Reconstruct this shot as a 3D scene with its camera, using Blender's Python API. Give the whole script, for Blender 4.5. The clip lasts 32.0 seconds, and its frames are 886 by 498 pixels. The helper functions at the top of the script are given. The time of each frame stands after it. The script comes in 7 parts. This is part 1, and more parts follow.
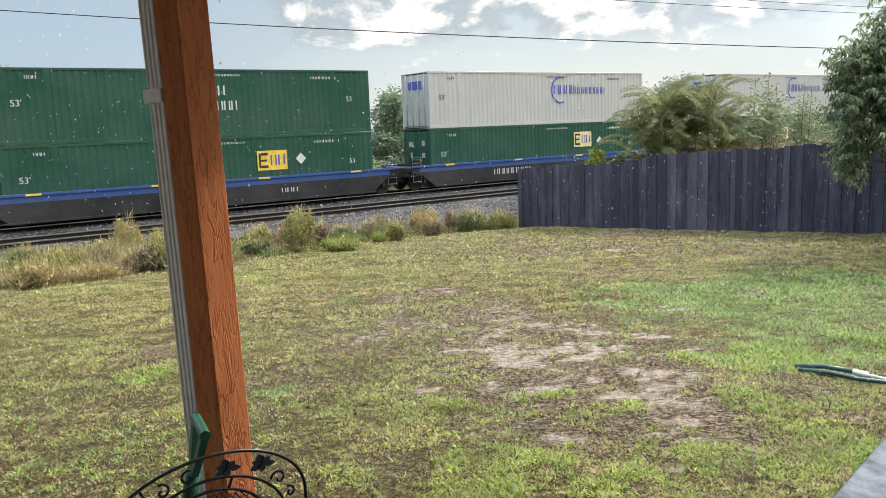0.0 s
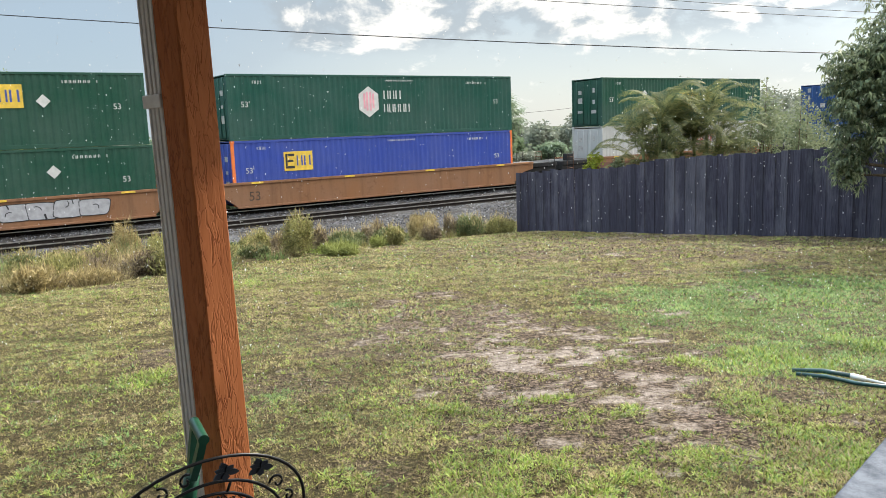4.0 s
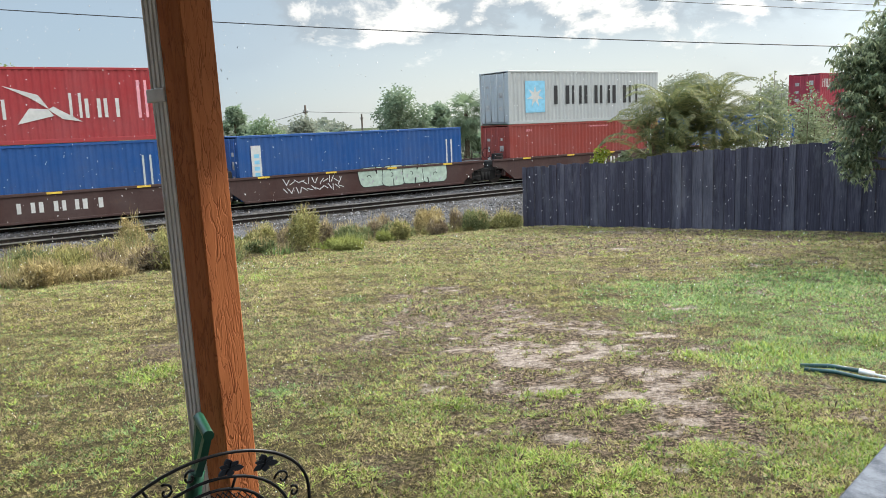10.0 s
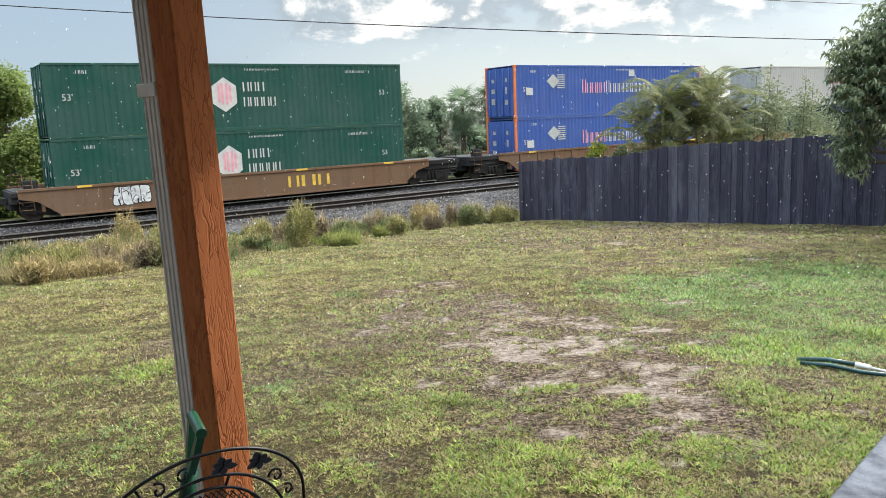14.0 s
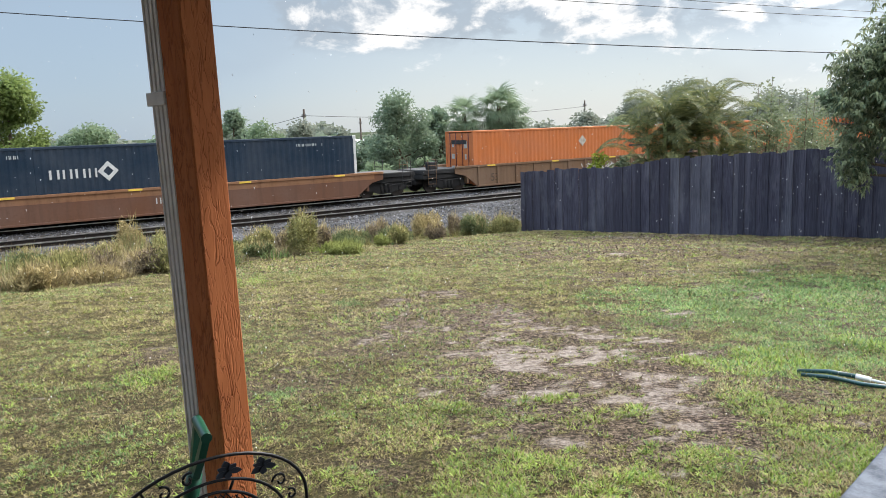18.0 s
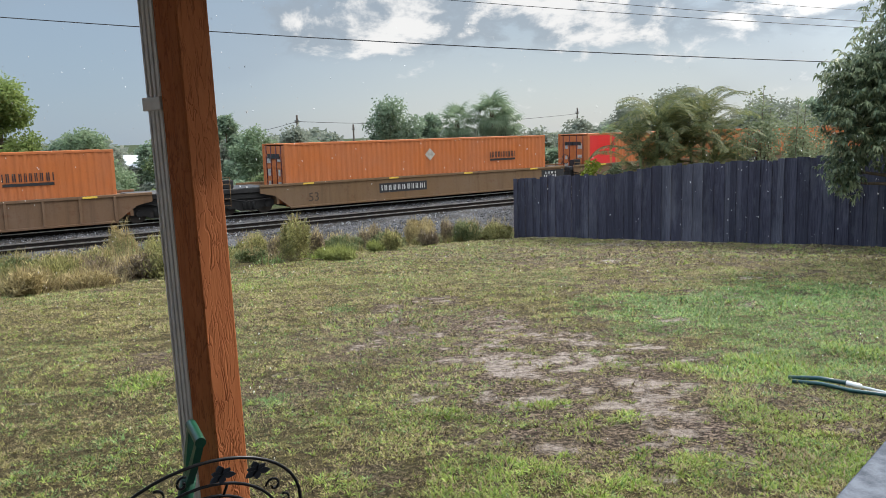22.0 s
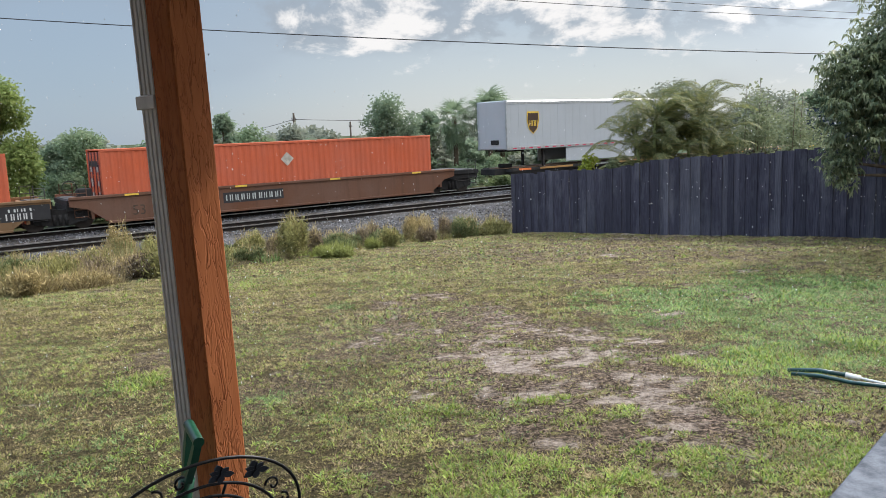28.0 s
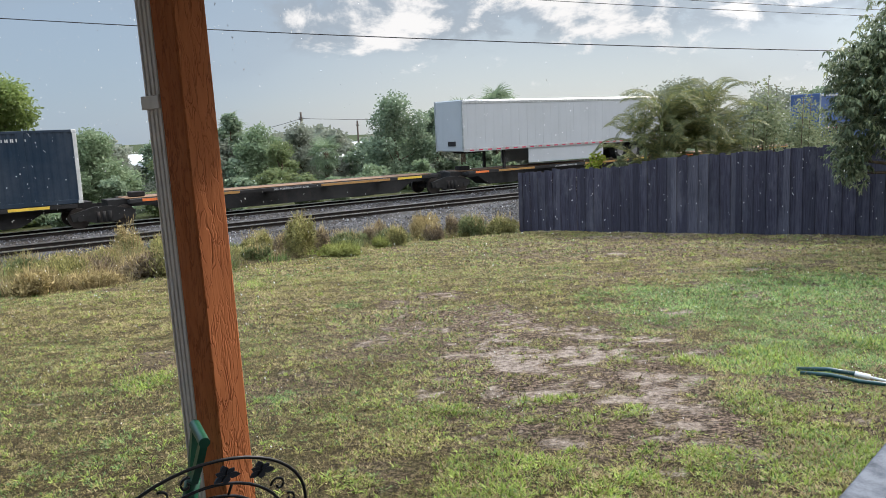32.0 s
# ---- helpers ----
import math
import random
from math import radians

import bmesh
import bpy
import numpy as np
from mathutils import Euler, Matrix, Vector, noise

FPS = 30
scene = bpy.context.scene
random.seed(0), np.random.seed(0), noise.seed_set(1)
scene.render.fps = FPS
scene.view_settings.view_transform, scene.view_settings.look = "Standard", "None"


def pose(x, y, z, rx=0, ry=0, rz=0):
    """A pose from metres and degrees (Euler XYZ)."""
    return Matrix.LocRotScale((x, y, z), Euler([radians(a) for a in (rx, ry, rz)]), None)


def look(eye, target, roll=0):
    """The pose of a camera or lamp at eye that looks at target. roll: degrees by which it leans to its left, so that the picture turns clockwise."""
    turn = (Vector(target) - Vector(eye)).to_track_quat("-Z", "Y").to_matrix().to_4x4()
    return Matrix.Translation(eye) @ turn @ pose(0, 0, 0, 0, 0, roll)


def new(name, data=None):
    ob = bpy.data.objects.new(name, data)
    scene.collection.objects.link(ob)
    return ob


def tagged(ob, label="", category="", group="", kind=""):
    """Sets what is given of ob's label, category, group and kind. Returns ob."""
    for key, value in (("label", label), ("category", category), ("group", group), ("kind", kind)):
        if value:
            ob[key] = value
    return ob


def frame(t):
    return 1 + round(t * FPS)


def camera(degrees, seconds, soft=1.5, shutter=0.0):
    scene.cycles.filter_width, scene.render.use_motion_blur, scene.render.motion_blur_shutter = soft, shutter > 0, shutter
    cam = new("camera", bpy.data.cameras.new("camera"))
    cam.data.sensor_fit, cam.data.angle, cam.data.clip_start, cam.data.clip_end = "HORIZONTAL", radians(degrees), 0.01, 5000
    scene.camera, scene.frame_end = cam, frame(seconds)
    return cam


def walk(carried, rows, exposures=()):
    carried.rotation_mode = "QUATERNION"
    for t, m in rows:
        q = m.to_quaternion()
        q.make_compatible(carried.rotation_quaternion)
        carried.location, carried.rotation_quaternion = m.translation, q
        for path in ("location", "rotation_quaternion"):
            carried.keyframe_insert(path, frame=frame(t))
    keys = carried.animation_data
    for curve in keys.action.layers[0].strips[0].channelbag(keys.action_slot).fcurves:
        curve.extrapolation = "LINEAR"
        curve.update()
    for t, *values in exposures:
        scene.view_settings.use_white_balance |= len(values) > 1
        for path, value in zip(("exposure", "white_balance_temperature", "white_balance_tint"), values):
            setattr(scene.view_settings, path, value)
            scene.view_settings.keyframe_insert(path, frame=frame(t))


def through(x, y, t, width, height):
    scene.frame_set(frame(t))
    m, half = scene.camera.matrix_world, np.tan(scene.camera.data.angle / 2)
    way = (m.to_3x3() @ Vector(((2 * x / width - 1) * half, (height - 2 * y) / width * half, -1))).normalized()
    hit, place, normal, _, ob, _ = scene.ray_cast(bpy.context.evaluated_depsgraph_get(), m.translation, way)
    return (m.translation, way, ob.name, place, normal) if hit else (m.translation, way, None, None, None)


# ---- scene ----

# ---- camera and its sway in the holder's grip ----
EYE = 1.62
cam = camera(58.666, 32.0, soft=0.4, shutter=0.03)
SWAY = [  # seconds, yaw, pitch, roll in degrees, offset in metres
    (0.0, -0.001, -8.931, -2.167, -0.0020, -0.0012, 0.0006),
    (0.5, -0.034, -8.883, -2.167, -0.0007, -0.0020, 0.0010),
    (1.0, -0.048, -8.862, -2.181, 0.0005, -0.0001, 0.0014),
    (1.5, -0.067, -8.821, -2.200, 0.0016, 0.0004, 0.0006),
    (2.0, -0.092, -8.760, -2.195, 0.0026, -0.0021, 0.0007),
    (2.5, -0.138, -8.697, -2.186, 0.0029, -0.0045, 0.0017),
    (3.0, -0.174, -8.649, -2.178, 0.0032, -0.0073, 0.0027),
    (3.5, -0.176, -8.622, -2.165, 0.0014, -0.0087, 0.0025),
    (5.5, 0.156, -8.678, -2.064, -0.0034, -0.0098, 0.0026),
    (6.0, 0.205, -8.760, -2.021, -0.0034, -0.0031, 0.0022),
    (6.5, 0.217, -8.841, -1.994, -0.0041, 0.0056, 0.0001),
    (7.0, 0.221, -8.934, -1.978, -0.0037, 0.0109, -0.0007),
    (7.5, 0.237, -9.014, -1.978, -0.0024, 0.0131, -0.0006),
    (8.0, 0.277, -9.067, -2.008, -0.0002, 0.0119, 0.0003),
    (8.5, 0.321, -9.081, -2.070, -0.0001, 0.0104, 0.0003),
    (9.0, 0.357, -9.064, -2.135, -0.0003, 0.0079, 0.0003),
    (9.5, 0.370, -9.033, -2.189, -0.0002, 0.0065, 0.0009),
    (10.0, 0.345, -8.996, -2.239, 0.0004, 0.0067, 0.0006),
    (10.5, 0.298, -8.977, -2.269, 0.0019, 0.0055, 0.0005),
    (11.0, 0.252, -8.969, -2.284, 0.0019, 0.0029, 0.0010),
    (11.5, 0.230, -8.992, -2.277, 0.0009, 0.0008, 0.0015),
    (12.0, 0.214, -9.053, -2.269, -0.0001, 0.0031, 0.0012),
    (12.5, 0.191, -9.139, -2.270, -0.0000, 0.0084, -0.0005),
    (13.0, 0.169, -9.242, -2.299, 0.0016, 0.0137, -0.0010),
    (13.5, 0.131, -9.329, -2.352, 0.0029, 0.0195, -0.0014),
    (14.0, 0.108, -9.382, -2.414, 0.0055, 0.0237, -0.0011),
    (14.5, 0.094, -9.392, -2.432, 0.0087, 0.0240, -0.0004),
    (16.5, 0.131, -9.068, -2.223, 0.0085, 0.0139, -0.0004),
    (17.0, 0.154, -8.960, -2.127, 0.0046, 0.0097, -0.0001),
    (17.5, 0.168, -8.834, -2.041, 0.0011, 0.0052, -0.0000),
    (18.0, 0.186, -8.686, -1.996, -0.0001, -0.0018, 0.0007),
    (18.5, 0.205, -8.532, -1.975, -0.0010, -0.0106, 0.0021),
    (19.0, 0.225, -8.387, -1.955, -0.0031, -0.0160, 0.0022),
    (19.5, 0.245, -8.275, -1.909, -0.0057, -0.0172, 0.0022),
    (20.0, 0.247, -8.195, -1.866, -0.0071, -0.0181, 0.0021),
    (20.5, 0.196, -8.144, -1.825, -0.0071, -0.0207, 0.0018),
    (21.0, 0.068, -8.138, -1.782, -0.0055, -0.0231, 0.0026),
    (21.5, -0.138, -8.166, -1.734, -0.0044, -0.0203, 0.0018),
    (22.0, -0.376, -8.236, -1.712, -0.0052, -0.0126, -0.0001),
    (22.5, -0.597, -8.324, -1.721, -0.0050, -0.0073, -0.0016),
    (23.0, -0.754, -8.418, -1.782, -0.0024, -0.0070, -0.0006),
    (23.5, -0.854, -8.487, -1.856, 0.0005, -0.0078, 0.0005),
    (24.0, -0.912, -8.498, -1.906, 0.0009, -0.0087, 0.0004),
    (24.5, -0.945, -8.459, -1.943, -0.0005, -0.0107, 0.0003),
    (25.0, -0.956, -8.396, -1.970, -0.0021, -0.0105, -0.0006),
    (25.5, -0.938, -8.337, -2.027, -0.0018, -0.0089, -0.0021),
    (27.5, -0.590, -8.414, -2.252, -0.0011, -0.0079, -0.0007),
    (28.0, -0.480, -8.505, -2.335, -0.0012, -0.0044, -0.0016),
    (28.5, -0.364, -8.576, -2.407, -0.0012, -0.0015, -0.0014),
    (29.0, -0.265, -8.610, -2.476, 0.0009, -0.0016, -0.0004),
    (29.5, -0.206, -8.586, -2.488, 0.0027, -0.0028, -0.0005),
    (30.0, -0.169, -8.545, -2.476, 0.0022, -0.0038, -0.0005),
    (30.5, -0.130, -8.521, -2.450, 0.0008, -0.0036, 0.0004),
    (31.0, -0.081, -8.519, -2.452, 0.0005, -0.0002, -0.0009),
    (31.5, -0.014, -8.546, -2.480, 0.0014, 0.0021, -0.0018),
    (32.0, 0.060, -8.577, -2.532, 0.0026, 0.0052, -0.0011),
]


def eye_pose(yaw, pitch, roll, dx, dy, dz):
    return pose(dx, dy, EYE + dz, 0, 0, yaw) @ pose(0, 0, 0, 90 + pitch, 0, 0) @ pose(0, 0, 0, 0, 0, roll)


EXPOSURES = [(0.0, 0.33, 7000, 10), (10.0, 0.27, 6800, 9), (14.0, 0.31, 6800, 9), (17.0, 0.33, 6650, 11), (19.0, 0.02, 6550, 11), (24.0, -0.11, 6550, 10), (28.0, -0.05, 6600, 12), (32.0, -0.02, 6600, 12)]
walk(cam, [(t, eye_pose(*r)) for t, *r in SWAY], exposures=EXPOSURES)

# ---- world, sun ----
SUN_AZ, SUN_EL = 46.0, 40.0  # azimuth from +y towards +x, elevation
world = bpy.data.worlds.new("sky")
scene.world = world
world.use_nodes = True
wn, wl = world.node_tree.nodes, world.node_tree.links
wn.clear()


def wnode(kind, **values):
    nd = wn.new(kind)
    for k, v in values.items():
        nd.inputs[k].default_value = v
    return nd


sky = wn.new("ShaderNodeTexSky")
sky.sky_type = "NISHITA"
sky.sun_disc = False
sky.sun_elevation = radians(SUN_EL)
sky.sun_rotation = radians(SUN_AZ)
sky.air_density, sky.dust_density, sky.ozone_density = 1.0, 0.6, 2.0
coord = wn.new("ShaderNodeTexCoord")
parts_ = wn.new("ShaderNodeSeparateXYZ")
wl.new(coord.outputs["Generated"], parts_.inputs[0])


def wmath(op, a, b):
    nd = wn.new("ShaderNodeMath")
    nd.operation = op
    for i, v in enumerate((a, b)):
        if isinstance(v, (int, float)):
            nd.inputs[i].default_value = v
        else:
            wl.new(v, nd.inputs[i])
    return nd.outputs[0]


def wrange(val, a, b, c=0.0, d=1.0, smooth=False):
    nd = wn.new("ShaderNodeMapRange")
    nd.interpolation_type = "SMOOTHSTEP" if smooth else "LINEAR"
    for key, v in zip(("From Min", "From Max", "To Min", "To Max"), (a, b, c, d)):
        nd.inputs[key].default_value = v
    wl.new(val, nd.inputs["Value"])
    return nd.outputs[0]


def wmix(fac, a, b):
    nd = wn.new("ShaderNodeMix")
    nd.data_type = "RGBA"
    for key, v in (("Factor", fac), ("A", a), ("B", b)):
        if isinstance(v, tuple):
            nd.inputs[key].default_value = (*v, 1)
        else:
            wl.new(v, nd.inputs[key])
    return nd.outputs["Result"]


# clouds lie in a flat layer: seen low they draw together towards the horizon
height_ = wmath("ADD", wmath("MAXIMUM", parts_.outputs["Z"], 0.0), 0.5)
layer = wn.new("ShaderNodeCombineXYZ")
wl.new(wmath("DIVIDE", parts_.outputs["X"], height_), layer.inputs[0])
wl.new(wmath("DIVIDE", parts_.outputs["Y"], height_), layer.inputs[1])
layer.inputs[2].default_value = 3.7
puffs = wnode("ShaderNodeTexNoise", Scale=6.5, Detail=12.0, Roughness=0.6, Distortion=0.25)
wl.new(layer.outputs[0], puffs.inputs["Vector"])
veil = wnode("ShaderNodeTexNoise", Scale=1.3, Detail=4.0, Roughness=0.5)
wl.new(layer.outputs[0], veil.inputs["Vector"])
thin = wrange(veil.outputs["Fac"], 0.35, 0.7, 0.75, 0.97)
low = wrange(parts_.outputs["Z"], 0.02, 0.24, 1.0, 0.12, True)
side = wrange(parts_.outputs["X"], -0.42, 0.05, 0.0, 1.0, True)
hazec = wmix(wmath("MULTIPLY", low, side), (3.55, 4.65, 5.9), (5.8, 6.45, 6.9))
clear = wmix(thin, sky.outputs[0], hazec)
grey_base = wrange(veil.outputs["Fac"], 0.48, 0.66, 0.0, 0.3, True)
clear = wmix(grey_base, clear, (3.2, 3.85, 4.65))
# the broken cumulus stands high, on the sun's side
bank = wmath("MULTIPLY", wrange(parts_.outputs["Z"], 0.085, 0.135, 0.0, 1.0, True), wrange(parts_.outputs["X"], -0.27, -0.14, 0.0, 1.0, True))
east = wrange(parts_.outputs["X"], -0.24, -0.08, -0.16, 0.0, True)
heap = wmath("ADD", wmath("ADD", puffs.outputs["Fac"], east), wmath("MULTIPLY", bank, 0.15))
crown = wrange(heap, 0.575, 0.70, 0.0, 1.0, True)
under = wmath("MULTIPLY", wrange(heap, 0.45, 0.56, 0.0, 0.6, True), wrange(bank, 0.0, 0.6))
clear = wmix(under, clear, (3.5, 4.1, 4.75))
cloud_out = wmix(crown, clear, (9.2, 9.3, 9.3))
# a clouded sky is brightest overhead, and round the hidden sun
lift = wn.new("ShaderNodeMapRange")
for key, val in zip(("From Min", "From Max", "To Min", "To Max"), (0.20, 1.0, 0.87, 4.45)):
    lift.inputs[key].default_value = val
wl.new(parts_.outputs["Z"], lift.inputs["Value"])
toward = wn.new("ShaderNodeVectorMath")
toward.operation = "DOT_PRODUCT"
wl.new(coord.outputs["Generated"], toward.inputs[0])
toward.inputs[1].default_value = (math.sin(radians(SUN_AZ)) * math.cos(radians(SUN_EL)), math.cos(radians(SUN_AZ)) * math.cos(radians(SUN_EL)), math.sin(radians(SUN_EL)))
glow = wn.new("ShaderNodeMapRange")
for key, val in zip(("From Min", "From Max", "To Min", "To Max"), (0.72, 1.0, 0.0, 0.9)):
    glow.inputs[key].default_value = val
wl.new(toward.outputs["Value"], glow.inputs["Value"])
gain = wn.new("ShaderNodeMath")
gain.operation = "ADD"
wl.new(lift.outputs[0], gain.inputs[0])
wl.new(glow.outputs[0], gain.inputs[1])
lit = wn.new("ShaderNodeVectorMath")
lit.operation = "SCALE"
wl.new(cloud_out, lit.inputs[0])
wl.new(gain.outputs[0], lit.inputs["Scale"])
back = wnode("ShaderNodeBackground", Strength=0.12)
wl.new(lit.outputs[0], back.inputs["Color"])
sky_out = wn.new("ShaderNodeOutputWorld")
wl.new(back.outputs[0], sky_out.inputs["Surface"])

sun_data = bpy.data.lights.new("sun", "SUN")
sun_data.energy, sun_data.angle, sun_data.color = 5.0, radians(5.0), (1.0, 0.95, 0.87)
sun = new("sun", sun_data)
_a, _e = radians(SUN_AZ), radians(SUN_EL)
sun.matrix_world = look((math.sin(_a) * math.cos(_e) * 50, math.cos(_a) * math.cos(_e) * 50, math.sin(_e) * 50), (0, 0, 0))

# ---- materials ----
def ramp(nt, fac, stops):
    nd = nt.nodes.new("ShaderNodeValToRGB")
    cr = nd.color_ramp
    while len(cr.elements) < len(stops):
        cr.elements.new(0.5)
    for el, (p, c) in zip(cr.elements, stops):
        el.position, el.color = p, (*c, 1)
    nt.links.new(fac, nd.inputs["Fac"])
    return nd.outputs["Color"]


def mixed(nt, fac, a, b, blend="MIX"):
    nd = nt.nodes.new("ShaderNodeMix")
    nd.data_type, nd.blend_type = "RGBA", blend
    for sock, val in (("Factor", fac), ("A", a), ("B", b)):
        if isinstance(val, (int, float)):
            nd.inputs[sock].default_value = val
        elif isinstance(val, tuple):
            nd.inputs[sock].default_value = (*val, 1)
        else:
            nt.links.new(val, nd.inputs[sock])
    return nd.outputs["Result"]


def noise_fac(nt, scale, detail=4.0, rough=0.55, stretch=(1, 1, 1), space="Object", distort=0.0):
    tc = nt.nodes.new("ShaderNodeTexCoord")
    mp = nt.nodes.new("ShaderNodeMapping")
    mp.inputs["Scale"].default_value = stretch
    if space == "World":
        tc = nt.nodes.new("ShaderNodeNewGeometry")
    nt.links.new(tc.outputs["Position" if space == "World" else space], mp.inputs["Vector"])
    nd = nt.nodes.new("ShaderNodeTexNoise")
    nd.inputs["Scale"].default_value, nd.inputs["Detail"].default_value = scale, detail
    nd.inputs["Roughness"].default_value, nd.inputs["Distortion"].default_value = rough, distort
    nt.links.new(mp.outputs[0], nd.inputs["Vector"])
    return nd.outputs["Fac"]


def mapped(nt, val, a, b, c=0.0, d=1.0):
    nd = nt.nodes.new("ShaderNodeMapRange")
    for k, v in zip(("From Min", "From Max", "To Min", "To Max"), (a, b, c, d)):
        nd.inputs[k].default_value = v
    nt.links.new(val, nd.inputs["Value"])
    return nd.outputs[0]


def base(name, color=(0.5, 0.5, 0.5), rough=0.6, metal=0.0):
    m = bpy.data.materials.new(name)
    m.use_nodes = True
    nt = m.node_tree
    sh = nt.nodes["Principled BSDF"]
    sh.inputs["Base Color"].default_value = (*color, 1)
    sh.inputs["Roughness"].default_value = rough
    sh.inputs["Metallic"].default_value = metal
    if rough >= 0.85:
        sh.inputs["Specular IOR Level"].default_value = 0.08  # loose, crumbly or fibrous surfaces have no sheen
    return m, nt, sh


def bump(nt, sh, height, strength=0.3, distance=0.02):
    nd = nt.nodes.new("ShaderNodeBump")
    nd.inputs["Strength"].default_value, nd.inputs["Distance"].default_value = strength, distance
    nt.links.new(height, nd.inputs["Height"])
    nt.links.new(nd.outputs[0], sh.inputs["Normal"])


MATS = {}


def paint(name, color, grime=0.35, rough=0.55, rust=0.0, streak=True):
    """Weathered paint on steel: faded patches, run-down streaks, some rust."""
    if name in MATS:
        return MATS[name]
    m, nt, sh = base(name, color, rough)
    sh.inputs["Specular IOR Level"].default_value = 0.25
    dark = tuple(c * 0.55 + 0.012 for c in color)
    pale = tuple(c * 0.85 + 0.035 for c in color)
    big = noise_fac(nt, 0.6, 5)
    col = mixed(nt, mapped(nt, big, 0.35, 0.75), color, pale)
    if streak:
        runs = noise_fac(nt, 1.0, 5, 0.6, (3.2, 3.2, 0.25))
        col = mixed(nt, mapped(nt, runs, 0.5, 0.8, 0, grime), col, dark)
    fine = noise_fac(nt, 9.0, 6, 0.65)
    col = mixed(nt, mapped(nt, fine, 0.55, 0.8, 0, grime * 0.6), col, dark)
    if rust:
        spots = noise_fac(nt, 2.4, 8, 0.7)
        col = mixed(nt, mapped(nt, spots, 0.56, 0.7, 0, rust), col, (0.13, 0.055, 0.025))
    nt.links.new(col, sh.inputs["Base Color"])
    nt.links.new(mapped(nt, fine, 0.3, 0.8, rough - 0.12, rough + 0.2), sh.inputs["Roughness"])
    MATS[name] = m
    return m


def plain(name, color, rough=0.6, metal=0.0, vary=0.25, scale=12.0):
    if name in MATS:
        return MATS[name]
    m, nt, sh = base(name, color, rough, metal)
    f = noise_fac(nt, scale, 5)
    nt.links.new(mixed(nt, mapped(nt, f, 0.3, 0.75), tuple(c * (1 - vary) for c in color), tuple(min(1, c * (1 + vary)) for c in color)), sh.inputs["Base Color"])
    MATS[name] = m
    return m


def leafy(name, a, b, rough=0.55, through=0.35, scale=0.7):
    """Leaves: hue varies leaf by leaf and clump by clump; some light comes through."""
    if name in MATS:
        return MATS[name]
    m, nt, sh = base(name, a, rough)
    sh.inputs["Specular IOR Level"].default_value = 0.2
    geo = nt.nodes.new("ShaderNodeNewGeometry")
    col = mixed(nt, geo.outputs["Random Per Island"], a, b)
    f = noise_fac(nt, scale, 3)
    col = mixed(nt, mapped(nt, f, 0.35, 0.7, 0, 0.6), col, tuple(x * 0.6 for x in a))
    nt.links.new(col, sh.inputs["Base Color"])
    tl = nt.nodes.new("ShaderNodeBsdfTranslucent")
    nt.links.new(col, tl.inputs["Color"])
    mx = nt.nodes.new("ShaderNodeMixShader")
    mx.inputs[0].default_value = through
    out = nt.nodes["Material Output"]
    nt.links.new(sh.outputs[0], mx.inputs[1])
    nt.links.new(tl.outputs[0], mx.inputs[2])
    nt.links.new(mx.outputs[0], out.inputs["Surface"])
    MATS[name] = m
    return m


# ---- mesh helpers ----
def mesh_from(name, verts, faces, materials, smooth=False, indices=None):
    me = bpy.data.meshes.new(name)
    me.from_pydata([tuple(v) for v in verts], [], faces)
    for m in materials if isinstance(materials, (list, tuple)) else [materials]:
        me.materials.append(m)
    if indices is not None:
        me.polygons.foreach_set("material_index", indices)
    if smooth:
        me.polygons.foreach_set("use_smooth", [True] * len(me.polygons))
    me.update()
    return me


def fast_mesh(name, verts, tris, materials, indices=None):
    """A mesh of triangles from numpy arrays."""
    me = bpy.data.meshes.new(name)
    verts = np.asarray(verts, dtype=np.float32)
    tris = np.asarray(tris, dtype=np.int32)
    me.vertices.add(len(verts))
    me.vertices.foreach_set("co", verts.ravel())
    me.loops.add(len(tris) * 3)
    me.loops.foreach_set("vertex_index", tris.ravel())
    me.polygons.add(len(tris))
    me.polygons.foreach_set("loop_start", np.arange(0, len(tris) * 3, 3, dtype=np.int32))
    for m in materials:
        me.materials.append(m)
    if indices is not None:
        me.polygons.foreach_set("material_index", np.asarray(indices, dtype=np.int32))
    me.update(calc_edges=True)
    me.validate()
    return me


def thing(name, m, label, category, group="", kind=""):
    ob = new(name)
    ob.matrix_world = m
    return tagged(ob, label, category, group, kind)


def part(name, bm, material, parent, label=""):
    if isinstance(bm, bpy.types.Mesh):
        me = bm
    else:
        me = bpy.data.meshes.new(name)
        bm.to_mesh(me)
        bm.free()
        for mt in material if isinstance(material, (list, tuple)) else [material]:
            me.materials.append(mt)
    ob = new(name, me)
    ob.parent = parent
    if label:
        ob["label"] = label
    return ob


def box(bm, x0, x1, y0, y1, z0, z1, bevel=0.0, mat=0):
    vs = [bm.verts.new((x, y, z)) for z in (z0, z1) for x, y in ((x0, y0), (x1, y0), (x1, y1), (x0, y1))]
    fs = [bm.faces.new([vs[i] for i in q]) for q in ((3, 2, 1, 0), (4, 5, 6, 7), (0, 1, 5, 4), (1, 2, 6, 5), (2, 3, 7, 6), (3, 0, 4, 7))]
    for f in fs:
        f.material_index = mat
    if bevel:
        bmesh.ops.bevel(bm, geom=list({e for f in fs for e in f.edges}), offset=bevel, segments=1, affect="EDGES", profile=0.5)
    return bm


def boxes(*rows, bevel=0.0):
    bm = bmesh.new()
    for r in rows:
        box(bm, *r[:6], bevel=bevel)
    return bm


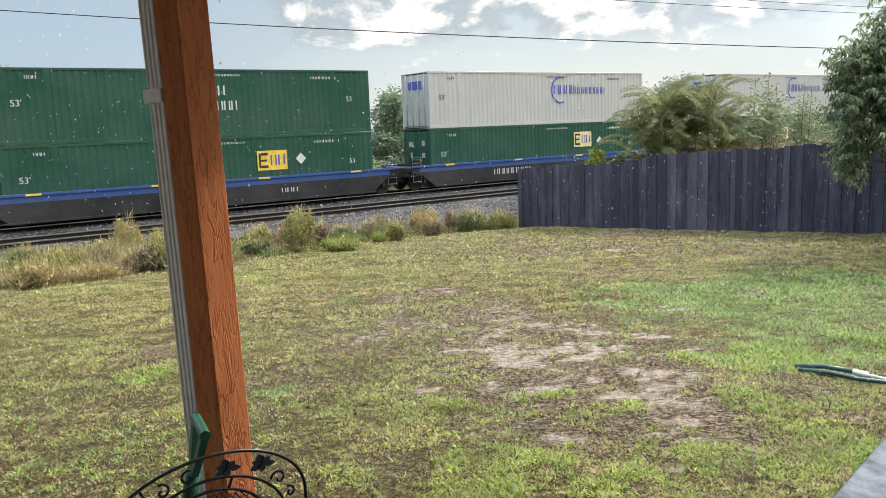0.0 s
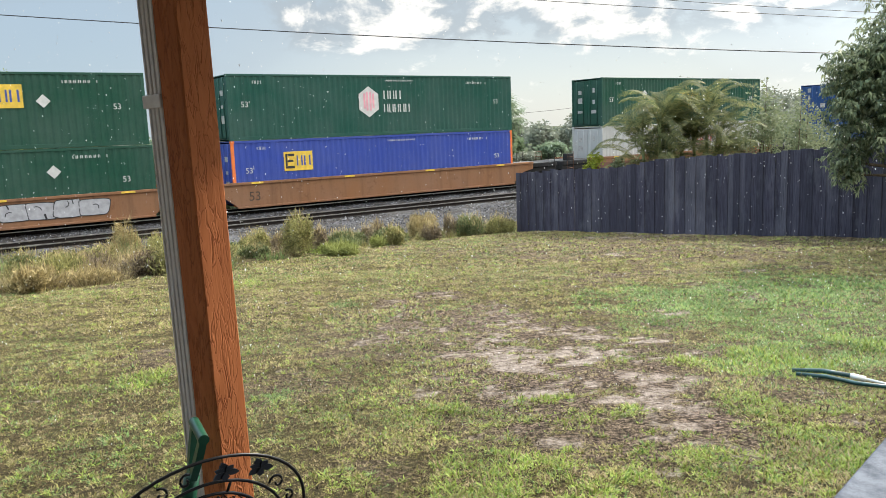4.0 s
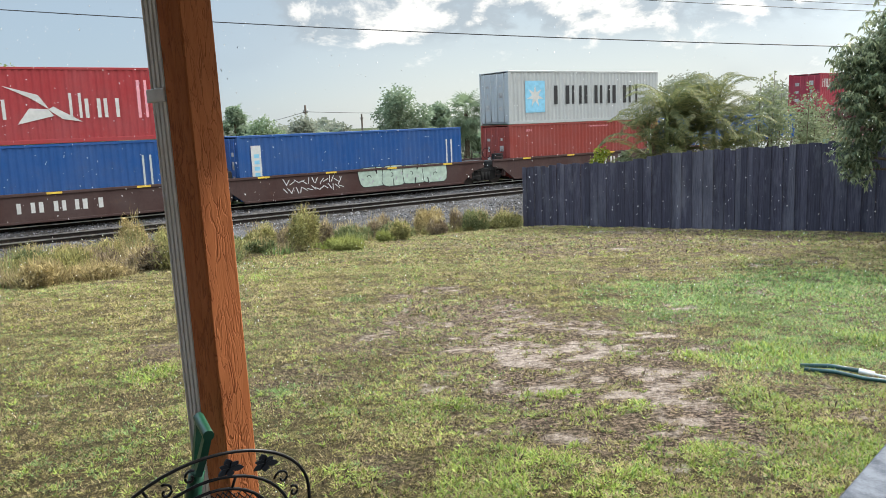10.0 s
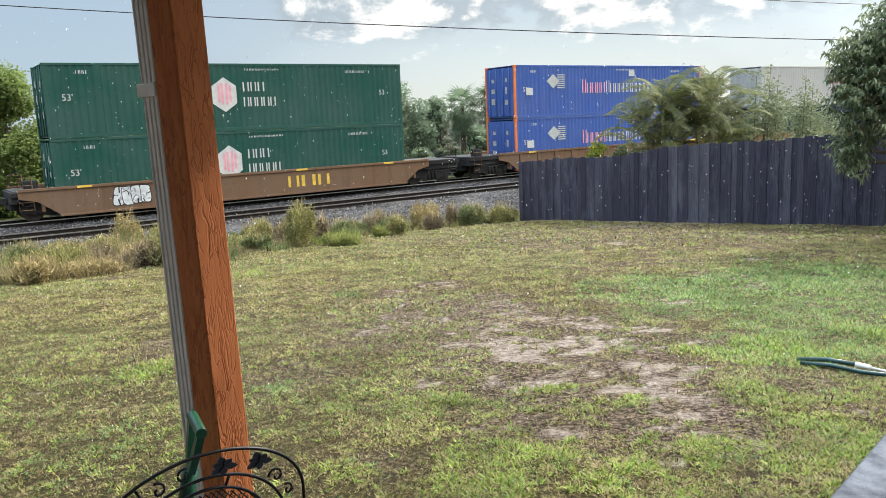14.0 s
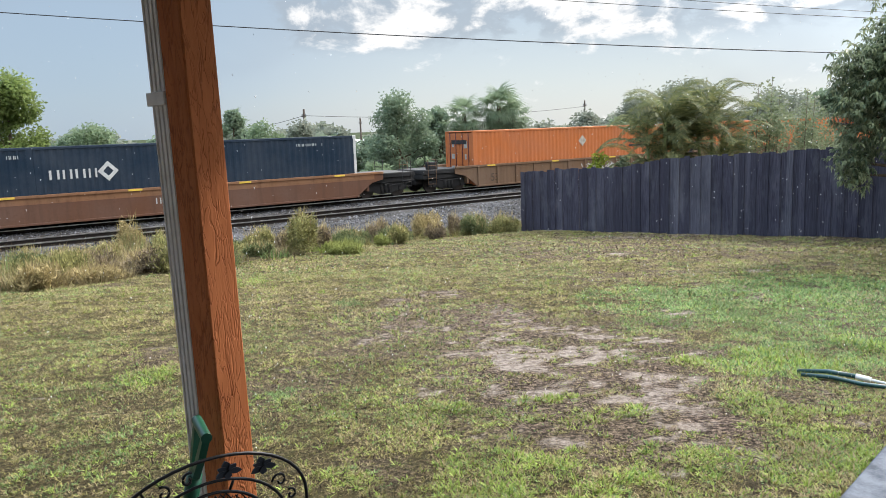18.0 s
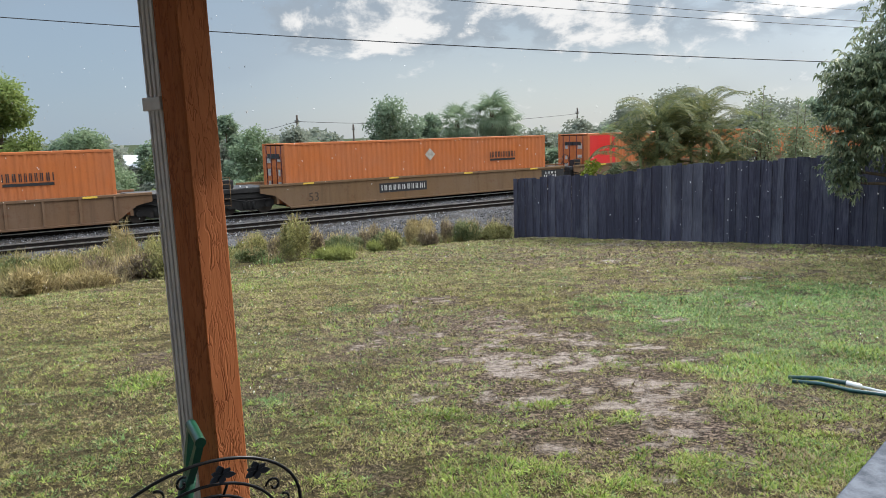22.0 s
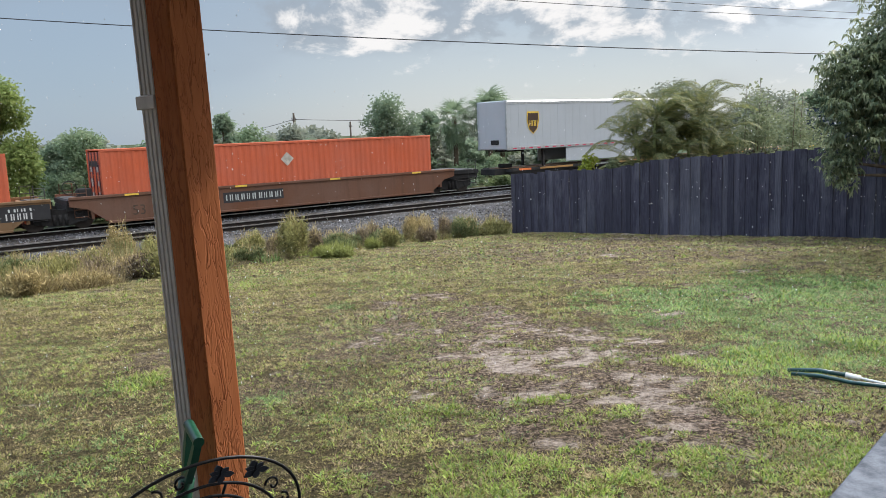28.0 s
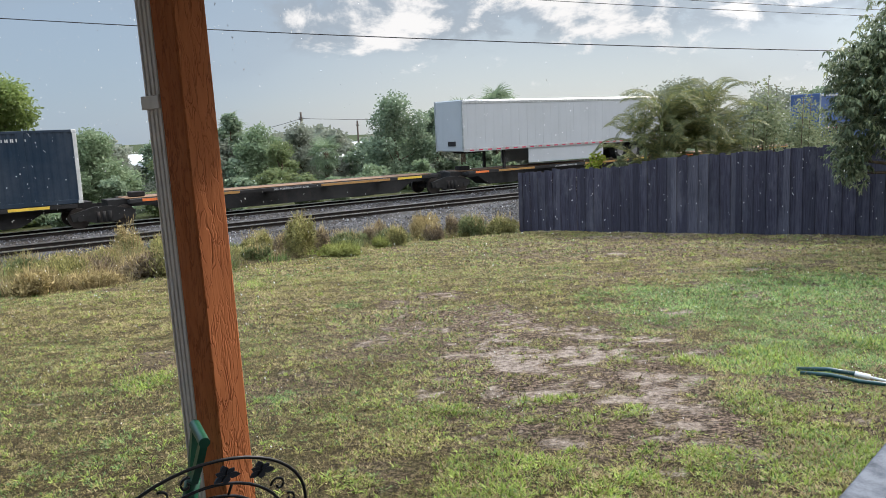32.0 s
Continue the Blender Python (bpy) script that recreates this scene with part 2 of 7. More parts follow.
def prism(bm, pts, y0, y1, mat=0):
    """An outline of (x, z) points, run from y0 to y1."""
    a = [bm.verts.new((x, y0, z)) for x, z in pts]
    b = [bm.verts.new((x, y1, z)) for x, z in pts]
    n = len(pts)
    fs = [bm.faces.new(a), bm.faces.new(b[::-1])] + [bm.faces.new((a[i], b[i], b[(i + 1) % n], a[(i + 1) % n])) for i in range(n)]
    for f in fs:
        f.material_index = mat
    bmesh.ops.recalc_face_normals(bm, faces=fs)
    return bm


def tube(bm, pts, radius, sides=6, taper=None, closed=False):
    """A round bar along points."""
    pts = [Vector(p) for p in pts]
    rings = []
    n = len(pts)
    up = Vector((0.03, 0.02, 1)).normalized()
    for i, p in enumerate(pts):
        a = pts[(i - 1) % n] if closed or i else pts[0]
        b = pts[(i + 1) % n] if closed or i < n - 1 else pts[-1]
        d = (b - a).normalized()
        s = d.cross(up)
        if s.length < 0.05:
            s = d.cross(Vector((1, 0.1, 0)))
        s.normalize()
        t = s.cross(d)
        r = radius if taper is None else radius + (taper - radius) * i / max(1, n - 1)
        rings.append([bm.verts.new(p + (s * math.cos(k) + t * math.sin(k)) * r) for k in (2 * math.pi * j / sides for j in range(sides))])
    for i in range(n if closed else n - 1):
        A, B = rings[i], rings[(i + 1) % n]
        for j in range(sides):
            f = bm.faces.new((A[j], A[(j + 1) % sides], B[(j + 1) % sides], B[j]))
            f.smooth = True
    if not closed:
        bm.faces.new(rings[0][::-1])
        bm.faces.new(rings[-1])
    return bm


def disc(bm, cx, y0, y1, cz, r, sides=16):
    """A short cylinder lying along y."""
    return prism(bm, [(cx + r * math.cos(2 * math.pi * k / sides), cz + r * math.sin(2 * math.pi * k / sides)) for k in range(sides)], y0, y1)


# ---- plan: the track runs at an angle to the yard ----
ANGLE = 34.74
ALONG = Vector((math.cos(radians(ANGLE)), math.sin(radians(ANGLE)), 0))
ACROSS = Vector((-math.sin(radians(ANGLE)), math.cos(radians(ANGLE)), 0))
TRAIN_AT, SIDING_AT, RAIL_TOP = 35.28, 30.1, -1.70
SPEED = 18.3


def on_track(s, lateral, z):
    p = ALONG * s + ACROSS * lateral
    return pose(p.x, p.y, z, 0, 0, ANGLE)

# ---- ground ----
def smooth(a, b, x):
    t = np.clip((x - a) / (b - a), 0, 1)
    return t * t * (3 - 2 * t)


def lattice(ix, iy, seed):
    h = (ix.astype(np.int64) * 374761393 + iy.astype(np.int64) * 668265263 + seed * 974634521) & 0xFFFFFFFF
    h = ((h ^ (h >> 13)) * 1274126177) & 0xFFFFFFFF
    return ((h ^ (h >> 16)) & 0xFFFF) / 65535.0


def vnoise(x, y, seed=0):
    ix, iy = np.floor(x), np.floor(y)
    fx, fy = x - ix, y - iy
    fx, fy = fx * fx * (3 - 2 * fx), fy * fy * (3 - 2 * fy)
    a, b = lattice(ix, iy, seed), lattice(ix + 1, iy, seed)
    c, d = lattice(ix, iy + 1, seed), lattice(ix + 1, iy + 1, seed)
    return (a * (1 - fx) + b * fx) * (1 - fy) + (c * (1 - fx) + d * fx) * fy


def fbm(x, y, seed=0, octaves=4):
    s, w = 0, 0
    for k in range(octaves):
        s = s + vnoise(x * 2**k, y * 2**k, seed + k) * 0.5**k
        w += 0.5**k
    return s / w


def ground_z(x, y):
    x, y = np.asarray(x, dtype=float), np.asarray(y, dtype=float)
    v = x * ACROSS.x + y * ACROSS.y
    lawn = np.maximum(0.19 - 0.068 * y, -1.6)
    lawn = np.minimum(lawn, 0.0)
    w = smooth(16, 25, v)
    # the soil lies lower under the porch and the walkway
    c, q = math.cos(radians(47)), math.sin(radians(47))
    walk_x, walk_y = (x - 1.67) * c + (y - 3.19) * q, (y - 3.19) * c - (x - 1.67) * q
    porch_x, porch_y = (x + 0.472) * c + (y - 2.14) * q, (y - 2.14) * c - (x + 0.472) * q
    slab = np.maximum(smooth(0.0, -0.12, walk_y) * smooth(-3.2, -3.05, walk_x) * smooth(-3.2, -3.0, walk_y), smooth(0.02, -0.1, porch_x) * smooth(0.16, 0.04, porch_y) * smooth(-4.6, -4.4, porch_y))
    lawn = lawn - 0.1 * slab
    lumps = 0.05 * (fbm(x * 0.8, y * 0.8, 5) - 0.5) + 0.034 * (fbm(x * 3.1, y * 3.1, 6, 2) - 0.5) * (1 - slab)
    return lawn * (1 - w) - 2.2 * w + lumps


def blob(x, y, cx, cy, rx, ry, wob=0.45, seed=11, f=2.0):
    d = np.sqrt(((x - cx) / rx) ** 2 + ((y - cy) / ry) ** 2) + wob * (fbm(x * f * 1.6, y * f, seed, 4) - 0.5) * 2
    return 1 - smooth(0.6, 1.2, d)


def lawn_mask(x, y):
    """Bare sand, dark bare soil, lush green, bright clumps, straw: each 0 to 1."""
    sand = np.maximum.reduce([
        blob(x, y, 0.66, 6.04, 0.31, 0.40, 0.55, 21, 3.0), blob(x, y, 1.13, 6.17, 0.33, 0.33, 0.55, 22, 3.0), blob(x, y, 1.14, 4.91, 0.23, 0.21, 0.55, 23, 3.0),
        0.9 * blob(x, y, 1.46, 5.01, 0.18, 0.13, 0.55, 24, 3.0), 0.8 * blob(x, y, 0.70, 4.18, 0.09, 0.09, 0.55, 25, 3.0), 0.6 * blob(x, y, 0.14, 4.61, 0.15, 0.14, 0.55, 26, 3.0),
        0.5 * blob(x, y, 0.20, 4.21, 0.13, 0.12, 0.55, 27, 3.0), 0.8 * blob(x, y, -0.15, 5.20, 0.12, 0.13, 0.55, 28, 3.0), 0.75 * blob(x, y, 0.44, 7.54, 0.25, 0.24, 0.55, 29, 3.0)])
    sand_ = np.maximum.reduce([
        0.85 * blob(x, y, 1.81, 6.71, 0.22, 0.19, 0.55, 30, 3.0), 0.9 * blob(x, y, 1.35, 5.37, 0.23, 0.14, 0.55, 31, 3.0), 0.6 * blob(x, y, 2.00, 6.09, 0.17, 0.14, 0.55, 32, 3.0),
        0.55 * blob(x, y, 1.04, 3.58, 0.12, 0.08, 0.55, 33, 3.0), 0.8 * blob(x, y, 3.07, 14.37, 0.39, 0.32, 0.55, 34, 3.0), 0.8 * blob(x, y, 4.46, 11.22, 0.33, 0.20, 0.55, 35, 3.0),
        0.35 * blob(x, y, -1.23, 5.88, 0.27, 0.13, 0.55, 36, 3.0), 0.35 * blob(x, y, -2.75, 7.01, 0.27, 0.18, 0.55, 37, 3.0), 0.4 * blob(x, y, -2.97, 5.38, 0.17, 0.09, 0.55, 38, 3.0)])
    sand = np.maximum(sand, sand_)
    sand_ = np.maximum.reduce([
        0.4 * blob(x, y, -1.27, 5.09, 0.07, 0.09, 0.55, 39, 3.0), 0.6 * blob(x, y, 1.15, 7.13, 0.31, 0.14, 0.55, 40, 3.0), 0.7 * blob(x, y, 1.03, 11.08, 0.16, 0.20, 0.55, 41, 3.0),
        0.6 * blob(x, y, 0.37, 5.21, 0.15, 0.15, 0.55, 42, 3.0)])
    sand = np.maximum(sand, sand_)
    soil = np.maximum.reduce([
        blob(x, y, 0.58, 7.83, 0.53, 0.82, 0.7, 43, 2.0), 0.9 * blob(x, y, 0.30, 6.09, 0.49, 0.81, 0.7, 44, 2.0), 0.7 * blob(x, y, 2.08, 7.41, 0.31, 0.41, 0.7, 45, 2.0),
        0.8 * blob(x, y, 2.16, 6.02, 0.32, 0.43, 0.7, 46, 2.0), blob(x, y, 1.53, 4.38, 0.32, 0.42, 0.7, 47, 2.0), 0.8 * blob(x, y, 0.51, 4.66, 0.41, 0.48, 0.7, 48, 2.0),
        0.9 * blob(x, y, 1.00, 3.98, 0.38, 0.31, 0.7, 49, 2.0), 0.7 * blob(x, y, 1.48, 3.73, 0.19, 0.17, 0.7, 50, 2.0), 0.7 * blob(x, y, -0.55, 8.39, 0.68, 0.82, 0.7, 51, 2.0)])
    soil_ = np.maximum.reduce([
        0.6 * blob(x, y, -0.70, 6.66, 0.45, 0.60, 0.7, 52, 2.0), 0.9 * blob(x, y, 2.21, 4.41, 0.16, 0.20, 0.7, 53, 2.0), 0.7 * blob(x, y, 3.08, 5.51, 0.15, 0.23, 0.7, 54, 2.0),
        0.6 * blob(x, y, 3.95, 11.42, 2.39, 0.48, 0.7, 55, 2.0), 0.4 * blob(x, y, 1.78, 8.32, 0.35, 0.37, 0.7, 56, 2.0), 0.45 * blob(x, y, -1.17, 5.56, 0.50, 0.42, 0.7, 57, 2.0),
        0.5 * blob(x, y, -2.53, 6.70, 0.46, 0.48, 0.7, 58, 2.0), 0.6 * blob(x, y, -5.22, 11.82, 0.47, 0.58, 0.7, 59, 2.0), 0.4 * blob(x, y, -0.39, 3.70, 0.22, 0.23, 0.7, 60, 2.0)])
    soil = np.maximum(soil, soil_)
    soil = np.maximum(soil, 0.7 * blob(x, y, 5.0, 16.5, 5.5, 3.4, 0.6, 144))
    soil = np.maximum(soil, 0.55 * smooth(0.56, 0.72, fbm(x * 0.9, y * 0.55, 48)) * smooth(-3.0, -0.5, x))
    soil = np.maximum(soil, 0.85 * smooth(0.48, 0.62, fbm(x * 1.7, y * 1.0, 149)) * blob(x, y, 1.2, 8.2, 3.6, 4.4, 0.4, 150))
    sand = np.maximum(sand, 0.55 * smooth(0.60, 0.70, fbm(x * 1.7, y * 1.0, 149)) * blob(x, y, 1.2, 8.2, 3.6, 4.4, 0.4, 150))
    sand = np.maximum(sand, 0.5 * blob(x, y, 5.5, 18.6, 3.4, 0.6, 0.6, 132))
    lush = np.maximum.reduce([
        blob(x, y, 3.40, 8.38, 1.75, 1.75, 0.4, 61, 1.5), blob(x, y, 4.5, 8.4, 1.5, 2.1, 0.4, 161, 1.5), 0.75 * blob(x, y, 3.3, 6.3, 0.75, 1.3, 0.5, 162, 2.0), 0.5 * blob(x, y, 1.84, 8.91, 0.38, 1.06, 0.4, 62, 1.5), 0.6 * blob(x, y, -1.22, 5.19, 0.16, 0.36, 0.4, 63, 1.5),
        0.6 * blob(x, y, -1.23, 9.41, 0.21, 0.37, 0.4, 64, 1.5), 0.3 * blob(x, y, -1.96, 4.08, 0.38, 0.47, 0.4, 65, 1.5)])
    lush = np.maximum(lush, 0.8 * blob(x, y, 2.6, 5.75, 0.6, 0.7, 0.6, 166, 3.0))
    bright = np.maximum.reduce([
        blob(x, y, 2.53, 5.77, 0.42, 0.63, 0.6, 66, 3.0), blob(x, y, -2.33, 5.91, 0.20, 0.24, 0.6, 67, 3.0), blob(x, y, 0.61, 4.93, 0.20, 0.14, 0.6, 68, 3.0),
        blob(x, y, 1.16, 4.56, 0.18, 0.15, 0.6, 69, 3.0), 0.8 * blob(x, y, 1.22, 3.57, 0.16, 0.13, 0.6, 70, 3.0), 0.55 * blob(x, y, 0.12, 3.73, 0.22, 0.23, 0.6, 71, 3.0),
        0.55 * blob(x, y, 0.55, 3.58, 0.21, 0.18, 0.6, 72, 3.0), 0.8 * blob(x, y, 1.92, 3.89, 0.25, 0.47, 0.6, 73, 3.0), 0.7 * blob(x, y, 1.90, 4.57, 0.19, 0.29, 0.6, 74, 3.0)])
    bright_ = np.maximum.reduce([
        0.8 * blob(x, y, 1.83, 5.83, 0.19, 0.16, 0.6, 75, 3.0), 0.8 * blob(x, y, 3.34, 6.16, 0.22, 0.37, 0.6, 76, 3.0), 0.6 * blob(x, y, 0.05, 4.77, 0.11, 0.12, 0.6, 77, 3.0),
        0.7 * blob(x, y, 0.74, 4.61, 0.08, 0.09, 0.6, 78, 3.0), 0.4 * blob(x, y, -0.24, 4.80, 0.22, 0.25, 0.6, 79, 3.0), 0.4 * blob(x, y, -3.03, 11.96, 0.37, 0.60, 0.6, 80, 3.0),
        0.5 * blob(x, y, -0.52, 3.64, 0.17, 0.15, 0.6, 81, 3.0)])
    bright = np.maximum(bright, bright_)
    bright = np.maximum(bright, 0.8 * smooth(0.50, 0.60, fbm(x * 2.4, y * 2.4, 88)) * smooth(4.9, 4.2, y) * smooth(-0.5, 0.4, x))
    straw = np.maximum.reduce([
        blob(x, y, 0.69, 3.60, 0.07, 0.10, 0.6, 82, 3.0), 0.9 * blob(x, y, -0.56, 4.23, 0.08, 0.18, 0.6, 83, 3.0), 0.8 * blob(x, y, 1.81, 3.90, 0.11, 0.19, 0.6, 84, 3.0)])
    off = (x - 2.22) * 0.719 + (y - 22.6) * 0.695  # distance to the fence
    sand = np.maximum(sand, 0.95 * smooth(-0.6, -0.25, off) * smooth(0.1, -0.05, off) * smooth(0.42, 0.56, fbm(x * 1.3, y * 1.3, 175)))
    trodden = np.maximum.reduce([blob(x, y, 0.95, 5.6, 1.25, 1.25, 0.5, 172), 0.9 * blob(x, y, 0.55, 7.2, 1.0, 1.2, 0.6, 176), 0.8 * blob(x, y, 1.1, 4.3, 0.9, 0.6, 0.6, 173)])
    soil = np.maximum(soil, 0.85 * trodden)
    sand = np.maximum(sand, 0.62 * trodden * smooth(0.44, 0.60, fbm(x * 2.4, y * 3.0, 174)))
    sand = sand * (0.12 + 0.88 * smooth(0.43, 0.57, fbm(x * 9.0, y * 9.0, 71)))
    return sand, soil, lush, bright, straw


def graded(lo, hi, fine_lo, fine_hi, step, grow=1.18):
    g = list(np.arange(fine_lo, fine_hi + step / 2, step))
    d, p = step, fine_hi
    while p < hi:
        d *= grow
        p += d
        g.append(p)
    d, p = step, fine_lo
    while p > lo:
        d *= grow
        p -= d
        g.insert(0, p)
    return np.array(g)


m_ground, nt, sh = base("lawn_soil", (0.1, 0.08, 0.05), 0.9)
at = nt.nodes.new("ShaderNodeAttribute")
at.attribute_name = "bare"
sep = nt.nodes.new("ShaderNodeSeparateColor")
nt.links.new(at.outputs["Color"], sep.inputs[0])
fine = noise_fac(nt, 34, 8, 0.8)
mid = noise_fac(nt, 3.5, 6, 0.65)
crumb = noise_fac(nt, 15, 8, 0.8)
thatch = mixed(nt, mapped(nt, fine, 0.46, 0.70), (0.03, 0.024, 0.012), (0.22, 0.165, 0.08))
thatch = mixed(nt, mapped(nt, mid, 0.45, 0.65, 0, 0.5), thatch, (0.06, 0.058, 0.022))
soilc = mixed(nt, mapped(nt, fine, 0.47, 0.62), (0.028, 0.019, 0.015), (0.37, 0.275, 0.215))
sandc = mixed(nt, mapped(nt, crumb, 0.36, 0.6), (0.10, 0.077, 0.063), (0.41, 0.345, 0.298))
edge = nt.nodes.new("ShaderNodeMath")
edge.operation = "MULTIPLY_ADD"
nt.links.new(crumb, edge.inputs[0])
edge.inputs[1].default_value = 1.7
nt.links.new(sep.outputs["Red"], edge.inputs[2])
col = mixed(nt, sep.outputs["Green"], thatch, soilc)
col = mixed(nt, mapped(nt, edge.outputs[0], 1.1, 1.5), col, sandc)
col = mixed(nt, sep.outputs["Blue"], col, mixed(nt, mapped(nt, mid, 0.4, 0.6), (0.02, 0.03, 0.012), (0.05, 0.065, 0.028)))
nt.links.new(col, sh.inputs["Base Color"])
bump(nt, sh, fine, 1.0, 0.04)

gx = graded(-1800, 1800, -9, 11, 0.1)
gy = graded(-400, 2600, 1.6, 23, 0.1)
GX, GY = np.meshgrid(gx, gy)
GZ = ground_z(GX, GY)
nx, ny = len(gx), len(gy)
ids = np.arange(nx * ny).reshape(ny, nx)
q = np.stack([ids[:-1, :-1], ids[:-1, 1:], ids[1:, 1:], ids[1:, :-1]], -1).reshape(-1, 4)
tris = np.concatenate([q[:, [0, 1, 2]], q[:, [0, 2, 3]]])
g_me = fast_mesh("ground", np.stack([GX.ravel(), GY.ravel(), GZ.ravel()], -1), tris, [m_ground])
g_me.polygons.foreach_set("use_smooth", [True] * len(g_me.polygons))
msk = lawn_mask(GX.ravel(), GY.ravel())
att = g_me.color_attributes.new("bare", "FLOAT_COLOR", "POINT")
cols = np.ones((nx * ny, 4), dtype=np.float32)
cols[:, 0], cols[:, 1], cols[:, 2] = msk[0], msk[1], smooth(38, 44, GX.ravel() * ACROSS.x + GY.ravel() * ACROSS.y)
att.data.foreach_set("color", cols.ravel())
tagged(new("ground", g_me), "sandy lawn with bare patches and worn grass", "ground", kind="structure")

# ---- railway: ballast, ties, rails ----
m_ballast, nt, sh = base("ballast", (0.2, 0.2, 0.2), 0.9)
vor = nt.nodes.new("ShaderNodeTexVoronoi")
vor.inputs["Scale"].default_value = 14.0
tc = nt.nodes.new("ShaderNodeTexCoord")
nt.links.new(tc.outputs["Object"], vor.inputs["Vector"])
stone = mixed(nt, vor.outputs["Color"], (0.018, 0.018, 0.02), (0.15, 0.15, 0.155))
nt.links.new(mixed(nt, mapped(nt, noise_fac(nt, 0.9, 5), 0.35, 0.6), stone, (0.045, 0.04, 0.036), "MIX"), sh.inputs["Base Color"])
bump(nt, sh, vor.outputs["Distance"], 1.0, 0.05)
BED = [(-7.4, -0.62), (-5.0, -0.42), (-2.6, -0.23), (-1.4, -0.17), (1.4, -0.17), (2.6, -0.24), (3.78, -0.17), (6.6, -0.17), (8.2, -0.25), (10.5, -0.8)]
S0, S1 = -60.0, 320.0
bm = bmesh.new()
cols_ = []
for s in np.arange(S0, S1 + 1, 2.0):
    cols_.append([bm.verts.new((s, v, z + 0.03 * math.sin(s * 1.3 + v * 2.1))) for v, z in BED])
for A, B in zip(cols_, cols_[1:]):
    for k in range(len(BED) - 1):
        bm.faces.new((A[k], B[k], B[k + 1], A[k + 1]))
me = bpy.data.meshes.new("ballast")
bm.to_mesh(me)
bm.free()
me.materials.append(m_ballast)
bed = tagged(new("ballast", me), "grey crushed-stone railway ballast", "ballast", kind="structure")
bed.matrix_world = on_track(0, SIDING_AT, RAIL_TOP)

m_rail, nt, sh = base("rail_steel", (0.022, 0.018, 0.016), 0.9, 0.0)
m_shine = plain("rail_head", (0.75, 0.74, 0.72), 0.3, 1.0, 0.1, 3.0)
m_rusty = plain("rail_head_worn", (0.30, 0.285, 0.27), 0.4, 0.8, 0.3, 3.0)
m_tie = plain("tie_wood", (0.045, 0.036, 0.03), 0.9, 0.0, 0.4, 6.0)
RAILS = [(-0.068, -0.17), (0.068, -0.17), (0.068, -0.155), (0.012, -0.13), (0.012, -0.045), (0.036, -0.035), (0.036, 0.0), (-0.036, 0.0), (-0.036, -0.035), (-0.012, -0.045), (-0.012, -0.13), (-0.068, -0.155)]
for nm, lat in (("siding_track", SIDING_AT), ("main_track", TRAIN_AT)):
    tr = thing(nm, on_track(0, lat, RAIL_TOP), "pair of steel rails on dark wooden ties", "railway track", kind="structure")
    for side in (-0.755, 0.755):
        bm = bmesh.new()
        a = [bm.verts.new((S0, side + x, z)) for x, z in RAILS]
        b = [bm.verts.new((S1, side + x, z)) for x, z in RAILS]
        n = len(RAILS)
        for i in range(n):
            f = bm.faces.new((a[i], a[(i + 1) % n], b[(i + 1) % n], b[i]))
            f.material_index = 1 if i in (5, 6, 7) else 0
        part("rail", bm, [m_rail, m_shine if nm == "main_track" else m_rusty], tr)
    tie = bmesh.new()
    box(tie, -0.115, 0.115, -1.3, 1.3, -0.33, -0.165, 0.012)
    tie_me = bpy.data.meshes.new("tie")
    tie.to_mesh(tie_me)
    tie.free()
    tie_me.materials.append(m_tie)
    for k in range(130):
        t = part("tie", tie_me, None, tr)
        t.matrix_basis = pose(-12 + k * 0.55 + random.uniform(-0.03, 0.03), random.uniform(-0.04, 0.04), random.uniform(-0.012, 0.012), 0, 0, random.uniform(-1.5, 1.5))

# ---- fence ----
def fence_wood(name, pale):
    """Dark boards, or ones bleached by the weather."""
    m, nt, sh = base(name, (0.09, 0.08, 0.075), 0.85)
    oi = nt.nodes.new("ShaderNodeObjectInfo")
    grain = noise_fac(nt, 5.0, 6, 0.65, (9, 9, 0.5), "World")
    col = mixed(nt, mapped(nt, grain, 0.35, 0.7), (0.042, 0.040, 0.058), (0.10, 0.097, 0.13))
    tone = oi.outputs["Random"]
    col = mixed(nt, mapped(nt, tone, 0.0, 0.45, 0.6, 0.0), col, (0.036, 0.036, 0.05))
    col = mixed(nt, mapped(nt, tone, 0.7, 1.0, 0.0, 0.3), col, (0.13, 0.13, 0.16))
    worn = noise_fac(nt, 0.9, 5, 0.7, (2.2, 2.2, 0.7), "World")
    col = mixed(nt, mapped(nt, worn, 0.52, 0.70, 0.0, 0.45), col, (0.20, 0.20, 0.228))
    mottle = noise_fac(nt, 0.5, 3, 0.5, (1, 1, 0.6), "World")
    col = mixed(nt, mapped(nt, mottle, 0.46, 0.62, 0.0, 0.45), col, (0.032, 0.032, 0.045))
    if pale:
        col = mixed(nt, mapped(nt, grain, 0.3, 0.7, 0.12, 0.42), col, (0.18, 0.18, 0.21))
    nt.links.new(col, sh.inputs["Base Color"])
    bump(nt, sh, grain, 0.5, 0.01)
    return m


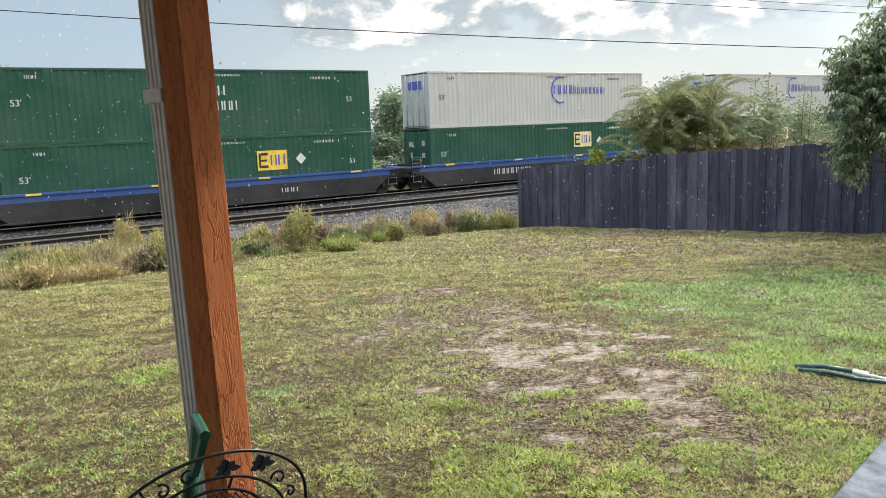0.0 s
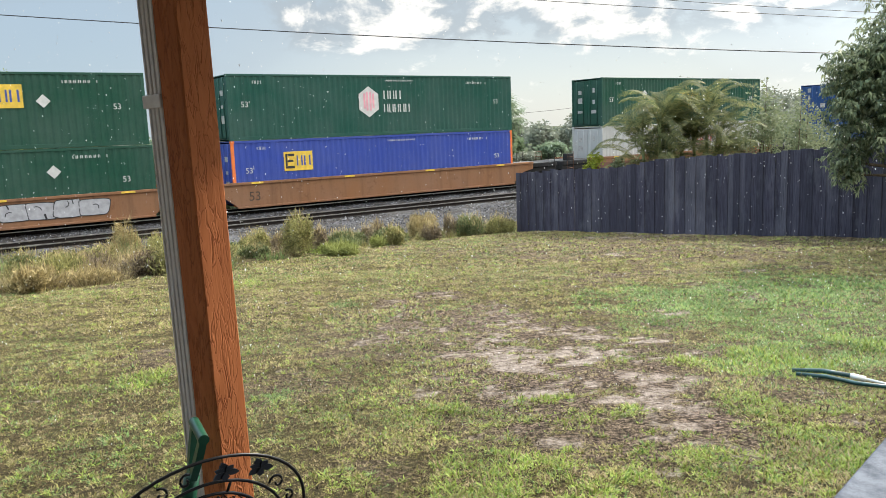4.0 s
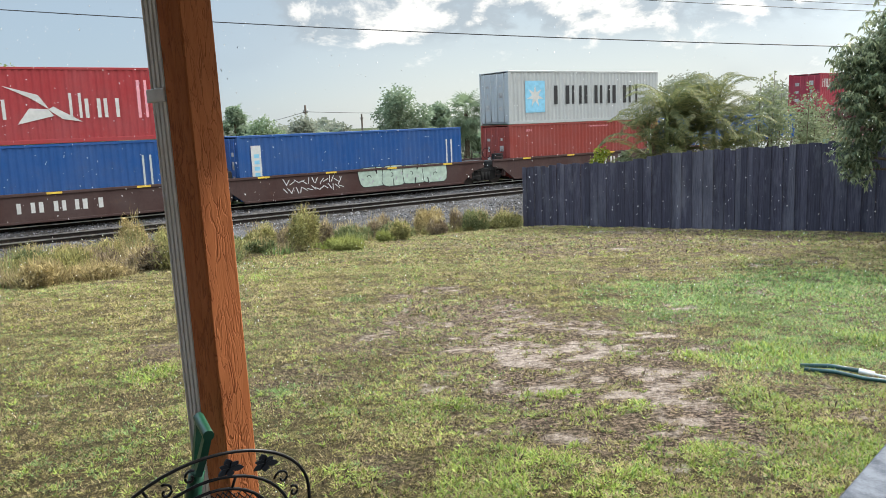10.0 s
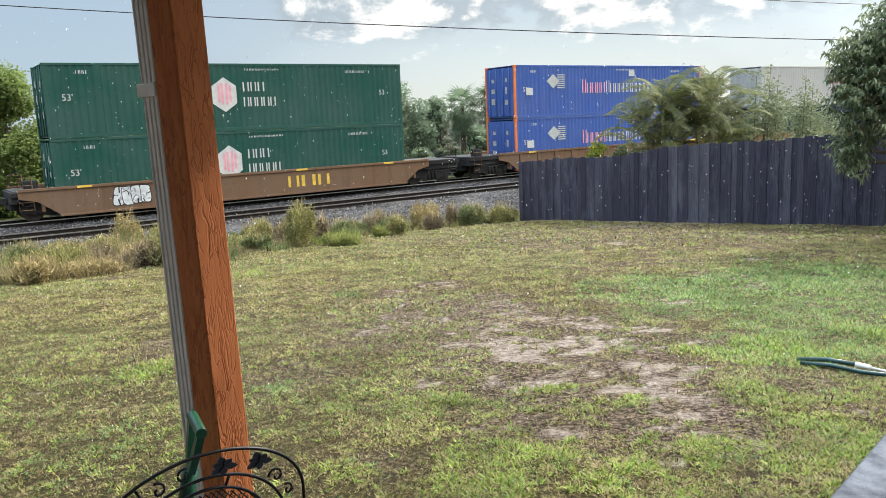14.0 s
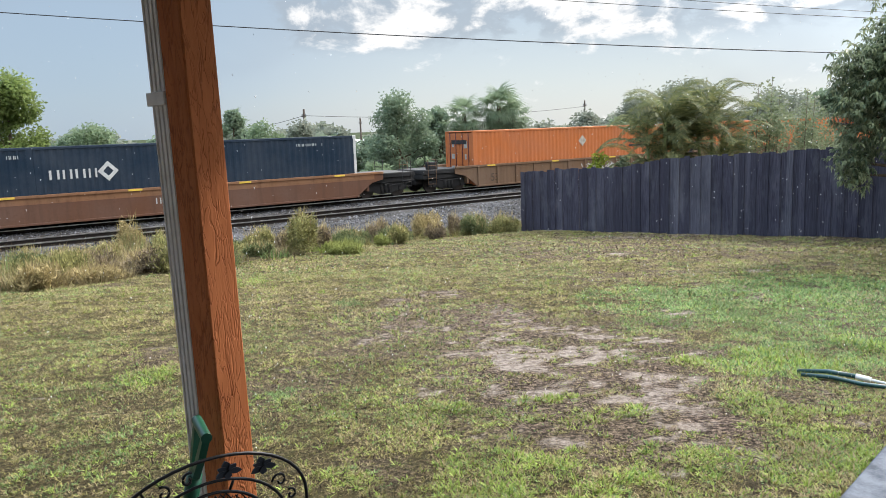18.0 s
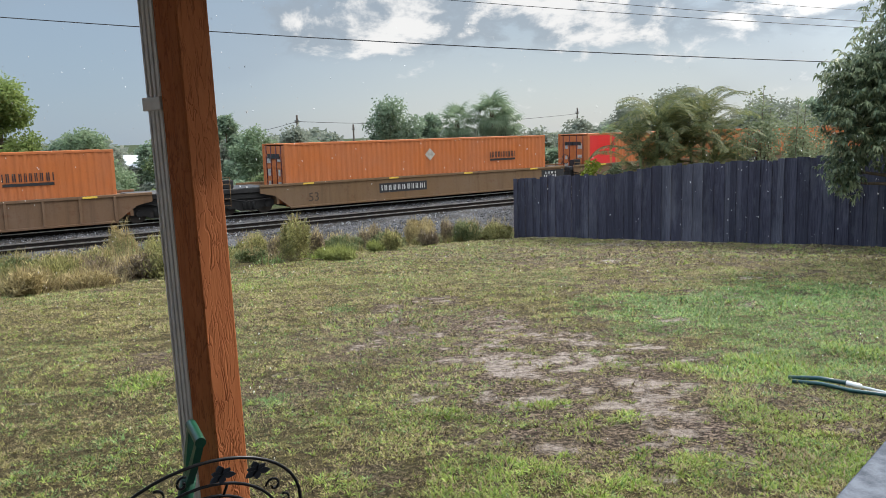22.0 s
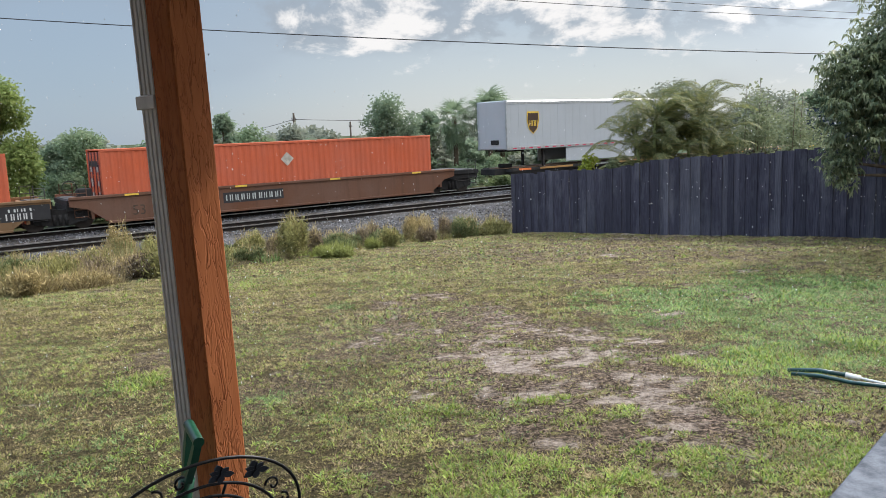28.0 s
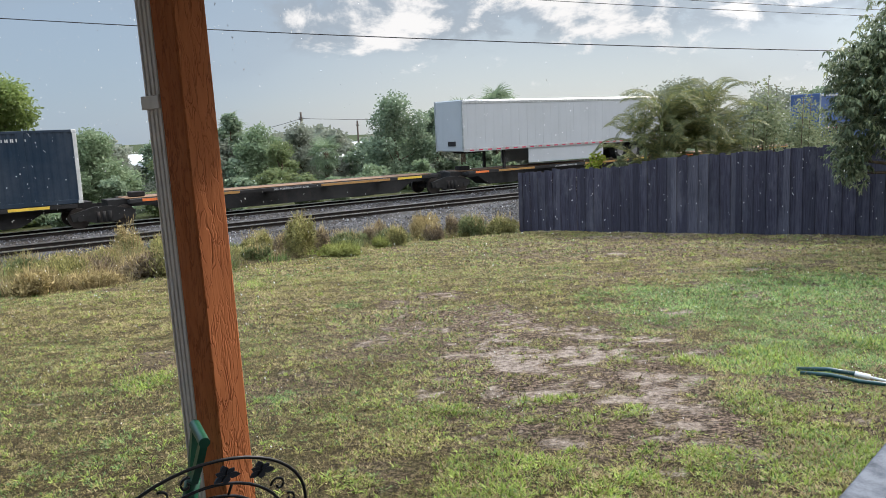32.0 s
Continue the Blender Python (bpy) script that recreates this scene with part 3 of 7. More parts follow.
m_fence, m_bleached = fence_wood("fence_wood", False), fence_wood("fence_wood_bleached", True)
F0, F1 = Vector((2.22, 22.6, 0)), Vector((11.6, 12.9, 0))
fdir = (F1 - F0).normalized()
fang = math.degrees(math.atan2(fdir.y, fdir.x))
flen = (F1 - F0).length
fence = thing("fence", pose(F0.x, F0.y, 0, 0, 0, fang), "tall weathered dark grey wooden board fence", "fence", kind="structure")
board_meshes = []
for k in range(10):
    bm = bmesh.new()
    w = 0.070 + 0.003 * (k % 3)
    prism(bm, [(-w, 0), (w, 0), (w, 0.995), (w - 0.008, 1.0), (-w + 0.01, 1.0), (-w, 0.992)], -0.009, 0.009)
    me = bpy.data.meshes.new("board")
    bm.to_mesh(me)
    bm.free()
    me.materials.append(m_fence if k < 5 else m_bleached)
    board_meshes.append(me)


def fence_height(d):
    return 1.72 + 0.17 * float(smooth(3.6, 4.8, np.array(d)))


x, k = 0.07, 0
while x < flen:
    p = F0 + fdir * x
    bleached = 4.72 < x < 4.98 or 5.3 < x < 5.75 or 6.3 < x < 6.45 or 7.5 < x < 7.65
    b = part("board", board_meshes[k % 5 + 5 * bleached], None, fence)
    zb = float(ground_z(p.x, p.y)) - 0.03
    h = fence_height(x) + random.uniform(-0.025, 0.025)
    b.matrix_basis = pose(x, random.uniform(-0.006, 0.006) + (0.021 if k % 2 else 0.0), zb - (0.0 if random.random() < 0.8 else 0.03), random.uniform(-0.4, 0.4), random.uniform(-0.15, 0.15), random.uniform(-1.5, 1.5)) @ Matrix.Diagonal((1, 1, h, 1))
    x += 0.134 + random.uniform(-0.005, 0.005)
    k += 1
for d in np.arange(0.05, flen, 2.42):
    p = F0 + fdir * float(d)
    zb = float(ground_z(p.x, p.y))
    bm = boxes((d - 0.045, d + 0.045, 0.07, 0.16, zb - 0.1, zb + fence_height(d) - 0.12), bevel=0.006)
    part("fence_post", bm, m_fence, fence)
for zz in (0.35, 1.0, 1.5):
    for i in range(5):
        a, b = flen * i / 5, flen * (i + 1) / 5
        pa, pb = F0 + fdir * a, F0 + fdir * b
        bm = bmesh.new()
        za, zb = float(ground_z(pa.x, pa.y)) + zz, float(ground_z(pb.x, pb.y)) + zz
        prism(bm, [(a, za), (b, zb), (b, zb + 0.09), (a, za + 0.09)], 0.032, 0.07)
        part("fence_rail", bm, m_fence, fence)

# ---- train: containers ----
CW, RT = 2.59, RAIL_TOP  # container width
MOVERS = []  # thing, place along the track at the start, height, lateral


def wave(bm, L, z0, z1, y, depth=0.036, pitch=0.28, out=1):
    """A corrugated wall along x; out is the side it shows to."""
    n = max(2, int(L / pitch))
    p = L / n
    xs, ys = [], []
    for i in range(n):
        a = -L / 2 + i * p
        for f, d in ((0.0, 0), (0.25, 0), (0.5, 1), (0.75, 1)):
            xs.append(a + f * p)
            ys.append(y - out * d * depth)
    xs.append(L / 2)
    ys.append(y)
    lo = [bm.verts.new((x, yy, z0)) for x, yy in zip(xs, ys)]
    hi = [bm.verts.new((x, yy, z1)) for x, yy in zip(xs, ys)]
    for i in range(len(xs) - 1):
        vs = (lo[i], lo[i + 1], hi[i + 1], hi[i])
        bm.faces.new(vs if out < 0 else vs[::-1])
    return bm


def container(name, L, H, mat, trim, label, s0, z, trim_label="", rod_mat=None, inset_posts=True):
    """A box container: origin at the middle of its floor; the near wall faces -y; its leading end is at -x."""
    ob = thing(name, Matrix(), label, "container", "containers on the train")
    h2, w2 = L / 2, CW / 2
    pw = 0.14
    for sy in (-1, 1):
        part("side_wall", wave(bmesh.new(), L - 2 * pw, 0.16, H - 0.1, sy * (w2 - 0.012), out=sy), mat, ob)
        part("bottom_rail", boxes((-h2 + pw, h2 - pw, sy * w2 - 0.06 if sy > 0 else -w2, sy * w2 if sy > 0 else -w2 + 0.06, 0.0, 0.16), bevel=0.008), mat, ob)
        part("top_rail", boxes((-h2 + pw, h2 - pw, w2 - 0.06 if sy > 0 else -w2, w2 if sy > 0 else -w2 + 0.06, H - 0.1, H), bevel=0.008), mat, ob)
        for sx in (-1, 1):
            x = sx * h2
            part("corner_post", boxes((min(x, x - sx * pw), max(x, x - sx * pw), min(sy * w2, sy * (w2 - 0.1)), max(sy * w2, sy * (w2 - 0.1)), 0.12, H - 0.12), bevel=0.01), trim, ob, trim_label)
            for zz in (0.0, H - 0.12):
                part("corner_casting", boxes((min(x, x - sx * 0.18), max(x, x - sx * 0.18), min(sy * (w2 + 0.004), sy * (w2 - 0.16)), max(sy * (w2 + 0.004), sy * (w2 - 0.16)), zz, zz + 0.12), bevel=0.01), trim, ob)
        if L > 14 and inset_posts:
            for sx in (-1, 1):
                x = sx * 6.1
                part("lifting_post", boxes((x - 0.11, x + 0.11, min(sy * (w2 + 0.006), sy * (w2 - 0.05)), max(sy * (w2 + 0.006), sy * (w2 - 0.05)), 0.02, H - 0.02), bevel=0.01), mat, ob)
    part("roof", boxes((-h2 + 0.05, h2 - 0.05, -w2 + 0.03, w2 - 0.03, H - 0.05, H - 0.012)), mat, ob)
    part("floor", boxes((-h2 + 0.1, h2 - 0.1, -w2 + 0.05, w2 - 0.05, 0.05, 0.15)), mat, ob)
    part("end_wall", boxes((h2 - 0.09, h2 - 0.05, -w2 + 0.1, w2 - 0.1, 0.12, H - 0.1)), mat, ob)
    for sy in (-1, 1):
        d = part("door", boxes((-h2 + 0.03, -h2 + 0.075, min(sy * 0.01, sy * (w2 - 0.1)), max(sy * 0.01, sy * (w2 - 0.1)), 0.14, H - 0.12), bevel=0.008), mat, ob)
        for yy in (0.3, 0.85):
            bm = bmesh.new()
            tube(bm, [(-h2 + 0.005, sy * yy, 0.1), (-h2 + 0.005, sy * yy, H - 0.1)], 0.024, 6)
            part("lock_rod", bm, rod_mat or mat, d)
        for zz in (0.5, 1.1, 1.75, 2.3):
            part("panel_line", boxes((-h2 + 0.012, -h2 + 0.034, min(sy * 0.12, sy * 1.05), max(sy * 0.12, sy * 1.05), zz, zz + 0.12)), mat, d)
        rnd = random.Random(int(s0 * 7) + sy)
        bm = bmesh.new()
        for zz in (0.75, 1.35, 1.95):
            w = rnd.uniform(0.12, 0.4)
            y0 = sy * 0.58
            box(bm, -h2 + 0.004, -h2 + 0.011, y0 - w / 2, y0 + w / 2, zz + rnd.uniform(0, 0.1), zz + rnd.uniform(0.2, 0.42))
        tagged(part("placard", bm, plain("placard_pale", (0.42, 0.40, 0.37), 0.6, 0, 0.4, 3), d), kind="stuff")
    MOVERS.append((ob, s0 + L / 2, z, TRAIN_AT))
    return ob


def mark(ob, name, shapes, material, L, label="", y=None, lift=0.0):
    """Flat painted marks on the near wall: shapes are outlines of (x from the leading end, z). Small print stays one part."""
    yy = (-CW / 2 if y is None else y) - 0.004 - lift
    if name == "marking":
        bm = bmesh.new()
        for pts in shapes:
            prism(bm, [(x - L / 2, z) for x, z in pts], yy, yy + 0.005)
        tagged(part(name, bm, material, ob, label), kind="stuff")
        return
    for pts in shapes:
        part(name, prism(bmesh.new(), [(x - L / 2, z) for x, z in pts], yy, yy + 0.005), material, ob, label)


def rect(x, z, w, h):
    return [(x, z), (x + w, z), (x + w, z + h), (x, z + h)]


def round_rect(x, z, w, h, r=0.08, n=3):
    pts = []
    for cx, cz, a0 in ((x + w - r, z + r, -90), (x + w - r, z + h - r, 0), (x + r, z + h - r, 90), (x + r, z + r, 180)):
        for k in range(n + 1):
            a = radians(a0 + 90 * k / n)
            pts.append((cx + r * math.cos(a), cz + r * math.sin(a)))
    return pts


def bars(x, z, w, h, n, seed=1, gap=0.22, tall=()):
    """A row of plain upright bars, two for each character."""
    rnd = random.Random(seed)
    wd = [rnd.uniform(0.8, 1.25) for _ in range(n)]
    u = w / (sum(wd) + gap * (n - 1))
    out, p = [], x
    for i, a in enumerate(wd):
        hh = h * (1.3 if i in tall else 1.0)
        stroke = a * u * 0.23
        for q in (0.0, a * u - stroke):
            out.append(rect(p + q, z, stroke, hh))
        p += (a + gap) * u
    return out


def arc_band(cx, cz, r, t, a0, a1, n=20):
    turn = [radians(a0 + (a1 - a0) * k / n) for k in range(n + 1)]
    return [[(cx + r * math.cos(a), cz + r * math.sin(a)) for a in turn] + [(cx + (r - t) * math.cos(a), cz + (r - t) * math.sin(a)) for a in reversed(turn)]]


def diamond(cx, cz, r):
    return [(cx - r, cz), (cx, cz - r), (cx + r, cz), (cx, cz + r)]


def hexagon(cx, cz, r, squash=0.85):
    return [(cx + squash * r * math.cos(radians(30 + 60 * k)), cz + r * math.sin(radians(30 + 60 * k))) for k in range(6)]


def writing(ob, text, x, z, h, material, L, y=None, label=""):
    """Painted characters on the near wall."""
    cu = bpy.data.curves.new("writing", "FONT")
    cu.body, cu.size, cu.extrude = text, h * 1.38, 0.002
    tmp = bpy.data.objects.new("writing", cu)
    me = bpy.data.meshes.new_from_object(tmp)
    bpy.data.objects.remove(tmp)
    me.materials.clear()
    me.materials.append(material)
    t = part("writing", me, None, ob, label)
    t.matrix_basis = pose(x - L / 2, (-CW / 2 if y is None else y) - 0.006, z, 90, 0, 0)
    return t


m_steel = plain("galvanised", (0.35, 0.36, 0.37), 0.45, 0.7, 0.3)
GREEN = paint("container_green", (0.010, 0.068, 0.042), 0.4)
TEAL = paint("container_hub_green", (0.010, 0.075, 0.055), 0.4)
WHITE = paint("container_white", (0.455, 0.455, 0.435), 0.28)
BLUE = paint("container_blue", (0.010, 0.062, 0.20), 0.4, rust=0.12)
BLUE2 = paint("container_bright_blue", (0.012, 0.075, 0.25), 0.35, rust=0.1)
PACER = paint("container_pale_blue", (0.05, 0.11, 0.36), 0.4)
EMPBLUE = paint("container_violet_blue", (0.035, 0.07, 0.33), 0.35)
RED = paint("container_red", (0.34, 0.036, 0.042), 0.35, rust=0.1)
CRIMSON = paint("container_crimson", (0.31, 0.03, 0.05), 0.3, rust=0.1)
MAROON = paint("container_maroon", (0.085, 0.016, 0.022), 0.4)
OXIDE = paint("container_oxide", (0.26, 0.045, 0.035), 0.4, rust=0.1)
GREY = paint("container_grey", (0.42, 0.44, 0.44), 0.35, rust=0.12)
NAVY = paint("container_navy", (0.009, 0.024, 0.046), 0.35)
ORANGE = paint("container_orange", (0.52, 0.155, 0.045), 0.45, rust=0.06)
SCARLET = paint("container_scarlet", (0.54, 0.115, 0.05), 0.45)
REDPANEL = paint("patch_red", (0.70, 0.03, 0.025), 0.2)
L_WHITE = plain("lettering_white", (0.56, 0.56, 0.54), 0.6, 0, 0.12, 5)
L_PINK = plain("lettering_pink", (0.75, 0.35, 0.40), 0.6, 0, 0.15, 5)
L_BLUE = plain("lettering_blue", (0.07, 0.09, 0.36), 0.6, 0, 0.2, 5)
L_BLACK = plain("lettering_black", (0.02, 0.02, 0.022), 0.6, 0, 0.2, 5)
L_RED = plain("lettering_red", (0.62, 0.03, 0.08), 0.6, 0, 0.2, 5)
L_YELLOW = plain("panel_yellow", (0.72, 0.48, 0.06), 0.6, 0, 0.2, 5)
L_CREAM = plain("panel_cream", (0.62, 0.54, 0.28), 0.6, 0, 0.2, 5)
L_SKY = plain("panel_sky_blue", (0.22, 0.52, 0.70), 0.6, 0, 0.15, 5)
L_BROWN = plain("shield_brown", (0.05, 0.025, 0.012), 0.6, 0, 0.15, 5)
L_ORANGE = plain("stripe_orange", (0.75, 0.18, 0.04), 0.6, 0, 0.15, 5)
L_SPECK = plain("lettering_grey", (0.45, 0.48, 0.46), 0.6, 0, 0.15, 5)

Z1 = RT + 0.24  # floor of the lower box in a well
Z2 = Z1 + 2.90 + 0.025
L53, L40, L20 = 16.15, 12.19, 6.06


def small_print(ob, L, H, mat, seed, fifty3=True, col=None):
    """The small markings that every box carries near its ends."""
    rnd = random.Random(seed)
    mark(ob, "marking", bars(L - 3.1, H - 0.42, 1.3, 0.12, 8, seed) + bars(1.2, H - 0.42, 0.4, 0.13, 3, seed + 1) + bars(L * 0.5, H - 0.3, 1.6, 0.08, 12, seed + 2), mat, L)
    if fifty3:
        writing(ob, "53'", 0.6, 0.5 * H, 0.26, mat, L)
        writing(ob, "53", L - 1.3, 0.5 * H, 0.24, mat, L)


def emp_panel(ob, L, x, z, panel, s=1.0):
    mark(ob, "logo_panel", [rect(x, z, 1.55 * s, 0.95 * s)], panel, L)
    mark(ob, "logo_shape", [round_rect(x + 0.08 * s, z + 0.12 * s, 0.1 * s, 0.72 * s, 0.02), rect(x + 0.19 * s, z + 0.12 * s, 0.36 * s, 0.12 * s), rect(x + 0.19 * s, z + 0.43 * s, 0.3 * s, 0.1 * s), rect(x + 0.19 * s, z + 0.72 * s, 0.36 * s, 0.12 * s)], L_BLACK, L, lift=0.005)
    mark(ob, "logo_shape", bars(x + 0.68 * s, z + 0.24 * s, 0.75 * s, 0.5 * s, 2, 3), EMPBLUE, L, lift=0.005)


def hub_logo(ob, L, x, z):
    mark(ob, "logo_shape", [hexagon(x + 0.6, z + 0.72, 0.74)], L_WHITE, L)
    mark(ob, "logo_shape", [rect(x + 0.3, z + 0.4, 0.11, 0.72), rect(x + 0.45, z + 0.3, 0.11, 0.9), rect(x + 0.64, z + 0.3, 0.11, 0.9), rect(x + 0.8, z + 0.4, 0.11, 0.72)], L_PINK, L, lift=0.005)
    mark(ob, "lettering", bars(x + 1.45, z + 0.85, 1.0, 0.4, 3, 4) + bars(x + 1.45, z + 0.2, 1.5, 0.4, 5, 5), L_WHITE, L)


def stg_logo(ob, L):
    mark(ob, "logo_shape", arc_band(9.2, 1.9, 0.76, 0.09, 70, 290), L_BLUE, L)
    mark(ob, "lettering", bars(8.65, 1.66, 1.3, 0.52, 3, 6) + bars(10.02, 1.66, 2.75, 0.4, 9, 7, tall=(0,)), L_BLUE, L)


def leader_logo(ob, L, z, n, w, h, mat):
    """Lettering blocks on the leading doors."""
    bm = bmesh.new()
    u = w / n
    for i in range(n):
        box(bm, -L / 2 - 0.012, -L / 2 + 0.03, w / 2 - (i + 0.9) * u, w / 2 - i * u, z, z + h)
    part("door_lettering", bm, mat, ob)


def xpo_logo(ob, L, x, z, s=1.0):
    mark(ob, "lettering", bars(x, z, 1.55 * s, 0.62 * s, 3, 8), L_RED, L)
    mark(ob, "lettering", bars(x + 1.65 * s, z, 2.6 * s, 0.46 * s, 9, 9, tall=(0,)), L_BLACK, L)


def umax_logo(ob, L, x, z):
    mark(ob, "lettering", bars(x, z + 0.03, 1.75, 0.36, 4, 10, 0.34), L_WHITE, L)
    a, b = diamond(x + 2.18, z + 0.26, 0.40), diamond(x + 2.18, z + 0.26, 0.2)
    mark(ob, "logo_shape", [[a[i], a[(i + 1) % 4], b[(i + 1) % 4], b[i]] for i in range(4)], L_WHITE, L)


def schneider_logo(ob, L, x, z, badge, patch=0):
    mark(ob, "lettering", bars(x, z + 0.17, 1.8, 0.32, 9, 12, 0.15), L_BLACK, L)
    mark(ob, "lettering", [rect(x, z, 1.8, 0.11)], L_BLACK, L)
    mark(ob, "badge", [diamond(badge, z + 0.5, 0.32)], plain("faded_badge", (0.46, 0.42, 0.36), 0.7, 0, 0.3, 6), L)


# place of each leading end at the start
A0, B0, C0, D0, E0, F0s = 3.4, 23.05, 46.7, 66.1, 85.7, 109.0


def lower_emp(s, seed, panel=L_CREAM, mat=None, px=10.2, pz=1.35, label="green corrugated steel container in a well car", z=Z1):
    ob = container("container", L53, 2.9, mat or GREEN, mat or GREEN, label, s, z)
    emp_panel(ob, L53, px, pz, panel, 0.93)
    mark(ob, "badge", [diamond(12.33, 1.8 if px > 9 else 2.0, 0.26)], L_WHITE, L53)
    small_print(ob, L53, 2.9, L_WHITE, seed)
    return ob


a_up = container("container", L53, 2.9, GREEN, GREEN, "green corrugated container stacked on another", A0, Z2)
hub_logo(a_up, L53, 6.5, 0.95)
small_print(a_up, L53, 2.9, L_WHITE, 31)
lower_emp(A0, 32, L_YELLOW)
for s, sd in ((B0, 33), (C0, 35)):
    up = container("container", L53, 2.9, WHITE, WHITE, "white corrugated container with blue logo shapes, stacked on a green one", s, Z2)
    stg_logo(up, L53)
    leader_logo(up, L53, 2.05, 3, 1.3, 0.4, L_BLUE)
    small_print(up, L53, 2.9, L_BLACK, sd)
    lower_emp(s, sd + 1, px=10.2 if s == B0 else 7.4, pz=1.5 if s == B0 else 1.1)
up = lower_emp(D0, 37, L_YELLOW, pz=1.55, label="green corrugated container stacked on another", z=Z2)
lower_emp(D0 + 0.1, 38, L_YELLOW, px=6.4, pz=1.1)
up = container("container", L53, 2.9, TEAL, TEAL, "green corrugated container stacked on a blue one", E0, Z2)
hub_logo(up, L53, 6.5, 0.9)
small_print(up, L53, 2.9, L_WHITE, 39)
low = container("container", L53, 2.9, EMPBLUE, L_ORANGE, "violet-blue corrugated container with orange corner posts", E0, Z1)
emp_panel(low, L53, 2.47, 1.45, L_YELLOW, 0.93)
small_print(low, L53, 2.9, L_WHITE, 40)
up = container("container", L53, 2.9, GREEN, GREEN, "green corrugated container stacked on a white one", F0s, Z2)
emp_panel(up, L53, 7.5, 1.08, L_YELLOW, 0.93)
mark(up, "badge", [diamond(3.81, 1.9, 0.26)], L_WHITE, L53)
small_print(up, L53, 2.9, L_WHITE, 41)
low = container("container", L53, 2.9, WHITE, WHITE, "white corrugated container with red and black lettering blocks", F0s, Z1)
xpo_logo(low, L53, 9.05, 1.5)
small_print(low, L53, 2.9, L_SPECK, 42, False)


def strip_panel(ob, L, x, z=0.35, h=2.1, mat=None):
    mark(ob, "white_panel", [rect(x, z, 0.46, h)], mat or L_WHITE, L)
    mark(ob, "lettering", [rect(x + 0.13, z + 0.15 + 0.28 * k, 0.24, 0.17) for k in range(int((h - 0.2) / 0.28))], L_SKY, L, lift=0.005)


G0, H0, I0, J0, K0, M0_L, M0 = 134.75, 158.5, 180.2, 195.5, 211.0, 226.3, 241.7
zg = Z1 + 2.59 + 0.02
up = container("container", L40, 2.59, BLUE, BLUE, "dark blue corrugated container with a white panel, on two short ones", G0, zg + 0.31)
strip_panel(up, L40, 0.6)
mark(up, "sticker", [rect(L40 - 0.75, 0.5, 0.3, 0.42)], L_YELLOW, L40)
small_print(up, L40, 2.59, L_WHITE, 43, False)
for k in (0, 1):
    low = container("container", L20, 2.9, BLUE, BLUE, "short blue corrugated container in a well car", G0 + k * 6.13, Z1)
    strip_panel(low, L20, 0.7 + 0.3 * k, 0.35, 2.0)
    small_print(low, L20, 2.9, L_WHITE, 44 + k, False)
for z, mt, sd in ((Z2, BLUE, 46), (Z1, BLUE2, 47)):
    ob = container("container", L40, 2.9, mt, mt, "blue corrugated container with a white panel", H0, z)
    strip_panel(ob, L40, 0.55, 0.45, 2.2)
    mark(ob, "sticker", [rect(L40 - 0.75, 0.75, 0.36, 0.3)], L_YELLOW, L40)
    mark(ob, "marking", bars(L40 - 1.6, 2.3, 0.8, 0.12, 4, sd) + bars(L40 - 1.6, 2.1, 1.0, 0.12, 6, sd) + bars(L40 - 1.6, 1.7, 0.7, 0.2, 2, sd, 1.2), L_WHITE, L40)
up = container("container", L40, 2.9, RED, RED, "red corrugated container with white lettering blocks, on a blue one", I0, Z2)
mark(up, "lettering", bars(1.6, 0.95, 4.85, 0.74, 7, 13, tall=(0,)) + bars(8.67, 0.95, 1.85, 0.74, 3, 14, tall=(0,)), L_WHITE, L40)
mark(up, "logo_shape", [[(6.4, 2.2), (7.6, 1.85), (7.95, 1.3), (7.3, 1.75)], [(6.8, 0.75), (7.25, 1.35), (7.9, 1.3), (8.1, 1.05)], [(7.9, 1.3), (8.1, 1.4), (9.1, 0.8), (8.4, 0.92)]], L_WHITE, L40)
mark(up, "marking", [rect(11.25, 0.9, 0.12, 1.5), rect(11.55, 0.9, 0.1, 1.5)], L_PINK, L40)
low = container("container", L40, 2.9, BLUE2, BLUE2, "bright blue corrugated container in a well car", I0, Z1)
strip_panel(low, L40, 0.6)
mark(low, "marking", [rect(11.2, 0.5, 0.08, 1.8), rect(11.5, 0.8, 0.08, 1.5)], L_SPECK, L40)
for s in (J0, M0_L):
    ob = container("container", L40, 2.9, BLUE2, BLUE2, "bright blue corrugated container alone in a well car", s, Z1)
    strip_panel(ob, L40, 0.6)
    mark(ob, "marking", [rect(11.2, 0.5, 0.08, 1.8), rect(11.5, 0.8, 0.08, 1.5)], L_WHITE, L40)
up = container("container", L40, 2.9, GREY, GREY, "pale grey corrugated container with black lettering blocks", K0, Z2)
mark(up, "logo_panel", [rect(1.2, 0.6, 1.45, 1.75)], L_SKY, L40)
star = [(1.92 + (0.62 if k % 2 == 0 else 0.24) * math.cos(radians(90 + k * 360 / 14)), 1.5 + (0.62 if k % 2 == 0 else 0.24) * math.sin(radians(90 + k * 360 / 14))) for k in range(14)]
mark(up, "logo_shape", [star], L_WHITE, L40, lift=0.005)
mark(up, "lettering", bars(3.35, 1.03, 6.95, 1.05, 6, 15), L_BLACK, L40)
low = container("container", L40, 2.9, OXIDE, OXIDE, "brick red corrugated container in a well car", K0, Z1)
mark(low, "marking", [rect(11.2, 1.1, 0.1, 1.2), rect(11.5, 1.3, 0.08, 1.0)], L_WHITE, L40)
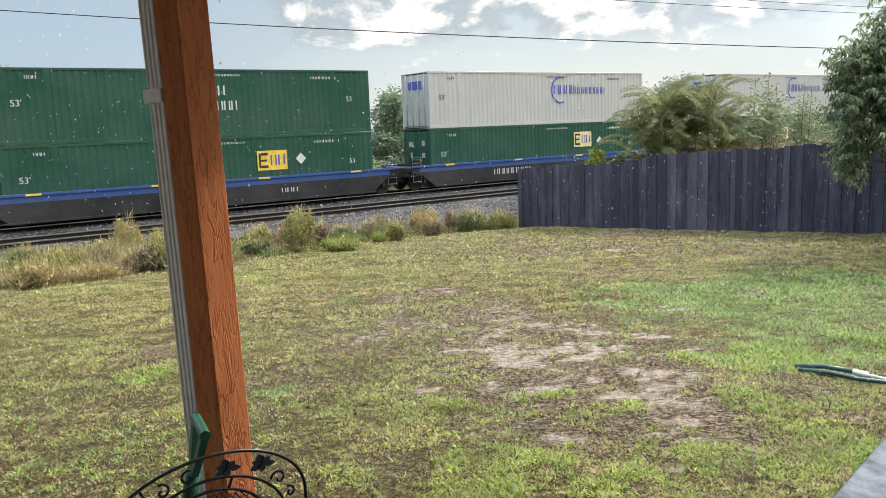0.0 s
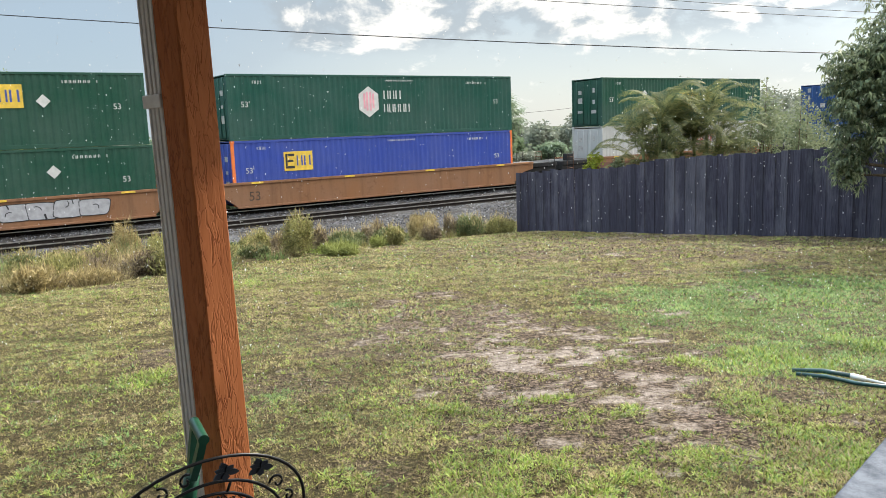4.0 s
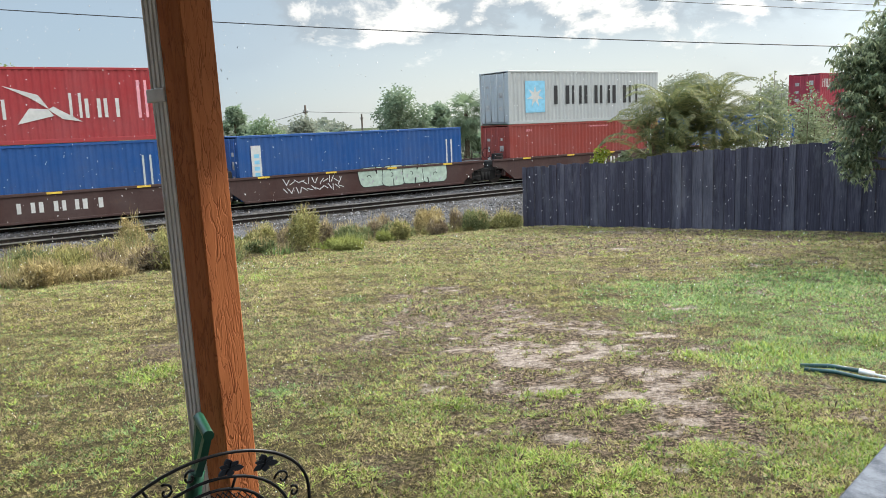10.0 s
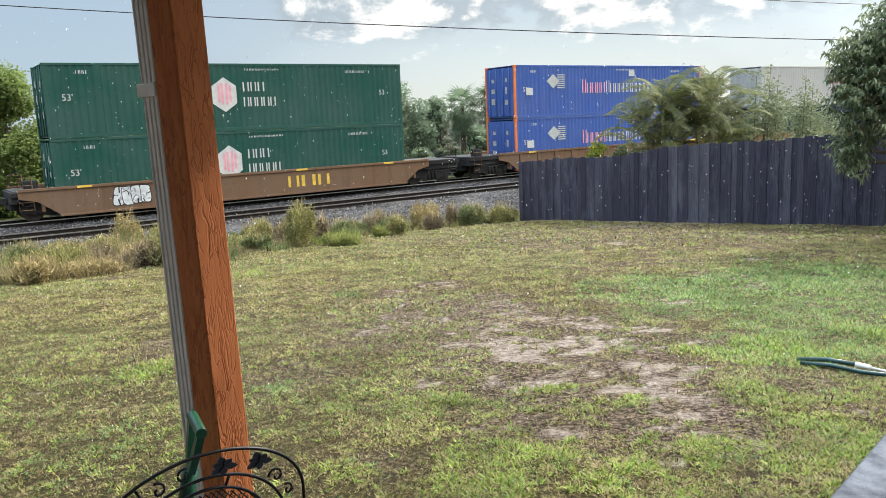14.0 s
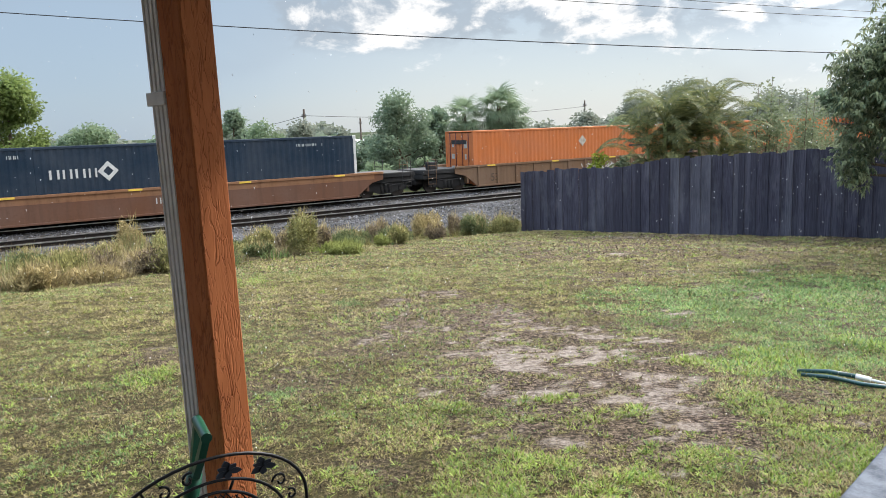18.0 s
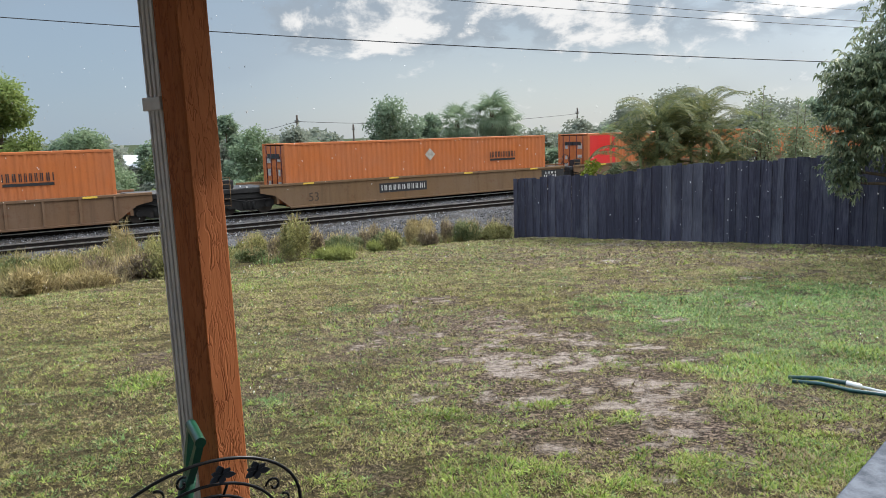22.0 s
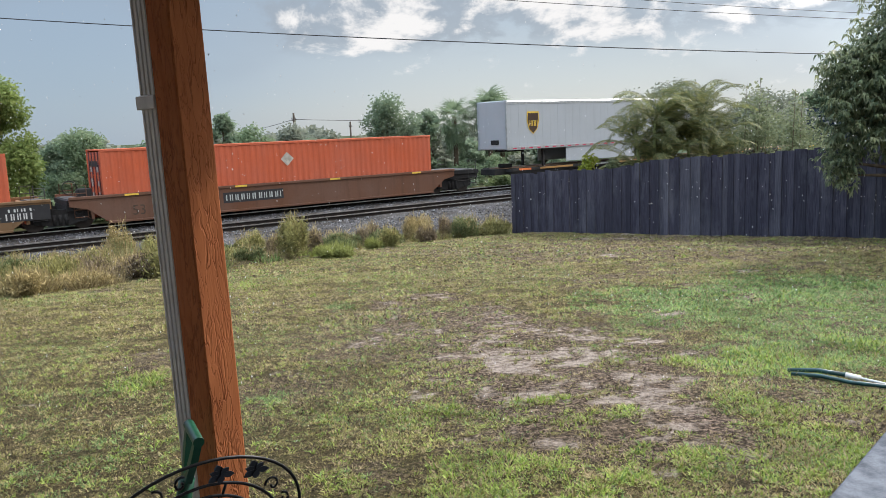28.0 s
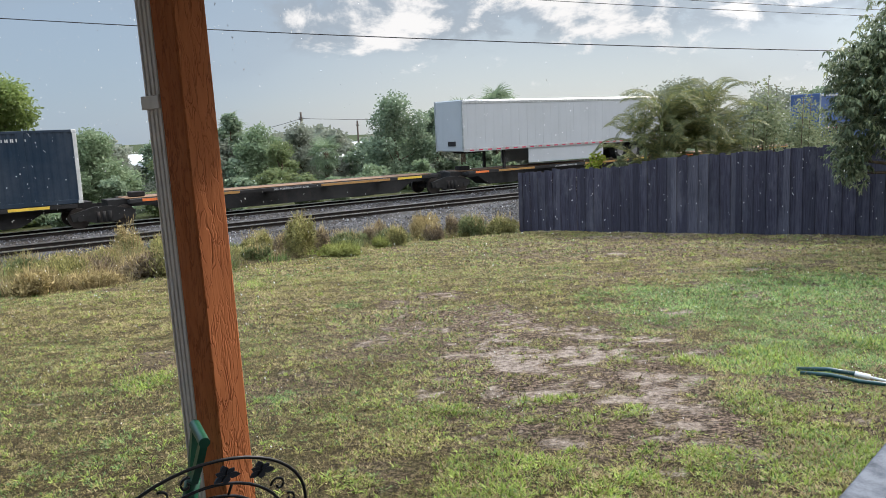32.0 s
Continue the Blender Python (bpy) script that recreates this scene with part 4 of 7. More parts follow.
small_print(low, L40, 2.9, L_PINK, 49, False)
up = container("container", L40, 2.9, CRIMSON, CRIMSON, "crimson corrugated container with white lettering blocks", M0, Z2)
mark(up, "lettering", bars(0.32, 1.85, 0.95, 0.62, 3, 16, 0.15), L_WHITE, L40)
mark(up, "badge", [diamond(7.0, 1.7, 0.2), diamond(7.55, 1.65, 0.2)], L_SPECK, L40)
mark(up, "sticker", [rect(L40 - 0.55, 0.55, 0.3, 0.4)], L_YELLOW, L40)
mark(up, "marking", [rect(11.2, 1.2, 0.06, 1.1), rect(11.4, 0.9, 0.06, 1.4)], L_PINK, L40)
low = container("container", L40, 2.9, MAROON, MAROON, "dark maroon corrugated container in a well car", M0, Z1)
mark(low, "marking", [rect(11.2, 0.9, 0.07, 1.5), rect(11.5, 1.2, 0.07, 1.2)], L_SPECK, L40)

N0, O0, P0, Q0 = 261.4, 284.9, 307.9, 331.75
for z, sd in ((Z2, 51), (Z1, 52)):
    ob = container("container", L53, 2.9, TEAL, TEAL, "green corrugated container with a white hexagon", N0, z)
    hub_logo(ob, L53, 6.5, 0.85)
    small_print(ob, L53, 2.9, L_WHITE, sd)
    ob = container("container", L53, 2.9, PACER, L_ORANGE, "pale blue corrugated container with orange corner posts", O0, z, trim_label="orange corner post")
    mark(ob, "lettering", bars(5.2, 1.3, 1.9, 0.6, 5, 17, tall=(0,)), L_PINK, L53)
    mark(ob, "lettering", bars(7.2, 1.3, 3.7, 0.55, 10, 18, tall=(0,)), L_WHITE, L53)
    mark(ob, "logo_shape", [[(2.4, 2.0), (2.9, 1.6), (3.4, 2.0), (2.9, 2.4)]] + [rect(3.2, 1.6 + 0.12 * k, 0.6, 0.06) for k in range(7)], L_SPECK, L53)
    mark(ob, "white_panel", [rect(0.85, 1.25, 0.5, 0.4), rect(9.2, 2.25, 0.5, 0.35)], L_WHITE, L53)
    small_print(ob, L53, 2.9, L_WHITE, sd + 5)
up = container("container", L53, 2.9, WHITE, WHITE, "white corrugated container with red and black lettering blocks", P0, Z2)
xpo_logo(up, L53, 8.85, 1.6, 1.04)
small_print(up, L53, 2.9, L_SPECK, 57, False)
for s, sd in ((P0, 58), (Q0, 59)):
    ob = container("container", L53, 2.9, NAVY, L_WHITE, "navy blue corrugated container with white corner posts", s, Z1, trim_label="white corner post")
    umax_logo(ob, L53, 10.65 if s == P0 else 2.6, 1.6)
    small_print(ob, L53, 2.9, L_SPECK, sd, False)
ORANGES = [355.0, 374.5, 394.15, 417.75, 437.4, 457.1, 480.9, 500.2, 519.7]
for i, s in enumerate(ORANGES):
    mt = SCARLET if i in (6, 7, 8) else ORANGE
    ob = container("container", L53, 2.9, mt, mt, "orange corrugated container with black lettering blocks, alone in a well car", s, Z1, rod_mat=MAROON)
    schneider_logo(ob, L53, 2.42 if i == 8 else 12.08, 1.6, 8.1)
    leader_logo(ob, L53, 2.2, 6, 1.4, 0.22, L_BLACK)
    if i == 4:
        mark(ob, "red_panel", [rect(0.15, 0.17, 2.2, 2.6)], REDPANEL, L53)

# ---- train: well cars, spine cars, trailers ----
TAN = paint("car_tan", (0.25, 0.118, 0.056), 0.8, 0.8, rust=0.65)
BUFF = paint("car_buff", (0.185, 0.108, 0.052), 0.75, 0.8, rust=0.6)
BROWN = paint("car_brown", (0.058, 0.027, 0.023), 0.5, 0.7, rust=0.25)
RUSTY = paint("car_rust_orange", (0.14, 0.062, 0.034), 0.7, 0.7, rust=0.35)
BLACKCAR = paint("car_black", (0.016, 0.016, 0.018), 0.4, 0.8, rust=0.2)
GREYTAN = paint("car_grey_tan", (0.175, 0.10, 0.055), 0.75, 0.85, rust=0.6)
BLUESILL = paint("car_blue_sill", (0.025, 0.07, 0.22), 0.4, 0.6)
m_truck = paint("truck_grime", (0.013, 0.012, 0.012), 0.3, 0.85, rust=0.12)
m_grating = plain("walkway_grating", (0.045, 0.043, 0.042), 0.75, 0.0, 0.4, 20)
m_wheel = plain("wheel_steel", (0.06, 0.05, 0.045), 0.5, 0.6, 0.3, 4)
m_tyre = plain("tyre_rubber", (0.02, 0.02, 0.02), 0.85, 0, 0.3, 8)
G_COLOURS = {k: plain("spray_" + k, c, 0.55, 0, 0.25, 4) for k, c in dict(pink=(0.62, 0.26, 0.28), teal=(0.08, 0.30, 0.38), white=(0.66, 0.68, 0.68), cyan=(0.22, 0.55, 0.66), grey=(0.38, 0.38, 0.40), coral=(0.66, 0.26, 0.14), mauve=(0.36, 0.20, 0.22), green=(0.40, 0.50, 0.42)).items()}


def truck(car, x):
    """A four-wheel truck under a car end."""
    for sy in (-1, 1):
        bm = bmesh.new()
        prism(bm, [(x - 1.25, 0.62), (x - 0.95, 0.70), (x - 0.35, 0.86), (x + 0.35, 0.86), (x + 0.95, 0.70), (x + 1.25, 0.62), (x + 1.2, 0.34), (x + 0.75, 0.34), (x + 0.35, 0.2), (x - 0.35, 0.2), (x - 0.75, 0.34), (x - 1.2, 0.34)], sy * 1.08 - 0.07, sy * 1.08 + 0.07)
        fr = part("truck_frame", bm, m_truck, car)
        bm = bmesh.new()
        for dx in (-0.22, 0.0, 0.22):
            tube(bm, [(x + dx, sy * 1.16, 0.26), (x + dx, sy * 1.16, 0.66)], 0.075, 8)
        part("spring", bm, m_truck, fr)
        for dx in (-0.89, 0.89):
            bm = bmesh.new()
            disc(bm, x + dx, sy * 0.69, sy * 0.69 + sy * 0.13, 0.42, 0.42, 20)
            disc(bm, x + dx, sy * 0.82, sy * 0.84, 0.42, 0.2, 12)
            part("wheel", bm, m_wheel, car)
            bm = bmesh.new()
            disc(bm, x + dx, sy * 1.09, sy * 1.2, 0.44, 0.14, 10)
            part("bearing_cap", bm, m_truck, fr)
    part("bolster", boxes((x - 0.25, x + 0.25, -1.1, 1.1, 0.5, 0.72), (x - 0.97, x - 0.81, -0.7, 0.7, 0.34, 0.5), (x + 0.81, x + 0.97, -0.7, 0.7, 0.34, 0.5)), m_truck, car)


def capsule(a, b, r, n=5):
    """The outline of a round-ended stroke from a to b."""
    t = math.atan2(b[1] - a[1], b[0] - a[0])
    pts = []
    for c, t0 in ((b, t - math.pi / 2), (a, t + math.pi / 2)):
        pts += [(c[0] + r * math.cos(t0 + math.pi * k / n), c[1] + r * math.sin(t0 + math.pi * k / n)) for k in range(n + 1)]
    return pts


def spray(car, x, w, n, seed, fills, z=0.42, h=0.75, outline=True, y=-1.47):
    """Hand-sprayed writing: fat bulging shapes that crowd one another, each on a black edge and cut by black lines; or a thin scrawl."""
    rnd = random.Random(seed)
    u = w / n
    if not outline:
        bm = bmesh.new()
        rows = 1 if h < 0.65 else 2
        for row in range(rows):
            for k in range(n * 3):
                a = (x + w * (k + 0.5) / n / 3 + rnd.uniform(-0.04, 0.04), z + h * (row + 0.5) / rows + rnd.uniform(-0.05, 0.05))
                t = rnd.uniform(0.2, 2.9)
                l = 0.4 * h / rows
                prism(bm, capsule((a[0] - l * math.cos(t), a[1] - l * math.sin(t)), (a[0] + l * math.cos(t), a[1] + l * math.sin(t)), 0.017, 3), y - 0.006, y + 0.004)
        tagged(part("sprayed_scrawl", bm, G_COLOURS[fills[0]], car), kind="stuff")
        return
    lines, spots = bmesh.new(), bmesh.new()
    for k in range(n):
        wide = u * rnd.uniform(0.5, 0.6)
        cx, cz = x + u * (k + 0.5), z + h / 2 + rnd.uniform(-0.03, 0.03) * h
        skew, ph = rnd.uniform(-0.14, 0.14), rnd.uniform(0, 6)
        deep = y - 0.004 - 0.003 * k
        for name, grow, mt, dy in (("sprayed_outline", 0.03, L_BLACK, 0.0), ("sprayed_letter", 0.0, G_COLOURS[fills[k % len(fills)]], 0.0015)):
            ring = []
            for j in range(22):
                a = 2 * math.pi * j / 22
                c, q = math.cos(a), math.sin(a)
                px, pz = (wide + grow) * math.copysign(abs(c) ** 0.4, c), (h / 2 + grow) * math.copysign(abs(q) ** 0.38, q)
                ring.append((cx + px * (1 + 0.07 * math.sin(3 * a + ph)) + skew * pz, cz + pz * (1 + 0.05 * math.cos(2 * a + ph))))
            part(name, prism(bmesh.new(), ring, deep - dy, y + 0.004), mt, car)
        top = y - 0.006 - 0.003 * n
        for up in (-1, 1):  # notches from below and above, and a bent line inside
            if rnd.random() < 0.65:
                ax = cx + rnd.uniform(-0.5, 0.5) * wide
                prism(lines, capsule((ax, cz + up * h * 0.5), (ax + rnd.uniform(-0.08, 0.08), cz + up * h * rnd.uniform(0.16, 0.28)), rnd.uniform(0.018, 0.04), 4), top, y)
        ax, az, t = cx + rnd.uniform(-0.3, 0.3) * wide, cz + rnd.uniform(-0.1, 0.1) * h, rnd.uniform(0, 3.14)
        for j in range(3):
            bx, bz = ax + 0.11 * math.cos(t), az + 0.11 * math.sin(t)
            prism(lines, capsule((ax, az), (bx, bz), 0.016, 3), top - 0.0002 * j, y)
            ax, az, t = bx, bz, t + rnd.uniform(0.5, 1.2)
        for j in range(3):
            a = (cx + rnd.uniform(-0.8, 0.8) * wide, cz + rnd.uniform(-0.4, 0.4) * h)
            t = rnd.uniform(0, 3.14)
            prism(spots, capsule(a, (a[0] + 0.12 * math.cos(t), a[1] + 0.12 * math.sin(t)), rnd.uniform(0.02, 0.05), 3), top + 0.0015 - 0.0001 * j, y)
    tagged(part("sprayed_line", lines, L_BLACK, car), kind="stuff")
    tagged(part("sprayed_spot", spots, G_COLOURS[fills[-1] if len(fills) > 1 else "grey"], car), kind="stuff")


def well_car(s0, L, front, rear, mat, label, lead_truck="own", tail_truck="own", sill=None, ribs=False, brake_end=True, marks=(), stripes=True, box_mark=False):
    """A well car under a box whose leading end is at s0: front and rear are the lengths from the box's middle to the car's ends."""
    car = thing("well_car", Matrix(), label, "railway car", "cars of the train")
    wl = L / 2 + 0.45
    for sy in (-1, 1):
        y0, y1 = (sy * 1.46, sy * 1.40) if sy > 0 else (-1.46, -1.40)
        bm = bmesh.new()
        prism(bm, [(-wl - 0.9, 0.94), (-wl - 0.25, 0.80), (-wl + 0.55, 0.22), (wl - 0.55, 0.22), (wl + 0.25, 0.80), (wl + 0.9, 0.94), (wl + 0.9, 1.27), (-wl - 0.9, 1.27)], min(y0, y1), max(y0, y1))
        part("side_sill", bm, mat, car)
        part("top_chord", boxes((-wl - 0.9, wl + 0.9, sy * 1.50 - 0.06, sy * 1.50 + 0.06 if sy > 0 else -1.44, 1.21, 1.32), bevel=0.01) if sy > 0 else boxes((-wl - 0.9, wl + 0.9, -1.52, -1.38, 1.21, 1.32), bevel=0.01), sill or mat, car)
        part("bottom_chord", boxes((-wl + 0.5, wl - 0.5, sy * 1.45 - 0.08, sy * 1.45 + 0.08, 0.16, 0.25), bevel=0.01), mat, car)
        if sill:
            part("sill_band", boxes((-wl - 0.4, wl + 0.4, sy * 1.462 - 0.004, sy * 1.462 + 0.004, 0.97, 1.21)), sill, car)
        if ribs:
            k = int(2 * wl / 1.25)
            for i in range(k):
                x = -wl + 0.6 + (2 * wl - 1.2) * i / (k - 1)
                part("rib", boxes((x - 0.05, x + 0.05, sy * 1.50 - 0.045, sy * 1.50 + 0.045, 0.22, 1.25), bevel=0.008), mat, car)
        if stripes:
            for i in range(4):
                x = -wl + 1.2 + i * (2 * wl - 3) / 3.0
                part("reflector", boxes((x, x + 0.55, min(sy * 1.524, sy * 1.52), max(sy * 1.524, sy * 1.52), 1.225, 1.305)), L_YELLOW, car)
    part("well_floor", boxes(*[(x - 0.2, x + 0.2, -1.4, 1.4, 0.12, 0.22) for x in (-L * 0.45, -L * 0.22, 0, L * 0.22, L * 0.45)]), m_truck, car)
    for sx, ln, tk in ((-1, front, lead_truck), (1, rear, tail_truck)):
        e = sx * (ln - 0.25)
        a, b = sorted((sx * (wl + 0.2), e))
        part("end_platform", boxes((a, b, -1.35, 1.35, 1.0, 1.2), (a, b, -0.35, 0.35, 0.6, 1.0), bevel=0.015), m_truck, car)
        part("bulkhead", boxes((sx * (wl + 0.05) - 0.06, sx * (wl + 0.05) + 0.06, -1.4, 1.4, 0.4, 1.22)), mat, car)
        part("walkway", boxes((a + 0.1, b - 0.1, -1.3, 1.3, 1.2, 1.23), bevel=0.008), m_grating, car, "grey steel walkway grating")
        # dark blocks added to fill the black shade between truck and platform
        part("underframe_fill", boxes((a, b, -1.25, 1.25, 0.74, 0.99), bevel=0.02), m_truck, car)
        part("draft_sill_fill", boxes((a, b, -0.55, 0.55, 0.45, 0.73), bevel=0.02), m_truck, car)
        bm = bmesh.new()
        tube(bm, [(a + 0.2, -1.32, 0.9), (a + 0.5 * (b - a), -1.34, 0.62), (b - 0.2, -1.32, 0.7)], 0.03, 6)
        part("brake_hose", bm, m_truck, car)
        for sy in (-1, 1):
            bm = bmesh.new()
            x = e - sx * 0.25
            tube(bm, [(x, sy * 1.4, 0.45), (x, sy * 1.4, 1.75), (x - sx * 0.5, sy * 1.4, 1.75), (x - sx * 0.5, sy * 1.4, 0.45)], 0.022, 5)
            for zz in (0.5, 0.8, 1.45):
                tube(bm, [(x, sy * 1.4, zz), (x - sx * 0.5, sy * 1.4, zz)], 0.018, 5)
            part("ladder_rail", bm, m_steel if mat is BLACKCAR else m_grating if sx > 0 else mat, car)
        if tk == "own":
            truck(car, sx * (ln - 1.9))
            part("coupler", boxes((min(e, sx * (ln + 0.02)), max(e, sx * (ln + 0.02)), -0.14, 0.14, 0.68, 0.95), bevel=0.02), m_truck, car)
        elif tk == "shared":
            truck(car, sx * ln)
        if brake_end and sx < 0:
            bm = bmesh.new()
            box(bm, e + 0.5, e + 1.0, -1.2, -0.75, 1.23, 1.62, 0.03)
            tube(bm, [(e + 0.3 + 0.28 * math.cos(t), -0.6, 1.65 + 0.28 * math.sin(t)) for t in (2 * math.pi * j / 14 for j in range(14))], 0.02, 5, closed=True)
            part("brake_gear", bm, m_truck, car)
    if box_mark:
        part("black_panel", boxes((wl - 0.9, wl + 0.85, -1.466, -1.462, 0.55, 1.14)), L_BLACK, car)
        mark(car, "lettering", bars(L / 2 + wl - 0.7, 0.62, 0.9, 0.24, 4, 77) + bars(L / 2 + wl - 0.6, 0.92, 0.8, 0.12, 3, 78), L_WHITE, L, y=-1.466)
    for kind, x, z, w, h, n, mt in marks:
        if kind == "53":
            writing(car, "53", x, z, h, mt, L, y=-1.462)
            continue
        if kind == "panel":
            part("number_panel", boxes((x - L / 2 - 0.12, x + w - L / 2 + 0.12, -1.466, -1.4615, z - 0.1, z + h + 0.1)), L_BLACK, car)
            mark(car, "lettering", bars(x, z, w, h, n, int(x * 10)), mt, L, y=-1.464)
            continue
        mark(car, "lettering", bars(x, z, w, h, n, int(x * 10)), mt, L, y=-1.462)
    MOVERS.append((car, s0 + L / 2, RT, TRAIN_AT))
    return car


DARKNUM = plain("number_dark", (0.06, 0.035, 0.02), 0.6, 0, 0.2, 5)
well_car(A0, L53, 10.2, 9.85, BLACKCAR, "black well car with a blue top sill", sill=BLUESILL, marks=[("b", 11.2, 0.55, 0.8, 0.2, 3, L_SPECK)])
well_car(B0, L53, 9.8, 11.7, BLACKCAR, "black well car with a blue top sill", sill=BLUESILL, marks=[("b", 4.0, 0.55, 2.6, 0.3, 8, L_SPECK)])
cc = well_car(C0, L53, 11.7, 9.75, TAN, "orange-tan well car with sprayed lettering", tail_truck="shared", marks=[("b", 2.6, 0.62, 2.9, 0.26, 10, L_WHITE)])
spray(cc, 7.3 - 8.07, 8.0, 5, 101, ["mauve", "pink"], 0.45, 0.8)
cd = well_car(D0, L53, 9.75, 9.8, TAN, "orange-tan well car with grey sprayed lettering", "none", "shared")
spray(cd, 8.5 - 8.07, 5.7, 6, 102, ["grey"], 0.45, 0.65, True)
well_car(E0, L53, 9.8, 11.65, TAN, "orange-tan well car with dark numbers", "none", "own", marks=[("53", 0.6, 0.48, 0.8, 0.42, 2, DARKNUM)])
well_car(F0s, L53, 11.65, 11.9, RUSTY, "rust-brown well car with a tan sill and white numbers", sill=TAN, marks=[("b", 5.0, 0.62, 1.0, 0.26, 6, L_WHITE), ("b", 11.2, 0.7, 2.0, 0.26, 5, L_PINK)])
cg = well_car(G0, L40, 11.8, 12.0, BROWN, "dark brown well car with sprayed lettering", marks=[("b", -4.0, 0.6, 2.4, 0.2, 8, L_WHITE)])
spray(cg, 5.2 - 6.1, 2.2, 4, 103, ["white"], 0.42, 0.7)
spray(cg, 8.05 - 6.1, 2.85, 6, 104, ["cyan"], 0.42, 0.72)
well_car(H0, L40, 11.8, 11.2, BROWN, "dark brown well car with white numbers", marks=[("b", 2.2, 0.66, 1.7, 0.28, 8, L_WHITE)])
well_car(I0, L40, 10.5, 7.65, BROWN, "brown well car, first of five joined units", tail_truck="shared", marks=[("b", 1.1, 0.6, 2.3, 0.26, 9, L_WHITE), ("b", 6.4, 0.55, 3.1, 0.4, 4, L_WHITE)])
cj = well_car(J0, L40, 7.65, 7.75, BROWN, "brown well car with pale sprayed lettering", "none", "shared")
spray(cj, 1.9 - 6.1, 3.1, 5, 105, ["white"], 0.42, 0.7, False)
spray(cj, 6.0 - 6.1, 4.9, 4, 106, ["green"], 0.4, 0.95)
well_car(K0, L40, 7.75, 7.65, BROWN, "brown well car with white lettering blocks", "none", "shared", marks=[("b", 6.6, 0.55, 2.7, 0.45, 4, L_WHITE)])
cl = well_car(M0_L, L40, 7.65, 7.7, BROWN, "brown well car with white sprayed lettering", "none", "shared")
spray(cl, 1.9 - 6.1, 3.7, 3, 107, ["white"], 0.36, 0.95)
spray(cl, 0.3 - 6.1, 1.4, 3, 115, ["white"], 0.4, 0.7, False)
spray(cl, 7.4 - 6.1, 3.9, 5, 108, ["white"], 0.34, 1.0)
spray(cl, 11.4 - 6.1, 1.3, 3, 113, ["grey"], 0.4, 0.85, False)
spray(cl, 6.2 - 6.1, 0.9, 2, 114, ["white"], 0.4, 0.5, False)
cm = well_car(M0, L40, 7.7, 9.6, BROWN, "brown well car covered with pink and teal sprayed lettering", "none", "own")
spray(cm, 0.2 - 6.1, 6.3, 6, 109, ["teal", "pink", "coral", "coral", "pink", "pink"], 0.34, 0.95)
spray(cm, 7.0 - 6.1, 4.0, 4, 110, ["pink", "teal", "teal", "white"], 0.34, 0.95)
cn = well_car(N0, L53, 9.9, 11.7, GREYTAN, "weathered tan well car with a yellow lettering block", sill=None, marks=[("b", 9.7, 0.5, 2.1, 0.5, 3, L_YELLOW)])
spray(cn, 2.1 - 8.07, 1.4, 4, 111, ["white"], 0.42, 0.7)
well_car(O0, L53, 11.6, 11.4, GREYTAN, "grey-brown ribbed well car", ribs=True, marks=[("b", 8.8, 0.5, 1.9, 0.5, 3, G_COLOURS["green"])])
cp = well_car(P0, L53, 11.5, 11.9, TAN, "orange-tan well car with faded red lettering blocks", marks=[("b", 10.2, 0.55, 2.2, 0.45, 3, plain("red_faded", (0.30, 0.09, 0.05), 0.7, 0, 0.3, 4)), ("b", 2.0, 0.4, 0.8, 0.3, 2, DARKNUM)])
spray(cp, 6.6 - 8.07, 1.2, 2, 112, ["grey"], 0.35, 0.8)
well_car(Q0, L53, 11.9, 11.6, RUSTY, "rust-brown well car with a tan sill and pale numbers", sill=TAN, marks=[("b", 6.5, 0.62, 1.6, 0.25, 6, L_SPECK)])
units = [("own", "shared", 11.6, 9.78, GREYTAN, True), ("none", "shared", 9.72, 9.8, GREYTAN, True), ("none", "own", 9.85, 11.7, GREYTAN, True),
         ("own", "shared", 11.8, 9.8, BUFF, False), ("none", "shared", 9.85, 9.85, BUFF, False), ("none", "own", 9.85, 11.9, BUFF, False),
         ("own", "shared", 11.9, 9.65, BUFF, False), ("none", "shared", 9.65, 9.75, BUFF, False), ("none", "own", 9.75, 11.4, RUSTY, False)]
for i, (s, (lt, tt, fr, re, mt, rb)) in enumerate(zip(ORANGES, units)):
    mk = [("53", 1.0, 0.42, 0.8, 0.42, 2, DARKNUM)]
    if i in (3, 6, 8):
        mk.append(("panel", 5.0, 0.66, 2.6, 0.26, 10, L_WHITE if i == 3 else L_SPECK))
    if i == 4:
        mk.append(("b", 8.7, 0.45, 2.5, 0.5, 3, plain("faded_brown", (0.11, 0.05, 0.032), 0.7, 0, 0.3, 4)))
    car = well_car(s, L53, fr, re, mt, "weathered grey-tan ribbed well car" if rb else "weathered buff well car with dark numbers", lt, tt, ribs=rb, marks=mk, box_mark=tt == "shared")
    if i == 0:
        spray(car, 7.9 - 8.07, 3.4, 8, 113, ["white"], 0.45, 0.6, False)

m_trailer = paint("trailer_white", (0.43, 0.455, 0.48), 0.18, 0.4)
m_alu = plain("aluminium", (0.5, 0.52, 0.54), 0.35, 0.8, 0.2, 6)


FADED = paint("stripe_faded", (0.38, 0.20, 0.06), 0.7, 0.7, rust=0.4)


